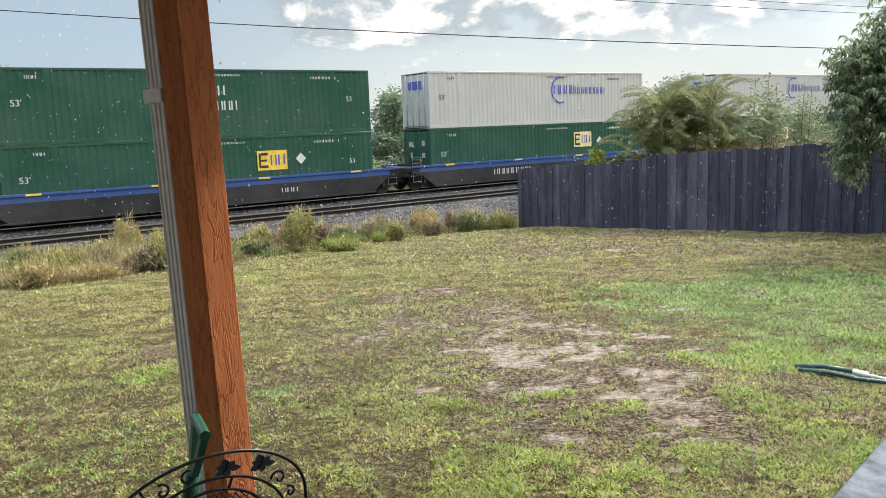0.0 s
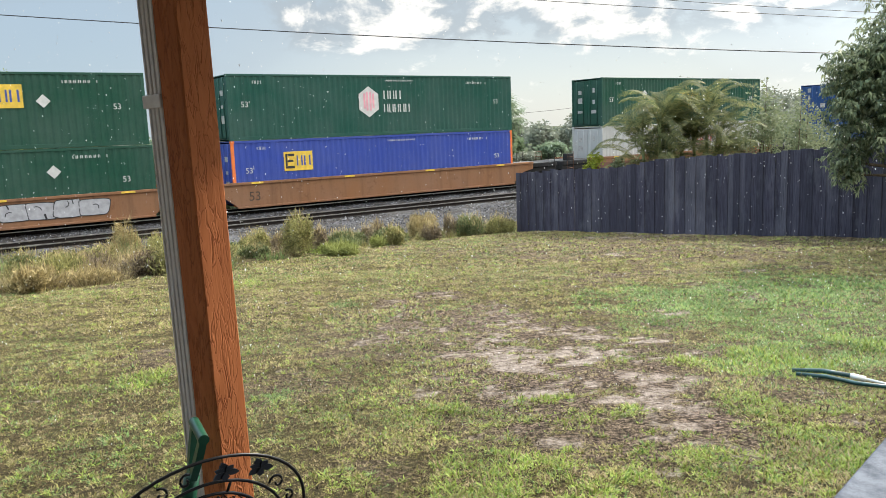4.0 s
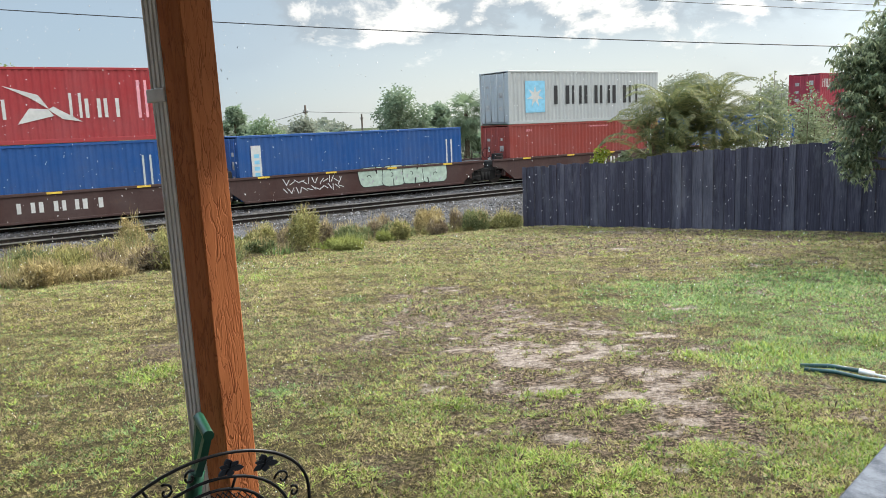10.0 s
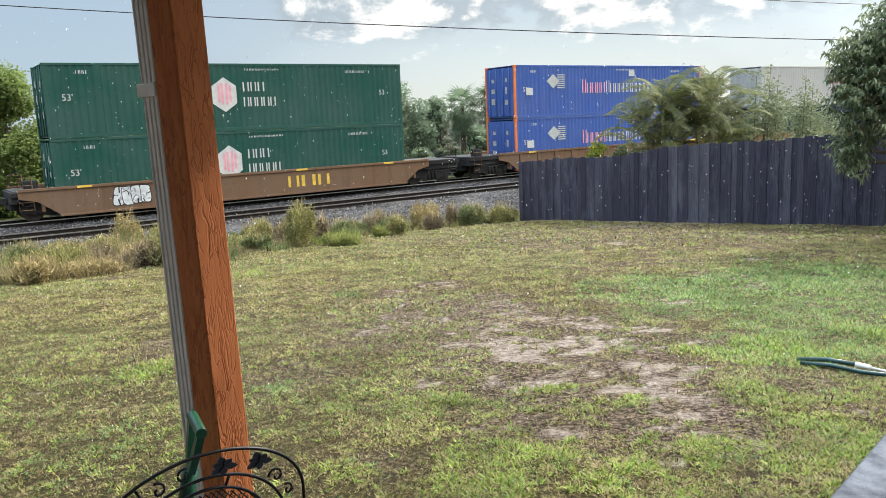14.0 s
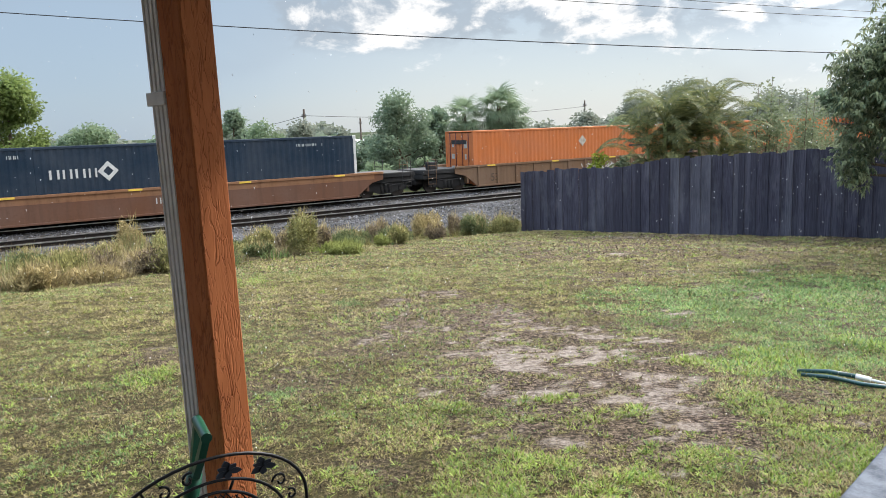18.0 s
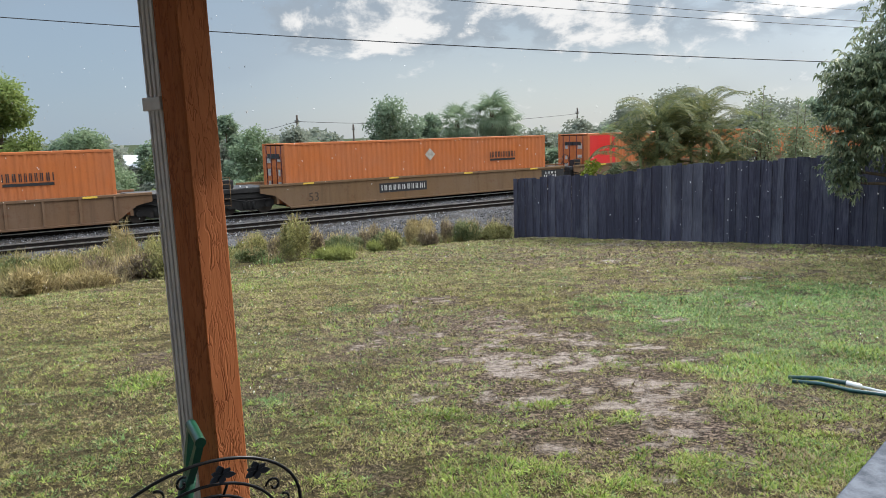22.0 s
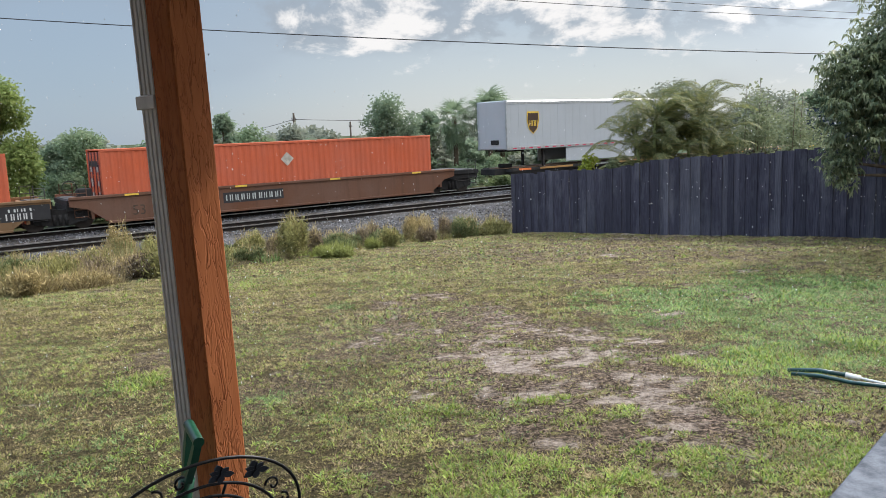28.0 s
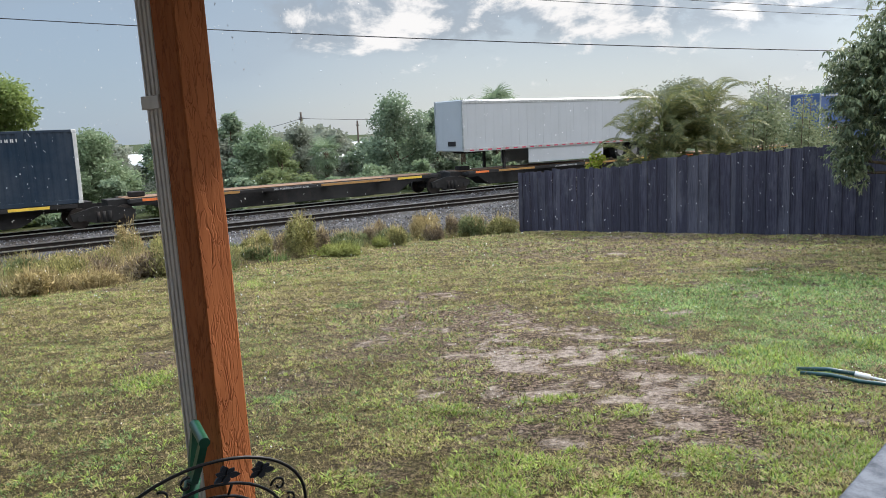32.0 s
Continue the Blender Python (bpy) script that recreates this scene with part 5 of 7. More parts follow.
def spine_car(s0, length, label):
    car = thing("spine_car", Matrix(), label, "railway car", "cars of the train")
    h = length / 2
    # beam drawn deeper and wider: its dark side stands in for shade below
    bm = bmesh.new()
    prism(bm, [(-h + 0.3, 0.72), (-h + 2.2, 0.72), (-h + 3.0, 0.24), (h - 3.0, 0.24), (h - 2.2, 0.72), (h - 0.3, 0.72), (h - 0.3, 1.05), (-h + 0.3, 1.05)], -0.62, 0.62)
    part("spine", bm, m_truck, car)
    for sy in (-1, 1):
        part("side_ledge", boxes((-h + 1.0, h - 1.0, sy * 1.25 - 0.1, sy * 1.25 + 0.1, 0.9, 1.06), bevel=0.015), m_truck, car)
        for x0, w, mt in ((1.5, 0.9, L_ORANGE), (3.1, 2.6, FADED), (9.7, 3.8, FADED), (13.95, 1.45, L_YELLOW)):
            part("edge_stripe", boxes((-h + x0, -h + x0 + w, min(sy * 1.352, sy * 1.36), max(sy * 1.352, sy * 1.36), 0.94, 1.05)), mt, car)
    part("name_board", boxes((-h + 7.25, -h + 9.65, -1.36, -1.352, 0.915, 1.055)), L_BLACK, car)
    writing(car, "ALL PURPOSE SPINE CAR", 7.3, 0.94, 0.085, L_WHITE, length, y=-1.36).scale = (1.35, 1.0, 1.0)
    for i in range(6):
        x = -h + 1.2 + i * (length - 2.4) / 5
        part("cross_arm", boxes((x - 0.15, x + 0.15, -1.3, 1.3, 0.86, 1.0), bevel=0.01), m_truck, car)
    part("deck_plate", boxes((-h + 1.0, h - 1.0, -0.75, 0.75, 1.05, 1.075)), GREYTAN, car)
    part("hitch", boxes((-h + 1.3, -h + 1.9, -0.3, 0.3, 1.08, 1.3), bevel=0.03), m_truck, car)
    truck(car, h)
    MOVERS.append((car, s0 + h, RT, TRAIN_AT))
    return car


def trailer(s0, mat, label, shield=False):
    L, H, z0 = 16.15, 2.74, 2.12
    ob = thing("semi_trailer", Matrix(), label, "trailer", "trailers on the train")
    bm = bmesh.new()
    box(bm, -L / 2, L / 2, -1.29, 1.29, z0, z0 + H, 0.05)
    part("body", bm, mat, ob)
    for sy in (-1, 1):
        yy = sorted((sy * 1.285, sy * 1.31))
        part("bottom_rail", boxes((-L / 2, L / 2, *yy, z0 - 0.02, z0 + 0.16), bevel=0.006), m_alu, ob)
        part("top_rail", boxes((-L / 2, L / 2, *yy, z0 + H - 0.22, z0 + H - 0.08), bevel=0.006), m_alu, ob)
        for i in range(26):
            x = -L / 2 + 0.4 + i * 0.61
            part("reflective_tape", boxes((x, x + 0.28, min(sy * 1.312, sy * 1.316), max(sy * 1.312, sy * 1.316), z0 + 0.03, z0 + 0.09)), L_RED, ob)
        bm = bmesh.new()
        for i in range(27):
            x = -L / 2 + 0.3 + i * 0.6
            box(bm, x - 0.006, x + 0.006, min(sy * 1.291, sy * 1.296), max(sy * 1.291, sy * 1.296), z0 + 0.16, z0 + H - 0.22)
        part("panel_seam", bm, mat, ob)
        part("side_skirt", boxes((-3.5, 2.5, min(sy * 1.25, sy * 1.22), max(sy * 1.25, sy * 1.22), 1.28, z0 - 0.02), bevel=0.004), mat, ob)
        part("landing_leg", boxes((-5.1, -4.95, sy * 0.9 - 0.07, sy * 0.9 + 0.07, 1.08, z0), bevel=0.01), m_truck, ob)
        for x in (4.0, 5.25):
            bm = bmesh.new()
            disc(bm, x, min(sy * 0.85, sy * 1.27), max(sy * 0.85, sy * 1.27), 1.58, 0.51, 20)
            w = part("wheel", bm, m_tyre, ob)
            bm = bmesh.new()
            disc(bm, x, min(sy * 1.275, sy * 1.255), max(sy * 1.275, sy * 1.255), 1.58, 0.28, 14)
            part("rim", bm, plain("rim_dull", (0.16, 0.155, 0.15), 0.6, 0.3, 0.3, 8), w)
    part("axle_frame", boxes((3.3, 6.0, -0.55, 0.55, 1.75, z0), (3.9, 4.1, -0.85, 0.85, 1.5, 1.66), (5.15, 5.35, -0.85, 0.85, 1.5, 1.66)), m_truck, ob)
    part("rear_guard", boxes((L / 2 - 0.1, L / 2, -1.1, 1.1, 1.5, 1.62), (L / 2 - 0.1, L / 2, -0.6, -0.5, 1.6, z0), (L / 2 - 0.1, L / 2, 0.5, 0.6, 1.6, z0)), m_truck, ob)
    part("king_pin_plate", boxes((-L / 2 + 0.6, -L / 2 + 1.8, -0.5, 0.5, z0 - 0.12, z0)), m_truck, ob)
    part("nose_rail", boxes((-L / 2 - 0.02, -L / 2 + 0.05, -1.3, -1.2, z0, z0 + H), (-L / 2 - 0.02, -L / 2 + 0.05, 1.2, 1.3, z0, z0 + H)), m_alu, ob)
    part("nose_box", boxes((-L / 2 - 0.05, -L / 2, -0.6, 0.1, z0 + 0.3, z0 + 0.55), bevel=0.02), m_truck, ob)
    if shield:
        def sh_pts(cx, cz, s):
            return [(cx - 0.55 * s, cz + 0.75 * s), (cx + 0.55 * s, cz + 0.75 * s), (cx + 0.6 * s, cz + 0.1 * s), (cx + 0.4 * s, cz - 0.5 * s), (cx, cz - 0.85 * s), (cx - 0.4 * s, cz - 0.5 * s), (cx - 0.6 * s, cz + 0.1 * s)]
        mark(ob, "logo_panel", [sh_pts(1.95, z0 + 1.5, 0.8)], L_YELLOW, L, y=-1.315)
        mark(ob, "logo_shape", [sh_pts(1.95, z0 + 1.48, 0.7)], L_BROWN, L, y=-1.315, lift=0.005)
        mark(ob, "lettering", bars(1.62, z0 + 1.28, 0.66, 0.32, 3, 19), L_YELLOW, L, y=-1.315, lift=0.01)
    MOVERS.append((ob, s0 + L / 2, RT, TRAIN_AT))
    return ob


for k in range(7):
    spine_car(540.35 + 17.4 * k, 17.4, "dark spine car with yellow edge stripes")
trailer(541.05, m_trailer, "white semi-trailer with a brown shield, riding on a spine car", True)
bx = container("container", L53, 2.9, NAVY, L_WHITE, "navy blue corrugated container with white corner posts on a spine car", 575.65, RT + 1.08, trim_label="white corner post")
umax_logo(bx, L53, 10.4, 1.73)
mark(bx, "badge", [diamond(7.93, 2.0, 0.22)], L_SPECK, L53)
small_print(bx, L53, 2.9, L_WHITE, 71, False)
leader_logo(bx, L53, 1.9, 4, 0.9, 0.2, L_WHITE)
trailer(610.75, m_trailer, "white semi-trailer riding on a spine car")
trailer(645.3, paint("trailer_blue", (0.05, 0.10, 0.25), 0.2, 0.4), "blue semi-trailer riding on a spine car")

# ---- porch: slab, roof, post, downspout, chair, spade ----
m_conc, nt, sh = base("concrete", (0.5, 0.5, 0.48), 0.8)
c1 = noise_fac(nt, 7, 8, 0.7)
c2 = noise_fac(nt, 60, 4, 0.7)
nt.links.new(mixed(nt, mapped(nt, c1, 0.38, 0.64), (0.033, 0.041, 0.056), (0.115, 0.129, 0.155)), sh.inputs["Base Color"])
sh.inputs["Specular IOR Level"].default_value = 0.2
bump(nt, sh, c2, 0.3, 0.003)
HOUSE = 43.0  # the house stands at this angle to the camera's line


def house_pose(x, y, z):
    return pose(x, y, z, 0, 0, 90 - HOUSE)


ob = new("walkway", bpy.data.meshes.new("walkway"))
bm = boxes((-3.2, 6.0, -3.2, 0, -0.09, 0.015), bevel=0.012)
bm.to_mesh(ob.data)
bm.free()
ob.data.materials.append(m_conc)
ob.matrix_world = house_pose(1.67, 3.19, 0)
tagged(ob, "pale grey concrete walkway slab", "walkway", kind="structure")

POST = Vector((-0.591, 2.02, 0))
ob = new("porch_floor", bpy.data.meshes.new("porch_floor"))
bm = boxes((-2.7, 0.02, -4.6, 0.16, -0.12, 0.0), bevel=0.012)
bm.to_mesh(ob.data)
bm.free()
ob.data.materials.append(m_conc)
ob.matrix_world = house_pose(POST.x + 0.12, POST.y + 0.12, 0.0)
tagged(ob, "concrete porch floor", "floor", kind="structure")
# unseen ceiling: its overhang and dark tone are set to shade the post
m_soffit = plain("soffit_dark", (0.075, 0.06, 0.05), 0.7, 0, 0.08, 2)
ob = new("ceiling", bpy.data.meshes.new("ceiling"))
bm = boxes((-2.7, 0.8, -4.9, 0.8, 2.32, 2.46))
bm.to_mesh(ob.data)
bm.free()
ob.data.materials.append(m_soffit)
ob.matrix_world = house_pose(POST.x + 0.12, POST.y + 0.12, 0.0)
tagged(ob, "porch ceiling out of view, dark to shade the post", "ceiling", kind="structure")
# wall out of view, added and kept dark so the post's left face darkens
m_unseen_wall = plain("stucco", (0.20, 0.165, 0.13), 0.9, 0, 0.12, 30)
ob = new("wall_unseen", bpy.data.meshes.new("wall_unseen"))
bm = boxes((-2.9, -2.7, -8.0, 3.0, -0.3, 3.2))
bm.to_mesh(ob.data)
bm.free()
ob.data.materials.append(m_unseen_wall)
ob.matrix_world = house_pose(POST.x + 0.12, POST.y + 0.12, 0.0)
tagged(ob, "unseen house wall added to shade the post", "wall", kind="structure")

m_post, nt, sh = base("post_paint", (0.42, 0.14, 0.04), 0.55)
grain = noise_fac(nt, 22.0, 5, 0.6, (1.0, 1.0, 0.22), distort=0.8)
dash = noise_fac(nt, 54.0, 2, 0.5, (1.0, 1.0, 0.2), distort=0.9)
off = nt.nodes.new("ShaderNodeMath")
off.operation = "SUBTRACT"
nt.links.new(dash, off.inputs[0])
off.inputs[1].default_value = 0.52
ridge = nt.nodes.new("ShaderNodeMath")
ridge.operation = "ABSOLUTE"
nt.links.new(off.outputs[0], ridge.inputs[0])
worn = mapped(nt, noise_fac(nt, 14.0, 3, 0.6, (1, 1, 0.5)), 0.40, 0.56, 0.25, 1.0)
line = nt.nodes.new("ShaderNodeMath")
line.operation = "MULTIPLY"
nt.links.new(mapped(nt, ridge.outputs[0], 0.012, 0.045, 1.0, 0.0), line.inputs[0])
nt.links.new(worn, line.inputs[1])
score = line.outputs[0]
col = mixed(nt, mapped(nt, grain, 0.3, 0.7), (0.43, 0.138, 0.05), (0.55, 0.19, 0.073))
col = mixed(nt, mapped(nt, score, 0.0, 1.0, 0.0, 0.5), col, (0.17, 0.045, 0.014))
sh.inputs["Specular IOR Level"].default_value = 0.15
sh.inputs["Roughness"].default_value = 0.8
nt.links.new(col, sh.inputs["Base Color"])
hmix = nt.nodes.new("ShaderNodeMath")
hmix.operation = "MULTIPLY_ADD"
nt.links.new(score, hmix.inputs[0])
hmix.inputs[1].default_value = -1.0
nt.links.new(grain, hmix.inputs[2])
bump(nt, sh, hmix.outputs[0], 0.75, 0.004)
PA = 38.0
UPRIGHT = pose(POST.x, POST.y, 0, 0, -1.05, 0) @ pose(0, 0, 0, 0, 0, 90 - PA)  # it leans a little
post = thing("porch_post", UPRIGHT, "orange-brown painted rough-sawn wooden porch post", "post")
bm = bmesh.new()
box(bm, -0.0475, 0.0475, -0.0475, 0.0475, 0.0, 2.32, 0.004)
part("shaft", bm, m_post, post)
part("base_trim", boxes((-0.059, 0.059, -0.059, 0.059, 0.0, 0.12), bevel=0.005), m_post, post)

m_gutter = plain("downspout_paint", (0.68, 0.675, 0.665), 0.5, 0, 0.12, 20)
ds = thing("downspout", UPRIGHT, "ribbed off-white metal downspout strapped to the post", "downspout")
bm = bmesh.new()
prof = []
W_, D_ = 0.066, 0.074
for side in range(4):
    n_ = 4
    cuts = []
    for k in range(n_):
        cuts += [((k + 0.28) / n_, 0.0), ((k + 0.42) / n_, 0.003), ((k + 0.58) / n_, 0.003), ((k + 0.72) / n_, 0.0)]
    for f, inn in [(0.0, 0.0)] + cuts:
        prof.append(((f * W_, inn), (W_ - inn, f * D_), (W_ - f * W_, D_ - inn), (inn, D_ - f * D_))[side])
lo = [bm.verts.new((x, y, 0.06)) for x, y in prof]
hi = [bm.verts.new((x, y, 2.31)) for x, y in prof]
for i in range(len(prof)):
    bm.faces.new((lo[i], lo[(i + 1) % len(prof)], hi[(i + 1) % len(prof)], hi[i]))
pipe = part("pipe", bm, m_gutter, ds)
pipe.matrix_basis = pose(-0.038, 0.0505, 0)
for z in (1.705, 0.55):
    part("strap", boxes((-0.051, 0.036, 0.049, 0.129, z, z + 0.034), bevel=0.002), m_gutter, ds)

m_iron = plain("black_iron", (0.012, 0.012, 0.014), 0.35, 0.6, 0.3, 30)
m_leaf = plain("iron_leaf", (0.018, 0.022, 0.03), 0.4, 0.5, 0.3, 30)
CH = Vector((-0.58, 1.74, -0.025))
chair = thing("patio_chair", pose(CH.x, CH.y, 0, 0, 0, 40), "black wrought-iron patio chair with a mesh back and leaf ornaments", "chair")


def arch(w, top, foot, n=22, y=0.0):
    pts = [(-w, y, foot)]
    for k in range(n + 1):
        a = math.pi * (1 - k / n)
        pts.append((w * math.cos(a), y, top - 0.16 + 0.16 * math.sin(a)))
    pts.append((w, y, foot))
    return pts


bm = bmesh.new()
tube(bm, arch(0.262, 0.876, 0.42), 0.0043, 8)
part("outer_rim", bm, m_iron, chair)
bm = bmesh.new()
tube(bm, arch(0.208, 0.818, 0.44), 0.004, 8)
part("inner_rim", bm, m_iron, chair)
bm = bmesh.new()
tube(bm, arch(0.172, 0.79, 0.45), 0.004, 8)
part("mesh_rim", bm, m_iron, chair)
bm = bmesh.new()
for k in range(-26, 27):
    for sgn in (-1, 1):
        seg = []
        for j in range(29):
            z = 0.45 + 0.37 * j / 28
            x = k * 0.0135 + sgn * (z - 0.45) * 0.8
            if abs(x) < 0.172:
                zt = 0.79 - 0.16 + 0.16 * math.sqrt(max(0, 1 - (x / 0.172) ** 2))
                if z < zt:
                    seg.append((x, 0, z))
                    continue
            if len(seg) > 1:
                tube(bm, [seg[0], seg[-1]], 0.0016, 4)
            seg = []
        if len(seg) > 1:
            tube(bm, [seg[0], seg[-1]], 0.0016, 4)
part("back_mesh", bm, m_iron, chair)
for a, inner, outer in ((70, (0.168, 0.632), (0.206, 0.66)), (128, (0.195, 0.658), (0.245, 0.72))):
    c, s = math.cos(radians(a)), math.sin(radians(a))
    bm = bmesh.new()
    tube(bm, [(inner[0] * c, 0, inner[1] + 0.16 * s), (outer[0] * c, 0, outer[1] + 0.16 * s)], 0.0035, 6)
    part("spacer", bm, m_iron, chair)


def scroll(cx, cz, r, flip, turn):
    bm = bmesh.new()
    pts = []
    for k in range(16):
        a = turn + flip * k * 0.42
        rr = r * (1 - k / 18)
        pts.append((cx + rr * math.cos(a), 0.0, cz + rr * math.sin(a)))
    tube(bm, pts, 0.0035, 5)
    part("scroll", bm, m_iron, chair)


for cx, cz, r, fl, tn in ((-0.185, 0.775, 0.022, 1, 0.2), (-0.10, 0.825, 0.02, -1, 2.0), (-0.04, 0.84, 0.018, 1, 1.0), (0.19, 0.765, 0.022, -1, 3.0), (-0.215, 0.72, 0.016, 1, 1.0), (0.218, 0.72, 0.016, -1, 2.0)):
    scroll(cx, cz, r, fl, tn)
for cx, cz in ((0.052, 0.838), (0.142, 0.822)):
    for k, tilt in enumerate((8, 62, 118, -48, -104, 170)):
        bm = bmesh.new()
        c, s = math.cos(radians(tilt)), math.sin(radians(tilt))
        r1, w = (0.026, 0.009) if k % 2 else (0.032, 0.010)
        oval = [(w * math.sin(math.pi * j / 6), r1 * (1 - j / 6)) for j in range(7)] + [(-w * math.sin(math.pi * j / 6), r1 * (1 - j / 6)) for j in range(5, 0, -1)]
        prism(bm, [(cx + 1.1 * (x * c - z * s), cz + 0.75 * (x * s + z * c)) for x, z in oval], -0.010 - 0.0015 * k, -0.006 - 0.0015 * k)
        part("leaf_ornament", bm, m_leaf, chair)
bm = bmesh.new()
tube(bm, [(0.21 * math.cos(a), -0.24 + 0.21 * math.sin(a), 0.43) for a in (2 * math.pi * k / 24 for k in range(24))], 0.009, 6, closed=True)
for k in range(-9, 10):
    h = math.sqrt(max(0, 0.044 - (k * 0.021) ** 2))
    tube(bm, [(k * 0.021, -0.24 - h, 0.43), (k * 0.021, -0.24 + h, 0.43)], 0.002, 4)
    tube(bm, [(-h, -0.24 + k * 0.021, 0.43), (h, -0.24 + k * 0.021, 0.43)], 0.002, 4)
part("seat", bm, m_iron, chair)
for x, y in ((-0.2, 0.0), (0.2, 0.0), (-0.17, -0.43), (0.17, -0.43)):
    bm = bmesh.new()
    tube(bm, [(x * 0.95, y if y == 0 else y + 0.03, 0.43), (x * 1.05, y, 0.2), (x * 1.12, y + (0.05 if y == 0 else -0.03), 0.0)], 0.009, 6)
    part("leg", bm, m_iron, chair)

m_grip = plain("green_plastic", (0.006, 0.085, 0.045), 0.4, 0, 0.15, 20)
m_shaft = plain("tool_shaft", (0.10, 0.03, 0.018), 0.5, 0, 0.3, 15)
SP = Vector((-0.588, 1.90, 0))
spade = thing("garden_spade", pose(SP.x - 0.033, SP.y - 0.032, 0.904) @ pose(0, 0, 0, 0, 13, 0) @ pose(0, 0, -0.985, 0, 0, 119), "spade with a green plastic D-grip leaning on the post", "spade")
bm = bmesh.new()
tube(bm, [(-0.056, 0, 0.985), (-0.054, 0, 0.985), (0.054, 0, 0.985), (0.056, 0, 0.985)], 0.0135, 14)
for sx in (-1, 1):
    prism(bm, [(sx * 0.056, 0.985), (sx * 0.036, 0.985), (sx * 0.010, 0.893), (sx * 0.0, 0.875), (sx * 0.0, 0.845), (sx * 0.020, 0.86), (sx * 0.046, 0.93)][::sx], -0.009, 0.009)
tube(bm, [(0, 0, 0.745), (0, 0, 0.80), (0, 0, 0.865)], 0.0195, 12)
part("grip", bm, m_grip, spade, "green plastic D-shaped grip")
bm = bmesh.new()
tube(bm, [(0, 0, 0.30), (0, 0, 0.75)], 0.016, 10)
part("shaft", bm, m_shaft, spade)
bm = bmesh.new()
prism(bm, [(-0.09, 0.34), (0.09, 0.34), (0.085, 0.12), (0.0, 0.065), (-0.085, 0.12)], -0.003, 0.003)
part("blade", bm, m_steel, spade)

# garden tube with a white tip on the grass
m_hose = plain("teal_plastic", (0.01, 0.055, 0.06), 0.4, 0, 0.3, 15)
m_tip = plain("white_plastic", (0.72, 0.72, 0.70), 0.4, 0, 0.08, 15)
hose = thing("garden_hose", Matrix(), "dark teal garden tube with a white fitting lying on the grass", "hose")


def over(x, y, h):
    return (x, y, float(ground_z(x, y)) + h)


bm = bmesh.new()
tube(bm, [over(2.44, 5.33, 0.028), over(2.58, 5.20, 0.034), over(2.72, 5.09, 0.036)], 0.0155, 10)
part("tube", bm, m_hose, hose)
bm = bmesh.new()
tube(bm, [over(2.42, 5.23, 0.02), over(2.56, 5.10, 0.02), over(2.70, 4.98, 0.02), over(3.0, 4.72, 0.018)], 0.014, 10)
part("tube", bm, m_hose, hose)
bm = bmesh.new()
tube(bm, [over(2.72, 5.09, 0.036), over(2.79, 5.03, 0.036)], 0.018, 10)
tube(bm, [over(2.79, 5.03, 0.036), over(3.3, 4.62, 0.04)], 0.009, 8)
part("fitting", bm, m_tip, hose, "white plastic fitting")

# ---- far side of the railway: house, poles, trees ----
rng = np.random.default_rng(7)


def leaf_cloud(clumps, count, size, long=1.6, droop=0.25, flat=0.5):
    """Leaves scattered through clumps (x, y, z, rx, ry, rz): two triangles a leaf, more of them near each clump's skin."""
    c = np.array(clumps)
    w = (c[:, 3] * c[:, 4] * c[:, 5]) ** 0.67
    pick = rng.choice(len(c), count, p=w / w.sum())
    d = rng.normal(size=(count, 3))
    d /= np.linalg.norm(d, axis=1)[:, None]
    r = rng.random(count) ** 0.4 * (1 + 0.12 * rng.normal(size=count))
    pos = c[pick, :3] + d * c[pick, 3:] * r[:, None]
    ax = rng.normal(size=(count, 3)) * np.array([1, 1, flat]) + d * 0.6
    ax[:, 2] -= droop
    ax /= np.linalg.norm(ax, axis=1)[:, None]
    side = np.cross(ax, rng.normal(size=(count, 3)))
    side /= np.linalg.norm(side, axis=1)[:, None] + 1e-9
    s = size * (0.6 + 0.8 * rng.random(count))[:, None]
    v = np.stack([pos - ax * s * long / 2, pos + side * s * 0.42, pos + ax * s * long / 2, pos - side * s * 0.42], 1).reshape(-1, 3)
    b = np.arange(count)[:, None] * 4
    t = np.concatenate([b + [0, 1, 2], b + [0, 2, 3]], 1).reshape(-1, 3)
    return v, t


m_bark = plain("bark", (0.11, 0.085, 0.06), 0.9, 0, 0.4, 9)
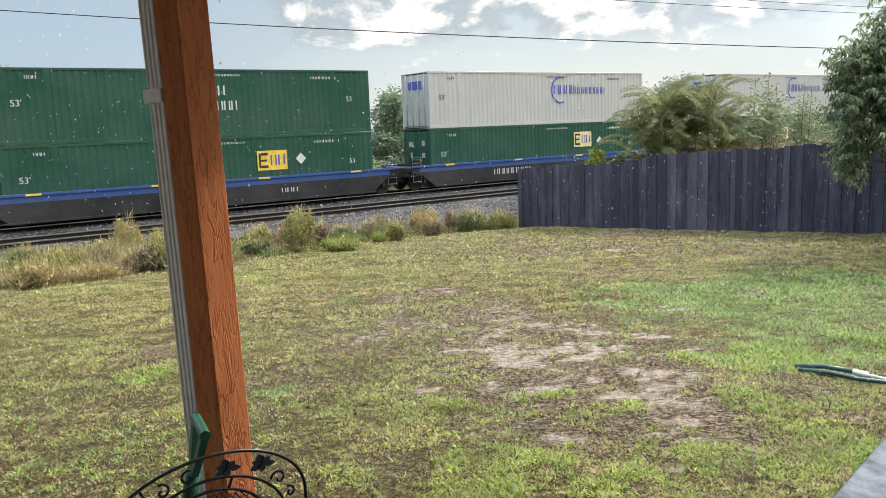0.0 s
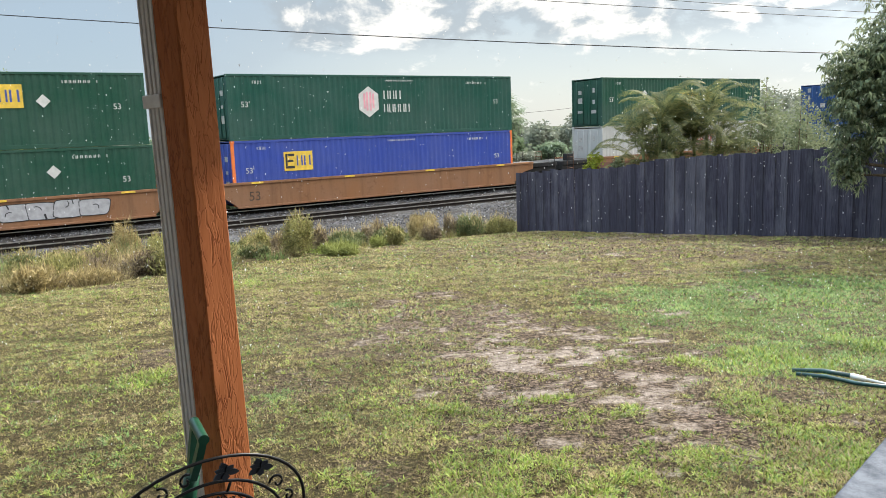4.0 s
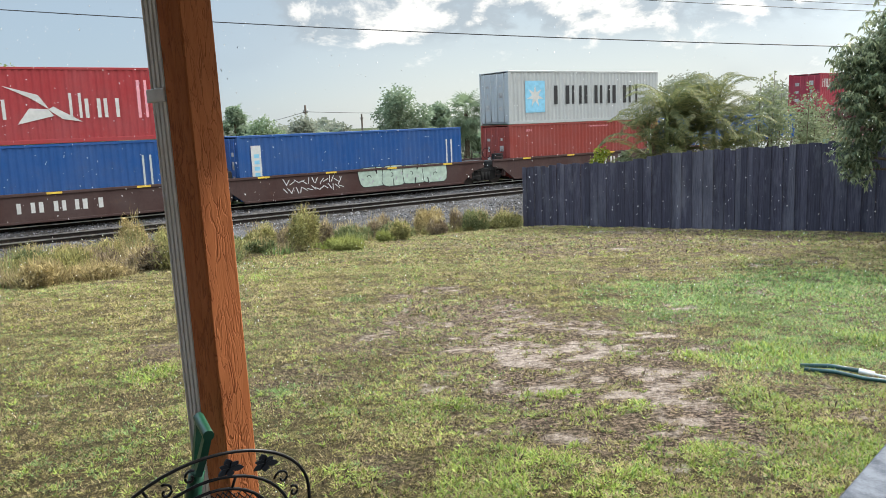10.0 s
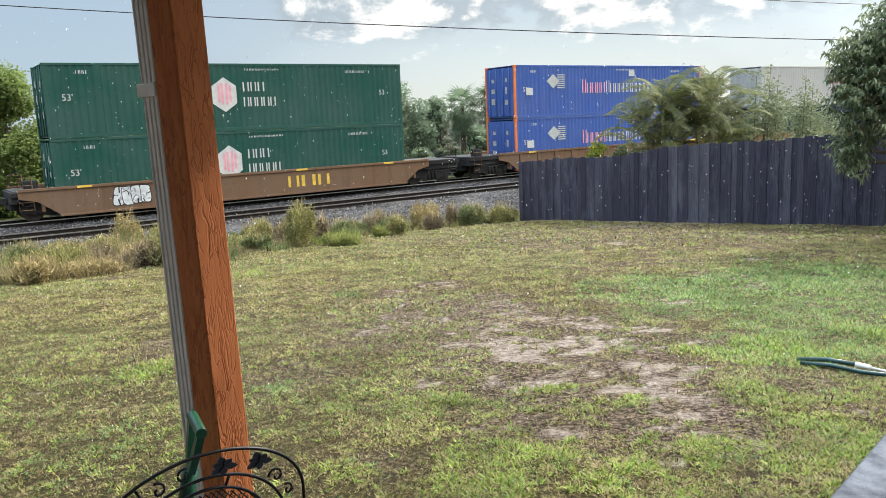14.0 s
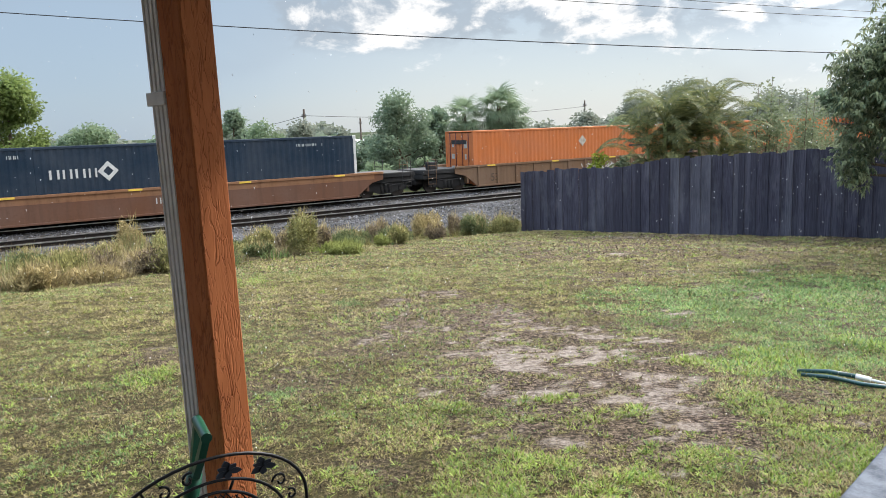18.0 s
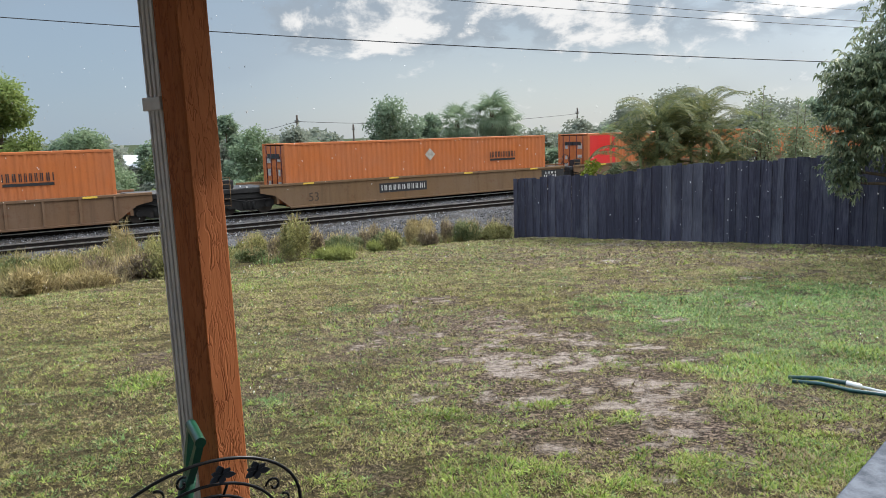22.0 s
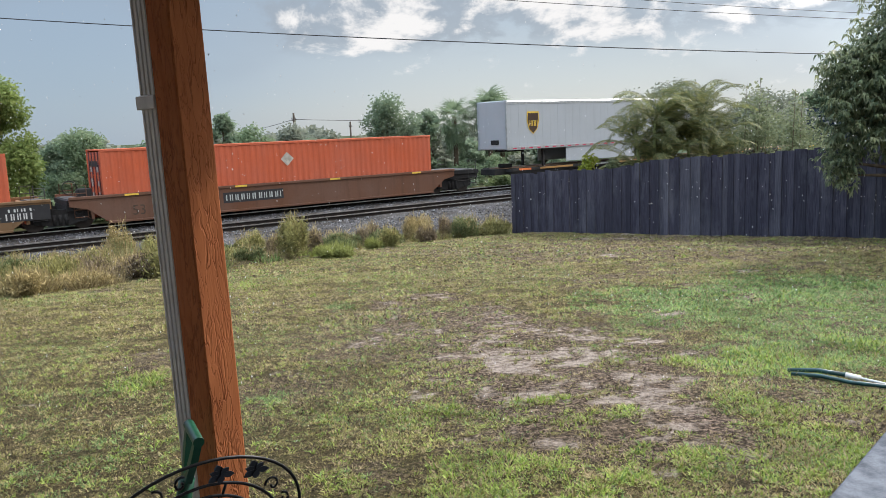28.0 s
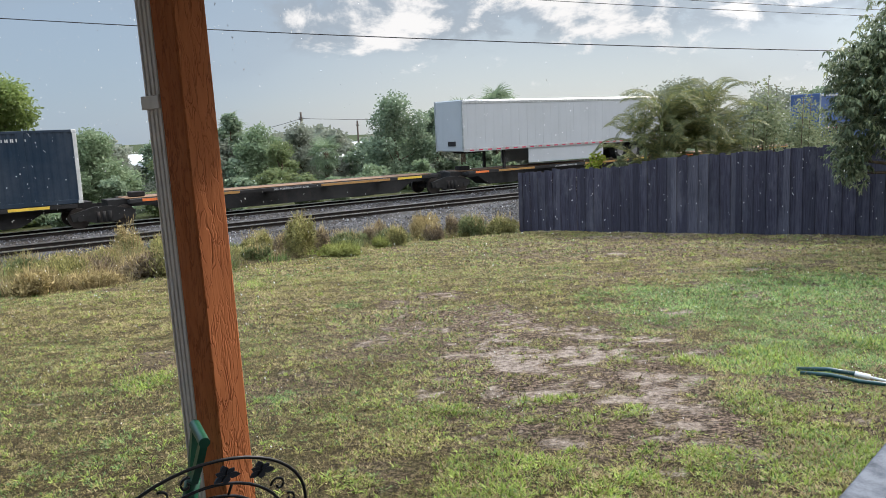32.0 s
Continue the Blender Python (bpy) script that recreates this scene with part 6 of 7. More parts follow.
# oak, pale, scrub, grey, palm: distant haze is put into these lighter colours
LEAF = {
    "oak": leafy("leaf_oak", (0.162, 0.227, 0.151), (0.292, 0.365, 0.24), 0.55, 0.45),
    "pale": leafy("leaf_pale", (0.179, 0.252, 0.143), (0.287, 0.359, 0.222), 0.55, 0.45),
    "scrub": leafy("leaf_scrub", (0.144, 0.196, 0.086), (0.259, 0.299, 0.144), 0.55, 0.45),
    "grey": leafy("leaf_grey", (0.211, 0.238, 0.189), (0.317, 0.343, 0.276), 0.55, 0.45),
    "mango": leafy("leaf_mango", (0.08, 0.125, 0.075), (0.40, 0.44, 0.25), 0.45, 0.5),
    "palm": leafy("leaf_palm", (0.168, 0.235, 0.148), (0.286, 0.361, 0.222), 0.55, 0.45),
    "areca": leafy("leaf_areca", (0.07, 0.098, 0.046), (0.30, 0.30, 0.118), 0.6, 0.5),
    "thin": leafy("leaf_thin", (0.15, 0.19, 0.105), (0.30, 0.335, 0.20), 0.55, 0.45),
    "lit": leafy("leaf_lit", (0.14, 0.20, 0.06), (0.29, 0.36, 0.12), 0.55, 0.45),
    "lime": leafy("leaf_lime", (0.20, 0.26, 0.03), (0.30, 0.32, 0.05)),
}


def tree(name, x, y, top, half, leaf, label, count=6000, size=0.16, base_z=-2.2, clumps=14, low=0.25, seed=1, tall=1.0, gap=0.0, droop=0.25, long=1.6, trunk=0.16, deep=None):
    """A trunk with limbs that carry clumps of leaves."""
    rnd = random.Random(seed)
    h = top - base_z
    ob = thing(name, pose(x, y, base_z), label, "tree" if h > 3 else "bush")
    cl = []
    dp = deep or half
    for k in range(clumps):
        a = rnd.uniform(0, 2 * math.pi)
        f = rnd.random()
        zz = h * (low + (0.86 - low) * f)
        spread = math.sin(math.pi * min(1, 0.18 + 0.72 * f)) ** 0.7
        rr = rnd.uniform(0.15, 0.74) * spread
        r = half * rnd.uniform(0.26, 0.46) * (1 - 0.2 * f)
        cl.append((half * rr * math.cos(a), dp * rr * math.sin(a), min(zz, h - r * 0.85), r, r * dp / half, r * 0.8 * tall))
    cl.append((0, 0, h - half * 0.36, half * 0.42, dp * 0.42, half * 0.36))
    bm = bmesh.new()
    tube(bm, [(0, 0, -0.2), (0.05 * half, 0, h * 0.25), (-0.03 * half, 0.05, h * 0.5), (0, 0, h * 0.75)], trunk, 7, trunk * 0.35)
    part("trunk", bm, m_bark, ob)
    for k, c in enumerate(cl[:7]):
        bm = bmesh.new()
        tube(bm, [(0, 0, h * 0.22 + 0.05 * h * (k % 3)), (c[0] * 0.5, c[1] * 0.5, c[2] * 0.72), (c[0], c[1], c[2])], trunk * 0.42, 5, trunk * 0.1)
        part("limb", bm, m_bark, ob)
    v, t = leaf_cloud(cl, count, size, long, droop)
    part("crown", fast_mesh("crown", v, t, [LEAF[leaf]]), None, ob)
    return ob


tree("tree", -21.0, 38.9, 5.2, 2.7, "lit", "leafy green tree beyond the railway", 34000, 0.115, seed=3, clumps=40, low=0.06)
tree("tree", -19.0, 43.2, 2.55, 2.5, "pale", "low spreading green tree beyond the railway", 27000, 0.109, seed=4, low=0.05, clumps=34)
tree("tree", -15.2, 46.5, 1.9, 2.3, "scrub", "low green tree beyond the railway", 16200, 0.117, seed=27, low=0.05, clumps=24)
tree("tree", -24.0, 52.0, 2.2, 2.2, "oak", "dark green tree beyond the railway", 18900, 0.140, seed=28, low=0.05, clumps=26)
tree("tree", -24.6, 45.5, 1.6, 2.6, "scrub", "green bushy tree beyond the railway", 6750, 0.117, seed=24, low=0.1)
tree("tree", -16.4, 63.0, 3.7, 1.7, "oak", "dark slender tree beyond the railway", 4000, 0.2, seed=5)
tree("tree", -12.4, 55.2, 2.6, 2.3, "pale", "pale green tree beyond the railway", 8100, 0.133, seed=6, low=0.1)
tree("tree", -10.4, 59.0, 2.7, 2.5, "grey", "grey-green tree beyond the railway", 7425, 0.133, seed=8, low=0.1)
tree("tree", -10.0, 50.3, 1.4, 1.9, "scrub", "green bushy tree beyond the railway", 8100, 0.117, seed=7, low=0.05)
tree("tree", -3.0, 55.1, 4.4, 3.15, "oak", "large round dark green tree beyond the railway", 18900, 0.133, seed=9, clumps=26, low=0.08)
tree("tree", -0.3, 61.0, 3.3, 2.1, "oak", "dark green tree beyond the railway", 6000, 0.18, seed=10, low=0.1)
tree("tree", 12.9, 72.2, 2.9, 3.1, "grey", "sparse grey-green tree beyond the railway", 4500, 0.2, seed=12, low=0.2)
tree("tree", 9.0, 63.0, 0.5, 2.2, "oak", "low green bushy tree beyond the railway", 5000, 0.17, seed=13, low=0.05)
tree("tree", 24.5, 98.0, 5.7, 5.0, "grey", "round grey-green tree far beyond the railway", 13000, 0.22, seed=14, low=0.02, clumps=30)
tree("tree", 32.0, 104.0, 7.2, 6.8, "grey", "broad grey-green tree far beyond the railway", 13000, 0.24, seed=15, low=0.02, clumps=34)
tree("tree", 47.0, 112.0, 5.8, 7.0, "grey", "broad grey-green tree far beyond the railway", 8000, 0.36, seed=16, low=0.05, clumps=18)
tree("tree", 57.5, 118.0, 5.6, 6.5, "oak", "broad dark tree far beyond the railway", 7000, 0.36, seed=17, low=0.05, clumps=18)

for k in range(20):
    x = -26 + k * 2.9
    tree("tree", x, 63.5 + 2.5 * math.sin(k * 1.3) + 0.25 * max(0, x), 1.55 + 0.7 * math.sin(k * 2.3), 2.5, ("grey", "oak", "pale")[k % 3], "low bushy tree beyond the railway", 2600, 0.24, -2.4, clumps=14, low=0.03, seed=200 + k, trunk=0.1)
# undergrowth along the far side
for k in range(38):
    s, lat = -10 + k * 2.4, 41.6 + 2.2 * math.sin(k * 2.4)
    p = ALONG * s + ACROSS * lat
    hh = 1.5 + 0.55 * math.sin(k * 1.7) + 0.3 * math.sin(k * 4.1)
    tree("bush", p.x, p.y, -2.05 + hh * 0.9, 1.35, ("scrub", "pale", "oak")[k % 3], "wild green bush beside the railway", 2600, 0.13, -2.1, clumps=9, low=0.05, seed=40 + k, trunk=0.05)
for k in range(26):
    s, lat = -12 + k * 3.1, 45.5 + 1.8 * math.sin(k * 1.9)
    p = ALONG * s + ACROSS * lat
    tree("bush", p.x, p.y, -0.75 + 0.5 * math.sin(k * 2.7), 1.7, ("pale", "scrub", "grey")[k % 3], "wild green bush beyond the railway", 2800, 0.15, -2.2, clumps=10, low=0.05, seed=140 + k, trunk=0.05)
# the far skyline
for k in range(34):
    a = radians(-40 + k * 2.4)
    d = 190 + 40 * math.sin(k * 3.3)
    tree("tree", d * math.sin(a), d * math.cos(a), 2.2 + 2.0 * math.sin(k * 2.1) + 1.0 * math.sin(k * 5.3), 9.5, "grey", "distant tree on the skyline", 1300, 0.85, -3.2, clumps=9, low=0.05, seed=80 + k, trunk=0.3)

m_wall = plain("house_white", (0.36, 0.365, 0.36), 0.8, 0, 0.06, 3)
m_roof = plain("roof_pale", (0.40, 0.41, 0.42), 0.7, 0, 0.12, 5)
m_glass = plain("window_dark", (0.03, 0.035, 0.04), 0.15, 0, 0.1, 3)
for hx, hy, hw, hd, wall_h, roof_h, rz, lab in ((-11.6, 91.0, 5.0, 5.0, 2.0, 1.5, 25, "small white house with a pale gable roof"), (-26.3, 69.0, 3.8, 4.0, 2.35, 1.1, 30, "low white building with a pale roof")):
    hs = thing("house", pose(hx, hy, -2.75, 0, 0, rz), lab, "house")
    part("wall", boxes((-hw, hw, -hd, hd, 0, wall_h)), m_wall, hs)
    bm = bmesh.new()
    v = [bm.verts.new(p) for p in ((-hw - 0.4, -hd - 0.4, wall_h), (hw + 0.4, -hd - 0.4, wall_h), (hw + 0.4, hd + 0.4, wall_h), (-hw - 0.4, hd + 0.4, wall_h), (-hw - 0.4, 0, wall_h + roof_h), (hw + 0.4, 0, wall_h + roof_h))]
    for f in ((0, 1, 5, 4), (2, 3, 4, 5), (0, 4, 3), (1, 2, 5), (3, 2, 1, 0)):
        bm.faces.new([v[i] for i in f])
    part("roof", bm, m_roof, hs)
    for wx in (-hw * 0.5, hw * 0.3):
        wd = part("window", boxes((wx, wx + 1.2, -hd - 0.02, -hd + 0.02, 0.5, 1.3)), m_glass, hs)
        part("sill", boxes((wx - 0.1, wx + 1.3, -hd - 0.08, -hd, 0.42, 0.5)), m_wall, wd)

m_polewood = plain("pole_wood", (0.075, 0.06, 0.05), 0.9, 0, 0.3, 6)
for px, py, pt, pw in ((-10.8, 63.1, 3.5, 0.1), (-9.2, 90.9, 3.1, 0.12), (15.0, 83.4, 4.0, 0.1), (-26.0, 96.0, 3.3, 0.12), (-29.0, 100.0, 3.0, 0.12)):
    po = thing("utility_pole", pose(px, py, -2.6), "weathered wooden utility pole with a crossarm", "utility pole", "poles along the railway")
    bm = bmesh.new()
    tube(bm, [(0, 0, -0.3), (0, 0, pt + 2.6)], pw, 8, pw * 0.75)
    part("pole", bm, m_polewood, po)
    part("crossarm", boxes((-0.18, 0.18, -0.04, 0.04, pt + 2.0, pt + 2.08)), m_polewood, po)
    for ix in (-0.14, 0.14):
        bm = bmesh.new()
        tube(bm, [(ix, 0, pt + 2.1), (ix, 0, pt + 2.25)], 0.05, 6)
        part("insulator", bm, m_steel, po)

m_wire = plain("wire_black", (0.02, 0.02, 0.022), 0.6, 0, 0.2, 2)


def wire(a, b, sag, r, ext=1.0, name="power_line", label="black overhead power line"):
    A, B = Vector(a), Vector(b)
    pts = []
    for k in range(-8, 33) if ext else range(25):
        f = k / 24
        p = A + (B - A) * f
        p.z += -sag * 4 * f * (1 - f)
        pts.append(p)
    bm = bmesh.new()
    tube(bm, pts, r, 5)
    me = bpy.data.meshes.new(name)
    bm.to_mesh(me)
    bm.free()
    me.materials.append(m_wire)
    tagged(new(name, me), label, "cable", "power lines over the yard")


wire((-13.94, 25.98, 5.76), (12.47, 25.98, 3.61), 0.12, 0.016)
wire((-0.04, 25.98, 5.93), (13.79, 25.98, 4.64), 0.05, 0.010)
wire((4.1, 25.98, 5.81), (13.69, 25.98, 4.85), 0.04, 0.009)
wire((8.97, 25.98, 5.66), (14.04, 25.98, 5.16), 0.02, 0.007)
wire((-10.8, 63.1, 3.0), (15.0, 83.4, 3.4), 0.5, 0.02, 0)
wire((-29.0, 100.0, 2.2), (-10.8, 63.1, 3.0), 0.4, 0.02, 0)


# ---- palms ----
def fan_mesh(name, mat, seed):
    """One fan leaf of a cabbage palm: stalk and a folded fan of pointed leaflets."""
    rnd = random.Random(seed)
    v, f = [], []
    def quad(p, q_, w0, w1):
        i = len(v)
        d = (Vector(q_) - Vector(p)).normalized()
        s = d.cross(Vector((0, 0, 1)))
        if s.length < 0.01:
            s = Vector((0, 1, 0))
        s.normalize()
        v.extend([Vector(p) - s * w0, Vector(p) + s * w0, Vector(q_) + s * w1, Vector(q_) - s * w1])
        f.append((i, i + 1, i + 2, i + 3))
    quad((0, 0, 0), (0.75, 0, 0.1), 0.025, 0.018)
    for k in range(22):
        a = radians(-115 + 230 * k / 21)
        L = 0.85 * (1 - 0.25 * abs(a) / 2.0) * rnd.uniform(0.9, 1.1)
        m = (0.75 + 0.55 * L * math.cos(a), 0.55 * L * math.sin(a), 0.12 + 0.04 * (k % 2))
        e = (0.75 + L * math.cos(a), L * math.sin(a), 0.12 - 0.3 * L * rnd.uniform(0.7, 1.4))
        quad((0.75, 0, 0.1), m, 0.008, 0.035)
        quad(m, e, 0.035, 0.004)
    me = mesh_from(name, v, f, mat)
    return me


fans = [fan_mesh("fan_leaf", LEAF["palm"], k) for k in range(3)]


def cabbage_palm(x, y, top, base_z, seed, n=30, s=1.0):
    rnd = random.Random(seed)
    h = top - base_z - 1.35 * s
    ob = thing("cabbage_palm", pose(x, y, base_z), "cabbage palm with a shaggy fan-leaf crown", "palm tree", "palms beyond the railway")
    bm = bmesh.new()
    tube(bm, [(0, 0, -0.2), (0.05, 0, h * 0.5), (0, 0.04, h + 0.3)], 0.19, 9, 0.16)
    part("trunk", bm, m_bark, ob)
    for k in range(n):
        lf = part("fan_leaf", fans[k % 3], None, ob)
        up = 70 - 125 * (k / n) ** 0.8 + rnd.uniform(-8, 8)
        sc = s * rnd.uniform(0.85, 1.15)
        lf.matrix_basis = pose(0, 0, h + 0.15 * rnd.random(), 0, 0, k * 137.5 + rnd.uniform(-12, 12)) @ pose(0, 0, 0, rnd.uniform(-15, 15), -up, 0) @ Matrix.Scale(sc, 4)
    for k in range(n // 2):
        lf = part("fan_leaf", fans[k % 3], None, ob)
        lf.matrix_basis = pose(0, 0, h - rnd.uniform(0.1, 1.3), 0, 0, k * 137.5 + 40) @ pose(0, 0, 0, rnd.uniform(-20, 20), rnd.uniform(52, 80), 0) @ Matrix.Scale(s * rnd.uniform(0.75, 1.0), 4)
    return ob


cabbage_palm(1.7, 58.4, 3.85, -2.3, 1, 30, 1.15)
cabbage_palm(4.3, 59.2, 4.6, -2.3, 2, 36, 1.3)
cabbage_palm(5.3, 60.4, 3.6, -2.3, 3, 26, 1.15)
cabbage_palm(-7.6, 53.0, 1.5, -2.3, 4, 30, 0.9)
cabbage_palm(-16.6, 64.0, 3.7, -2.4, 5, 22, 1.0)


def feather_mesh(name, mat, seed, L=1.75):
    """One arching feather frond along +x: a tapering stalk with two rows of narrow hanging leaflets."""
    rnd = random.Random(seed)
    v, f = [], []
    rise, bend = rnd.uniform(66, 80), rnd.uniform(88, 125)
    pts = [Vector((0, 0, 0))]
    for k in range(24):
        a = radians(rise - bend * (k / 23) ** 1.5)
        pts.append(pts[-1] + Vector((math.cos(a), 0, math.sin(a))) * L / 24)
    for k in range(24):
        i = len(v)
        w = 0.017 * (1 - k / 26)
        for p, ww in ((pts[k], w), (pts[k + 1], w * 0.95)):
            v.extend([p + Vector((0, -ww, 0)), p + Vector((0, ww, 0)), p + Vector((0, 0, -ww))])
        f.extend([(i, i + 1, i + 4, i + 3), (i + 1, i + 2, i + 5, i + 4), (i + 2, i, i + 3, i + 5)])
    n = 40
    for k in range(n):
        t = 0.2 + 0.8 * k / n
        j = min(23, int(t * 24))
        p = pts[j].lerp(pts[j + 1], t * 24 - j)
        d = (pts[j + 1] - pts[j]).normalized()
        up = d.cross(Vector((0, -1, 0)))
        ll = 0.46 * math.sin(math.pi * min(0.97, 0.22 + 0.72 * (k / n))) * rnd.uniform(0.85, 1.12)
        for sy in (-1, 1):
            m = p + d * ll * 0.30 + Vector((0, sy * ll * 0.40, 0)) + up * ll * 0.16
            e = p + d * ll * 0.66 + Vector((0, sy * ll * 0.62, -ll * rnd.uniform(0.10, 0.38)))
            i = len(v)
            w = d * 0.0115
            v.extend([p - w * 0.5, m - w, e, m + w, p + w * 0.5])
            f.extend([(i, i + 1, i + 3, i + 4), (i + 1, i + 2, i + 3)])
    return mesh_from(name, v, f, mat)


feathers = [feather_mesh("frond", LEAF["areca"], k) for k in range(6)]
m_stem = plain("palm_stem", (0.16, 0.19, 0.06), 0.6, 0, 0.3, 8)


def areca(x, y, stems, seed, label):
    """A clump of ringed stems, each with a crown of fronds that rise and arch over."""
    rnd = random.Random(seed)
    base_z = float(ground_z(x, y))
    ob = thing("areca_palm", pose(x, y, base_z), label, "palm", "palms behind the fence")
    for dx, dy, top, count, size in stems:
        h = top - base_z
        bm = bmesh.new()
        tube(bm, [(dx * 0.4, dy * 0.4, -0.1), (dx * 0.8, dy * 0.8, h * 0.55), (dx, dy, h)], 0.055, 7, 0.04)
        part("stem", bm, m_stem, ob)
        for k in range(count):
            a = k * 137.5 + rnd.uniform(-18, 18)
            tip = 52 * (k / count) + rnd.uniform(-6, 6)
            at_ = pose(dx, dy, h - 0.25 * k / count, 0, 0, a) @ pose(0, 0, 0, rnd.uniform(-18, 18), tip - 14, 0) @ Matrix.Scale(size * rnd.uniform(0.85, 1.1), 4)
            ends = [ob.matrix_world @ at_ @ Vector(p) for p in ((1.2, 0, 0.8), (0.6, 0, 1.1), (1.1, 0.35, 0.6), (1.1, -0.35, 0.6))]
            if min(fdir.x * (p.y - F0.y) - fdir.y * (p.x - F0.x) for p in ends) < 0.3:
                continue  # fronds stay behind the fence
            part("frond", feathers[rnd.randrange(6)], None, ob).matrix_basis = at_


areca(6.0, 21.4, ((0.0, 0.0, 1.6, 18, 1.0), (-0.4, 0.25, 1.0, 12, 1.0), (0.4, 0.3, 1.3, 14, 1.0), (0.1, -0.2, 0.5, 10, 1.0), (0.5, 0.9, 0.8, 10, 1.0), (-0.3, 0.7, 0.4, 11, 1.0)), 5, "clump of arching yellow-green areca palm fronds behind the fence")
areca(7.4, 21.8, ((0.0, 0.0, 1.7, 18, 1.0), (0.35, 0.2, 1.0, 12, 0.95), (-0.4, -0.1, 1.15, 13, 0.95), (0.1, -0.3, 0.5, 11, 0.9), (-0.5, 0.6, 0.75, 10, 0.95), (0.3, 0.5, 0.4, 11, 0.9)), 6, "smaller clump of green areca palm fronds behind the fence")

tree("tree", 9.3, 22.7, 2.35, 1.5, "thin", "thin airy tree behind the fence", 5200, 0.06, -1.45, clumps=20, low=0.35, seed=21, trunk=0.04, tall=1.1)
tree("tree", 10.9, 23.6, 2.1, 1.3, "thin", "thin airy tree behind the fence", 6000, 0.05, -1.45, clumps=16, low=0.35, seed=26, trunk=0.04)
for k, (x, y, top) in enumerate(((9.25, 22.6, 2.75), (8.95, 22.8, 2.6), (10.3, 22.7, 2.4), (9.6, 22.9, 2.45), (10.6, 22.9, 2.2))):
    ob = thing("sapling", pose(x, y, -1.45), "slender leafy sapling shoot behind the fence", "tree")
    bm = bmesh.new()
    tube(bm, [(0, 0, -0.1), (0.05, 0, 2.2), (0.1, 0, top + 1.45)], 0.02, 5, 0.006)
    part("trunk", bm, m_bark, ob)
    bend = 0.25 * math.sin(k * 2.3)
    v, t = leaf_cloud([(0.05 + bend * (j % 3 - 1) * (1 - j / 14), 0.2 * math.sin(j * 2 + k), 2.2 + (top - 0.85) * j / 11, 0.3 - 0.018 * j, 0.3 - 0.018 * j, 0.14) for j in range(12)], 170, 0.07, 1.35, 0.1)
    part("crown", fast_mesh("crown", v, t, [LEAF["thin"]]), None, ob)
tree("bush", 4.35, 21.9, 0.85, 0.62, "lime", "yellow-green bush behind the fence", 1500, 0.06, -1.35, clumps=9, low=0.3, seed=22, trunk=0.03)
tree("bush", 4.9, 21.6, 0.7, 0.5, "thin", "grey-green bush behind the fence", 900, 0.06, -1.35, clumps=8, low=0.3, seed=23, trunk=0.03)


def whorls(clumps, count, each, size):
    """Rosettes of long hanging leaves at the twig ends: each leaf a folded blade that bends down."""
    c = np.array(clumps)
    w = (c[:, 3] * c[:, 4] * c[:, 5]) ** 0.67
    pick = rng.choice(len(c), count, p=w / w.sum())
    d = rng.normal(size=(count, 3))
    d /= np.linalg.norm(d, axis=1)[:, None]
    d[:, 2] = np.abs(d[:, 2]) * np.where(rng.random(count) < 0.7, 1, -1)
    r = rng.random(count) ** 0.3 * (1 + 0.10 * rng.normal(size=count))
    pos = np.repeat(c[pick, :3] + d * c[pick, 3:] * r[:, None], each, 0)
    out = np.repeat(d, each, 0)
    n = count * each
    turn = rng.uniform(0, 2 * np.pi, n)
    ax = np.stack([np.cos(turn), np.sin(turn), rng.uniform(-0.7, 0.45, n)], -1) + out * 0.35
    ax /= np.linalg.norm(ax, axis=1)[:, None]
    side = np.cross(ax, np.array([0, 0, 1.0]) + 0.4 * rng.normal(size=(n, 3)))
    side /= np.linalg.norm(side, axis=1)[:, None] + 1e-9
    ln = (size * rng.uniform(0.65, 1.2, n))[:, None]
    fall = np.array([0, 0, -1.0])
    mid = pos + ax * ln * 0.45
    tip = mid + (ax * 0.55 + fall * rng.uniform(0.5, 1.1, n)[:, None]) * ln * 0.5
    wd = side * ln * 0.12
    v = np.stack([pos, mid + wd, tip, mid - wd], 1).reshape(-1, 3)
    b = np.arange(n)[:, None] * 4
    return v, np.concatenate([b + [0, 1, 3], b + [1, 2, 3]], 1).reshape(-1, 3)


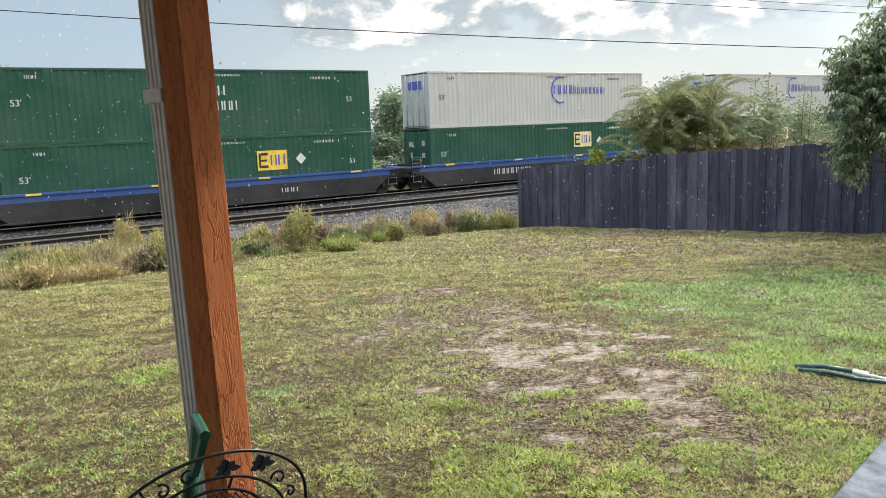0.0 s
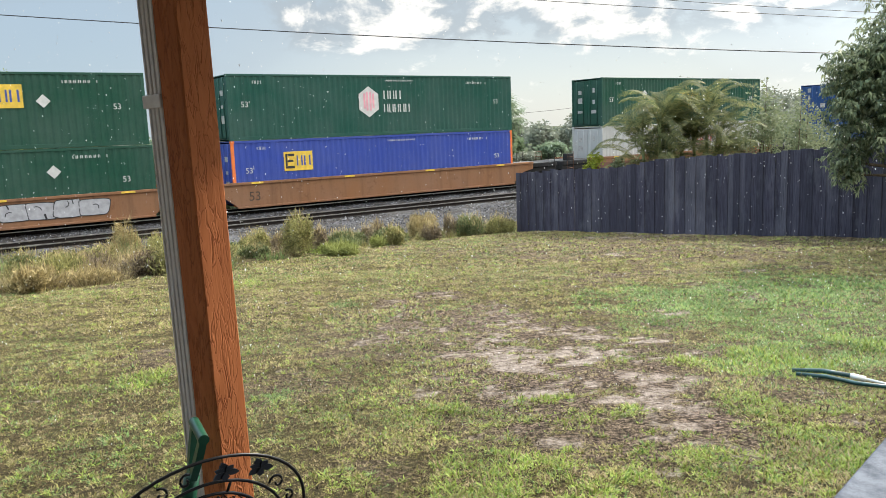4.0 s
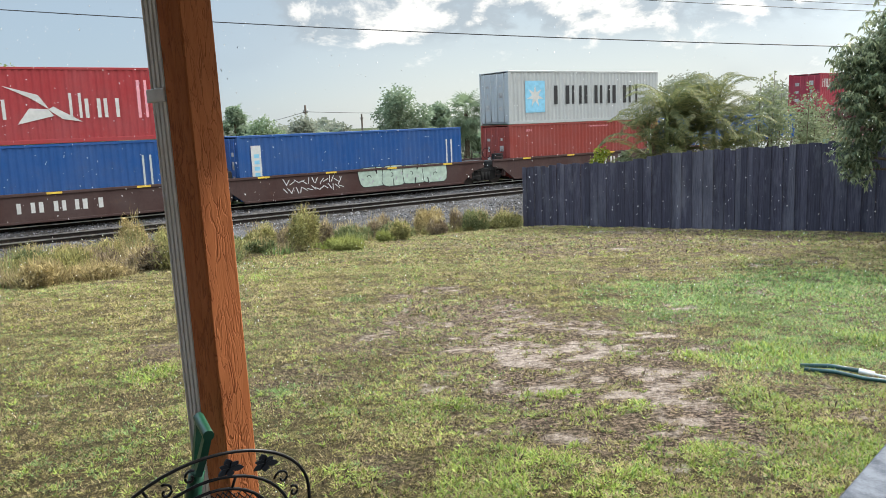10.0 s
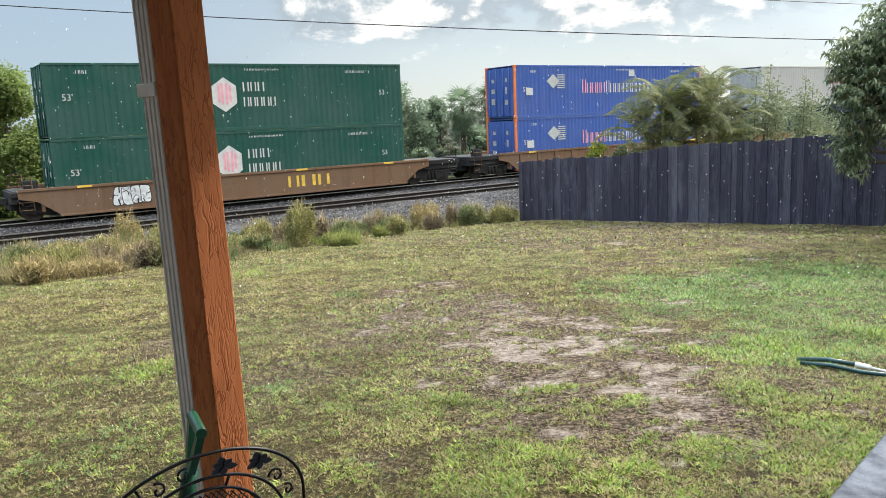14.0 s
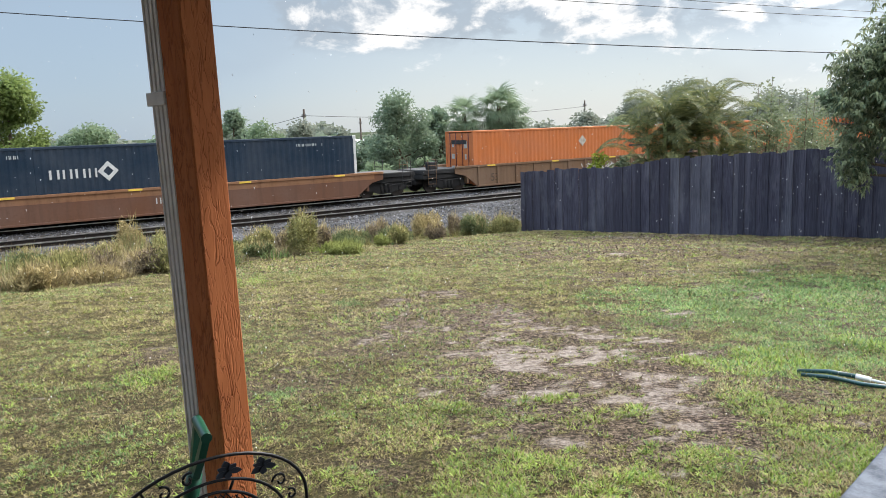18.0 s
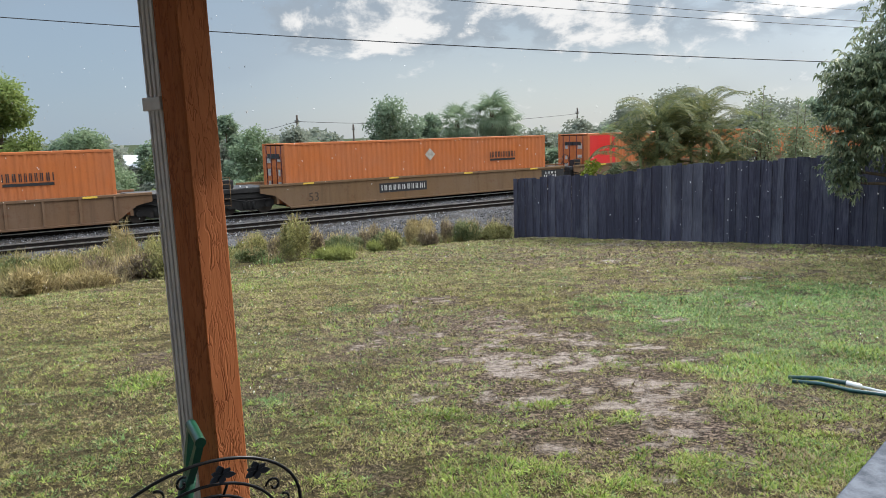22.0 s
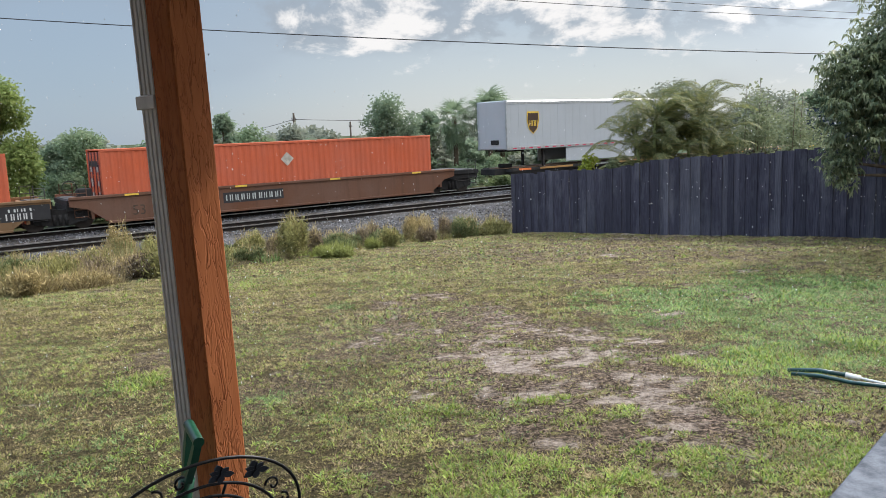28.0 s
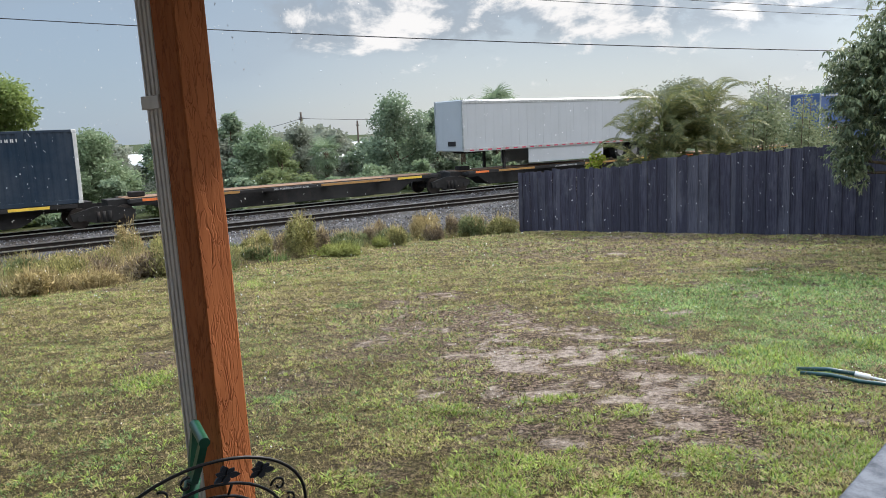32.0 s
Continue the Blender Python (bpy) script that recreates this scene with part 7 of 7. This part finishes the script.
# mango tree before the fence
def mango():
    base_z = float(ground_z(8.6, 13.3))
    ob = thing("mango_tree", pose(8.72, 13.4, base_z), "dense mango tree with long drooping dark leaves", "tree")
    bm = bmesh.new()
    tube(bm, [(0, 0, -0.2), (0.05, 0, 0.8), (-0.1, 0.05, 1.7), (-0.1, 0, 3.0)], 0.17, 9, 0.08)
    part("trunk", bm, m_bark, ob)
    cl = [(-1.0, 0, 2.5, 1.0, 1.1, 0.8), (-1.5, -0.2, 2.05, 0.75, 0.8, 0.6), (-1.1, 0.2, 1.85, 0.7, 0.8, 0.55), (-0.7, 0, 3.3, 1.0, 1.1, 0.7), (-0.2, 0, 4.0, 1.1, 1.2, 0.7), (-1.45, 0, 2.85, 0.7, 0.8, 0.5),
          (0.3, 0.3, 2.6, 1.4, 1.4, 1.2), (-1.5, -0.1, 1.55, 0.3, 0.4, 0.42), (-1.35, -0.1, 1.32, 0.24, 0.3, 0.36), (0.6, 0, 1.9, 1.1, 1.2, 0.7), (0.9, 0.2, 3.6, 1.2, 1.2, 0.9), (-0.9, -0.3, 3.0, 0.8, 0.8, 0.6), (-1.75, 0.0, 2.5, 0.45, 0.5, 0.35), (-0.55, 0, 4.35, 0.6, 0.7, 0.4)]
    cl = [(x, y, z + 0.22, *r) if z > 1.6 else (x - 0.38, y, z, *r) for x, y, z, *r in cl]
    for c in cl[:9]:
        bm = bmesh.new()
        tube(bm, [(-0.05, 0, 1.2), (c[0] * 0.5, c[1] * 0.5, 1.2 + (c[2] - 1.2) * 0.6), c[:3]], 0.06, 6, 0.015)
        part("limb", bm, m_bark, ob)
    v, t = whorls(cl, 7000, 9, 0.15)
    part("crown", fast_mesh("crown", v, t, [LEAF["mango"]]), None, ob)


mango()


# ---- grass ----
def blades(x, y, length, width, lean, heading, kinds, mats, name, bent=True):
    """Bent blades: a wide foot, a bend and a tip; far ones are straight."""
    n = len(x)
    z = ground_z(x, y)
    dx, dy = np.cos(heading), np.sin(heading)
    px, py = -dy * width / 2, dx * width / 2
    h = length * np.cos(lean)
    o = length * np.sin(lean)
    foot = np.stack([x, y, z - 0.005], -1)
    P_ = np.stack([px, py, np.zeros(n)], -1)
    tip = foot + np.stack([dx * o, dy * o, h], -1)
    if not bent:
        v = np.stack([foot - P_, foot + P_, tip], 1).reshape(-1, 3)
        return fast_mesh(name, v, np.arange(n * 3).reshape(-1, 3), mats, kinds)
    midp = foot + np.stack([dx * o * 0.35, dy * o * 0.35, h * 0.6], -1)
    v = np.stack([foot - P_, foot + P_, midp + P_ * 0.8, midp - P_ * 0.8, tip], 1).reshape(-1, 3)
    b = np.arange(n)[:, None] * 5
    t = np.concatenate([b + [0, 1, 2], b + [0, 2, 3], b + [3, 2, 4]], 1).reshape(-1, 3)
    return fast_mesh(name, v, t, mats, np.repeat(kinds, 3))


GRASS = [leafy("grass_olive", (0.125, 0.118, 0.043), (0.41, 0.362, 0.13), 0.6, 0.3, 2.0), leafy("grass_green", (0.07, 0.13, 0.042), (0.31, 0.46, 0.16), 0.6, 0.3, 2.0),
         leafy("grass_lime", (0.13, 0.20, 0.035), (0.44, 0.55, 0.12), 0.6, 0.3, 2.0), leafy("grass_straw", (0.20, 0.15, 0.078), (0.50, 0.41, 0.235), 0.7, 0.25, 2.0), leafy("grass_brown", (0.022, 0.015, 0.010), (0.15, 0.10, 0.066), 0.7, 0.2, 2.0)]
EDGE_U, EDGE_V = [-12, 1.07, 2.7, 5.2, 7.7, 10.5, 14.5, 40], [13.2, 13.4, 13.4, 14.5, 15.3, 17.0, 17.2, 17.2]


def lawn_patch(y0, y1, per_m2, blade, width, seed, each=8, bent=True):
    """Tufts of a few blades that spread from one crown, and flat dead bits between them."""
    r = np.random.default_rng(seed)
    half = 0.62 * y1 + 0.4
    n = int(per_m2 * 2 * half * (y1 - y0))
    x, y = r.uniform(-half, half, n), r.uniform(y0, y1, n)
    u, v = x * ALONG.x + y * ALONG.y, x * ACROSS.x + y * ACROSS.y
    keep = (np.abs(x) < 0.6 * y + 0.4) & (v < np.interp(u, EDGE_U, EDGE_V) + 0.3)
    fx, fy = x - F0.x, y - F0.y
    keep &= (fx * -fdir.y + fy * fdir.x < -0.02) | (x < F0.x)
    keep &= ~((x - 1.67) * math.cos(radians(HOUSE)) - (y - 3.19) * math.sin(radians(HOUSE)) > -0.01)
    x, y = x[keep], y[keep]
    sand, soil, lush, bright, straw = lawn_mask(x, y)
    patch = fbm(x * 1.1, y * 0.8, 90, 3)
    tuftn = 0.45 * fbm(x * 4.0, y * 4.0, 91, 2) + 0.55 * fbm(x * 13.0, y * 13.0, 92, 2)
    dens = 1.0 - 0.95 * smooth(0.2, 0.42, sand) - 0.85 * soil * smooth(0.66, 0.5, tuftn) + 0.5 * lush + 0.9 * bright
    dens = dens * (0.5 + 0.16 * smooth(4.2, 5.5, y) + 0.2 * smooth(9, 14, y) + 0.3 * smooth(0.0, -2.2, x) * smooth(5.5, 8.5, y) + 0.8 * smooth(0.40, 0.56, tuftn)) * (0.6 + 0.6 * smooth(0.35, 0.6, patch))
    live = r.random(len(x)) < dens
    litter = ~live & (r.random(len(x)) < 0.34 + 0.55 * soil + 0.1 * smooth(0.4, 0.8, sand))
    keep = live | litter
    x, y, sand, soil, lush, bright, straw, tuftn, live, patch = [a[keep] for a in (x, y, sand, soil, lush, bright, straw, tuftn, live, patch)]
    n = len(x)
    kinds = np.zeros(n, dtype=np.int32)
    q = r.random(n)
    dry = fbm(x * 0.5, y * 0.5, 95, 3)
    sunny = smooth(0.0, -2.2, x) * smooth(5.5, 8.5, y)
    kinds[q < 0.26 + 0.3 * smooth(0.42, 0.62, dry) + 0.1 * sunny] = 3
    kinds[(q > 0.5) & (q < 0.66 - 0.12 * sunny - 0.1 * smooth(7, 12, y) + 0.3 * np.maximum(soil, smooth(0.1, 0.5, sand)))] = 4
    kinds[(r.random(n) < 0.22 * smooth(0.38, 0.58, patch))] = 1
    kinds[(r.random(n) < lush * (0.75 + smooth(0.4, 0.6, tuftn)))] = 1
    kinds[(r.random(n) < (0.20 * smooth(0.46, 0.62, tuftn) + 0.75 * bright) * (1 - 0.25 * lush))] = 2
    kinds[r.random(n) < 0.12 * bright] = 1
    kinds[r.random(n) < 0.7 * straw] = 3
    kinds[~live] = np.where(r.random((~live).sum()) < 0.75, 4, 3)
    big = np.where(live, (0.75 + 0.4 * smooth(0.44, 0.62, tuftn) + 0.75 * bright + 0.2 * lush) * r.uniform(0.6, 1.35, n), 0.5)
    own = np.repeat(np.arange(n), each)
    m = len(own)
    ang, rad = r.uniform(0, 2 * np.pi, m), np.sqrt(r.random(m))
    spread = np.where(live, 0.5, 0.9)[own] * blade
    lv = live[own]
    kd = kinds[own]
    odd = r.random(m)
    kd = np.where(odd < 0.10, 3, np.where(odd < 0.18, 0, kd)).astype(np.int32)
    ln = blade * big[own] * r.uniform(0.45, 1.3, m)
    lean = np.where(lv, np.radians(26 + 52 * rad + r.uniform(-10, 12, m)), np.radians(r.uniform(52, 90, m)))
    head = np.where(lv, ang + r.uniform(-0.7, 0.7, m), r.uniform(0, 2 * np.pi, m))
    return blades(x[own] + spread * rad * np.cos(ang), y[own] + spread * rad * np.sin(ang), ln, width * r.uniform(0.65, 1.3, m) * big[own] ** 0.4, lean, head, kd, GRASS, "grass", bent)


for k, row in enumerate(((2.6, 5.0, 4300, 0.023, 0.0062), (5.0, 8.0, 2700, 0.028, 0.0100), (8.0, 13.0, 1300, 0.038, 0.0155), (13.0, 24.0, 560, 0.042, 0.028))):
    tagged(new("grass", lawn_patch(*row, 300 + k, (6, 5, 5, 4)[k], k < 1)), "short patchy lawn grass in olive and green", "grass", kind="stuff")


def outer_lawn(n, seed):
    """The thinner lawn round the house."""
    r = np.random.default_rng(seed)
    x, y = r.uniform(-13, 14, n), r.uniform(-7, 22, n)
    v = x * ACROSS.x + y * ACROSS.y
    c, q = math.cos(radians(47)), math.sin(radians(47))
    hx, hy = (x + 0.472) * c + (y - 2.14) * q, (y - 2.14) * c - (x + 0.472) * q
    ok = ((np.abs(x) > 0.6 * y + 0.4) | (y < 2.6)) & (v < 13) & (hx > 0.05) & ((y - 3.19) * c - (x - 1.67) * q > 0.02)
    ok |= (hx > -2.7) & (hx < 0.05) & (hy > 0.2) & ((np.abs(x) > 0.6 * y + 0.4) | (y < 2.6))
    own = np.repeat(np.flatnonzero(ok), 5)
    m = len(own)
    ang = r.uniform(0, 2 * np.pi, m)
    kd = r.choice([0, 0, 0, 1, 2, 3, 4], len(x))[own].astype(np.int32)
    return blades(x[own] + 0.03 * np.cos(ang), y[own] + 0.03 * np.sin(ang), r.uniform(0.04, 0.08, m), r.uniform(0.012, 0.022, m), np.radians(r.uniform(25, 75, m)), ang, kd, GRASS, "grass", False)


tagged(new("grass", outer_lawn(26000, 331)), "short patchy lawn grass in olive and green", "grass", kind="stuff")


def rosettes(n, seed):
    """Coarser wide-bladed weeds that stand out of the near turf."""
    r = np.random.default_rng(seed)
    y = r.uniform(2.7, 8.5, n)
    x = r.uniform(-1, 1, n) * (0.6 * y + 0.3)
    sand, soil, lush, bright, straw = lawn_mask(x, y)
    ok = r.random(n) < (0.15 + 0.85 * smooth(0.5, 0.64, fbm(x * 2.2, y * 2.2, 77, 3)) + 0.6 * bright + 0.4 * lush) * (1 - 0.9 * smooth(0.15, 0.4, sand)) * (1 - 0.5 * soil)
    ok &= ~((x - 1.67) * math.cos(radians(HOUSE)) - (y - 3.19) * math.sin(radians(HOUSE)) > -0.06)
    x, y = x[ok], y[ok]
    own = np.repeat(np.arange(len(x)), 9)
    m = len(own)
    ang = r.uniform(0, 2 * np.pi, m)
    size = r.uniform(0.022, 0.05, len(x))[own] * r.uniform(0.6, 1.2, m)
    sort = np.where(r.random(len(x)) < 0.6, 2, np.where(r.random(len(x)) < 0.6, 0, 1))[own].astype(np.int32)
    return blades(x[own] + 0.006 * np.cos(ang), y[own] + 0.006 * np.sin(ang), size, size * 0.13 + 0.002, np.radians(r.uniform(45, 84, m)), ang, sort, GRASS, "weed_rosettes")


tagged(new("lawn_weeds", rosettes(5200, 321)), "bright wide-bladed weeds in the lawn", "weeds", kind="stuff")


def strip_plan(n, seed):
    """Clumps along the rough strip between lawn and railway: place, distance into the strip, and what grows there."""
    r = np.random.default_rng(seed)
    u, w = r.uniform(-9, 16.5, n), r.random(n) ** 1.3
    edge_v = np.interp(u, EDGE_U, EDGE_V)
    v = edge_v + 0.15 + w * np.minimum(22.8 - edge_v, 6.6)
    dry = np.clip(0.85 - 0.055 * u + 0.9 * (fbm(u * 0.55, v * 0.7, 98) - 0.5), 0.1, 0.95)
    return r, u, v, w, dry


def weeds(clumps, seed):
    """Tussocks whose blades lean outwards, straw-coloured in front, some tall and seeding."""
    r, cu, cv, w, dry = strip_plan(clumps, seed)
    size = r.uniform(0.12, 0.5, clumps) ** 1.2 * (0.75 + 0.7 * fbm(cu * 0.8, cv * 0.5, 97)) * (1 - 0.45 * smooth(4.6, 5.4, cu))
    peak = np.exp(-((cu - 3.7) / 0.5) ** 2) * (w < 0.25)
    height = size * r.uniform(0.8, 1.9, clumps) + 0.05 + 0.5 * peak
    sort = np.where(r.random(clumps) < dry, 3, np.where(r.random(clumps) < 0.55, 0, 1))
    sort = np.where((np.exp(-((cu - 8.0) / 0.8) ** 2) * (w < 0.15)) > 0.4, 2, sort)
    n = (50 + 700 * size**1.5).astype(int)
    own = np.repeat(np.arange(clumps), n)
    m = len(own)
    ang, rad = r.uniform(0, 2 * np.pi, m), np.sqrt(r.random(m))
    u, v = cu[own] + size[own] * rad * np.cos(ang) * 0.95, cv[own] + size[own] * rad * np.sin(ang) * 0.95
    x, y = u * ALONG.x + v * ACROSS.x, u * ALONG.y + v * ACROSS.y
    keep = x < 2.9 + 0.02 * y
    x, y, own, ang, rad = x[keep], y[keep], own[keep], ang[keep], rad[keep]
    m = len(x)
    kinds = sort[own].astype(np.int32)
    mixin = r.random(m)
    kinds = np.where(mixin < 0.10, 3, np.where(mixin < 0.2, 0, np.where(mixin < 0.34, 4, kinds))).astype(np.int32)
    ln = 0.78 * height[own] * r.uniform(0.4, 1.35, m) * (1.1 - 0.4 * rad)
    lean = np.radians(4 + 36 * rad + r.uniform(-10, 16, m))
    return blades(x, y, ln, r.uniform(0.006, 0.013, m), lean, ang + radians(ANGLE) + r.uniform(-0.6, 0.6, m), kinds, GRASS, "weeds", False)


WEED = [leafy("leaf_weed_olive", (0.11, 0.112, 0.042), (0.49, 0.455, 0.18), 0.7, 0.2, 2.5), leafy("leaf_weed_green", (0.07, 0.09, 0.04), (0.27, 0.30, 0.13), 0.7, 0.2, 2.5),
        leafy("leaf_weed_dead", (0.10, 0.076, 0.055), (0.40, 0.315, 0.21), 0.7, 0.15, 2.5), leafy("leaf_weed_straw", (0.20, 0.155, 0.07), (0.62, 0.50, 0.25), 0.7, 0.2, 2.5)]
tagged(new("tall_grass", weeds(620, 401)), "tall rough weeds and straw grass beside the railway", "tall grass", kind="stuff")


def low_bushes(n, seed, kind, leaves):
    """Small-leaved weeds of one kind: low uneven mounds over the same strip."""
    r, cu, cv, w, dry = strip_plan(n, seed)
    x, y = cu * ALONG.x + cv * ACROSS.x, cu * ALONG.y + cv * ACROSS.y
    rad = r.uniform(0.14, 0.46, n) * (0.7 + 0.7 * fbm(cu * 0.8, cv * 0.5, 97))
    mound = smooth(4.6, 5.4, cu)
    tall = rad * r.uniform(0.55, 1.1, n) * (1 - 0.3 * mound) + 0.3 * np.exp(-((cu - 3.7) / 0.5) ** 2) * (w < 0.2)
    z = ground_z(x, y) + tall * 0.45
    ok = (x < 2.7 + 0.02 * y) & (r.random(n) > 0.45 * mound) & ((dry < 0.74), (dry < 0.45), (dry > 0.35), (dry > 0.48))[kind]
    v, t = leaf_cloud(np.stack([x, y, z, rad, rad, tall], -1)[ok], leaves, 0.019, 5.2, -1.5, 1.0)
    return fast_mesh("weeds", v, t, [WEED[kind]])


for k, (count, leaves, words) in enumerate(((80, 46000, "low olive weeds"), (30, 13000, "low green leafy weeds"), (52, 24000, "dry brown dead weeds"), (100, 48000, "pale straw-coloured weeds"))):
    tagged(new("low_weeds", low_bushes(count, 411 + k, k, leaves)), words + " beside the railway", "weeds", kind="stuff")

def weed_clump(x, y, rad, tall, kind, words, seed):
    """One rounded clump of weeds: uneven tufts of narrow leaves with thin stalks standing out of them."""
    rnd = random.Random(seed)
    h = tall * 0.5
    lumps = [(0, 0, h * 0.8, rad * 0.8, rad * 0.8, h)]
    for k in range(9):
        a, q = rnd.uniform(0, 6.28), rad * rnd.uniform(0.3, 0.8)
        lh = h * rnd.uniform(0.45, 0.8)
        lumps.append((q * math.cos(a), q * math.sin(a), lh + h * rnd.uniform(0.0, 0.9) * (1 - 0.6 * q / rad), rad * rnd.uniform(0.25, 0.45), rad * rnd.uniform(0.25, 0.45), lh))
    ob = thing("weed_clump", pose(x, y, float(ground_z(x, y))), words, "weeds", "weed clumps beside the railway")
    v, t = leaf_cloud(lumps, int(1200 + 9000 * rad * (rad + tall)), 0.021, 3.6, -0.7, 0.8)
    part("foliage", fast_mesh("foliage", v, t, [WEED[kind]]), None, ob)
    v, t = leaf_cloud([(0, 0, h * 1.15, rad * 0.85, rad * 0.85, h * 1.05)], int(110 + 500 * rad), 0.012, 17.0, -2.6, 1.0)
    tagged(part("stalk_tuft", fast_mesh("stalk_tuft", v, t, [WEED[3 if kind != 4 else 4]]), None, ob), kind="stuff")


WEED.append(leafy("leaf_weed_lime", (0.16, 0.18, 0.05), (0.43, 0.46, 0.15), 0.7, 0.25, 2.5))
CLUMPS = (
    (0, "rounded olive weed clump", ((-4.51, 19.04, 0.5, 0.65), (-3.03, 16.64, 0.38, 0.94), (-1.11, 18.79, 0.29, 0.47), (1.66, 22.11, 0.53, 0.53), (-6.41, 17.63, 0.24, 0.74), (-7.75, 15.79, 0.39, 0.43), (-6.61, 15.38, 0.3, 0.45))),
    (1, "dark green weed clump", ((-2.53, 20.49, 0.55, 0.51), (0.83, 21.81, 0.49, 0.67), (-3.97, 16.6, 0.34, 0.31), (-7.76, 14.52, 0.33, 0.45))),
    (2, "dry brown weed clump", ((-1.84, 21.14, 0.44, 0.65), (-0.3, 20.31, 0.31, 0.44), (0.26, 22.53, 0.24, 0.68), (-3.73, 17.97, 0.22, 0.48), (-2.79, 17.9, 0.24, 0.61), (-5.44, 14.16, 0.59, 0.41), (-6.85, 14.76, 0.26, 0.4))),
    (3, "straw-coloured seeding weed clump", ((-0.53, 22.08, 0.53, 0.78), (-7.23, 17.98, 0.35, 1.14), (-5.82, 12.88, 0.46, 0.26), (-6.29, 11.88, 0.3, 0.4), (-5.07, 14.28, 0.28, 0.27))),
    (4, "bright lime-green grass tuft", ((-2.18, 16.6, 0.45, 0.28), (-1.51, 18.44, 0.21, 0.22))))
for kind, words, spots in CLUMPS:
    for k, (x, y, rad, tall) in enumerate(spots):
        weed_clump(x, y, rad, tall, kind, words + " beside the railway bed", 430 + 20 * kind + k)

# ---- rain: bright drops that fall, thicker along the porch eave ----
FALL = 5.0


def rain(seed):
    r = np.random.default_rng(seed)
    top = FALL * 32 + 4.5
    n = 150000
    p = np.stack([r.uniform(-2.9, 3.4, n), r.uniform(4.0, 5.2, n), r.uniform(-2.5, top, n)], -1)
    p = p[r.random(n) < np.interp(p[:, 2] / FALL, [0, 12, 19, 27, 30], [1.0, 1.0, 0.4, 0.4, 0.85])]
    k = 2300
    drip = np.stack([-0.63 + 0.035 * r.normal(size=k), 2.5 + 0.03 * r.normal(size=k), r.uniform(-2.5, top, k)], -1)
    p = np.concatenate([p, drip])
    n = len(p)
    wdt = r.uniform(0.0014, 0.0034, n)
    tall = wdt * r.uniform(0.7, 1.0, n)
    o = np.zeros((n, 4, 3))
    o[:, 0, 0], o[:, 1, 0], o[:, 2, 1], o[:, 3, 1] = wdt, -wdt, wdt, -wdt
    o[:, :2, 2], o[:, 2:, 2] = tall[:, None], -tall[:, None]
    v = (p[:, None] + o).reshape(-1, 3)
    t = np.concatenate([np.arange(n)[:, None] * 4 + f for f in ([0, 1, 2], [0, 3, 1], [0, 2, 3], [1, 3, 2])], 1).reshape(-1, 3)
    return fast_mesh("rain_drops", v, t, [m_drop])


# white colour stands for the glint of sunlight in the clear drops
m_drop = leafy("drop_glint", (0.93, 0.95, 0.97), (0.97, 0.97, 0.97), 0.1, 0.6)
rain_drops = tagged(new("rain_drops", rain(501)), "bright falling drops of a sunlit shower", "rain", kind="stuff")


# ---- loose stones on the railway bed ----
def stones(n, seed):
    r = np.random.default_rng(seed)
    s = r.uniform(-2, 46, n)
    v = np.where(r.random(n) < 0.62, r.uniform(-6.6, -0.9, n), r.uniform(0.9, 4.4, n))
    z = np.interp(v, [b[0] for b in BED], [b[1] for b in BED])
    rad = r.uniform(0.022, 0.055, n)
    o = np.array([[1, 0, 0], [0, 1, 0], [-1, 0, 0], [0, -1, 0], [0, 0, 1], [0, 0, -1]]) * 1.0
    turn = r.uniform(0, 6.28, n)
    c_, s_ = np.cos(turn)[:, None], np.sin(turn)[:, None]
    ox, oy = o[None, :, 0] * c_ - o[None, :, 1] * s_, o[None, :, 0] * s_ + o[None, :, 1] * c_
    jig = r.uniform(0.6, 1.3, (n, 6))
    pts = np.stack([s[:, None] + ox * rad[:, None] * jig, v[:, None] + oy * rad[:, None] * jig, z[:, None] + 0.01 + o[None, :, 2] * rad[:, None] * 0.7 * jig], -1).reshape(-1, 3)
    b = np.arange(n)[:, None] * 6
    t = np.concatenate([b + [i, (i + 1) % 4, 4] for i in range(4)] + [b + [(i + 1) % 4, i, 5] for i in range(4)], 1).reshape(-1, 3)
    return fast_mesh("ballast_stones", pts, t, [m_stone])


m_stone, nt, sh = base("stone", (0.2, 0.2, 0.2), 0.9)
geo = nt.nodes.new("ShaderNodeNewGeometry")
nt.links.new(ramp(nt, geo.outputs["Random Per Island"], [(0.0, (0.03, 0.03, 0.032)), (0.5, (0.10, 0.10, 0.108)), (1.0, (0.25, 0.25, 0.265))]), sh.inputs["Base Color"])
loose = tagged(new("ballast_stones", stones(22000, 601)), "loose grey ballast stones between the rails", "stones", kind="stuff")
loose.matrix_world = on_track(0, SIDING_AT, RAIL_TOP)


# ---- movement: the train rolls past at a steady speed ----
def motions():
    for ob, s, z, lateral in MOVERS:
        walk(ob, [(t, on_track(s - SPEED * t, lateral, z)) for t in (0.0, 8.0, 16.0, 24.0, 32.0)])
    walk(rain_drops, [(t, pose(0, 0, -FALL * t)) for t in (0.0, 16.0, 32.0)])


motions()
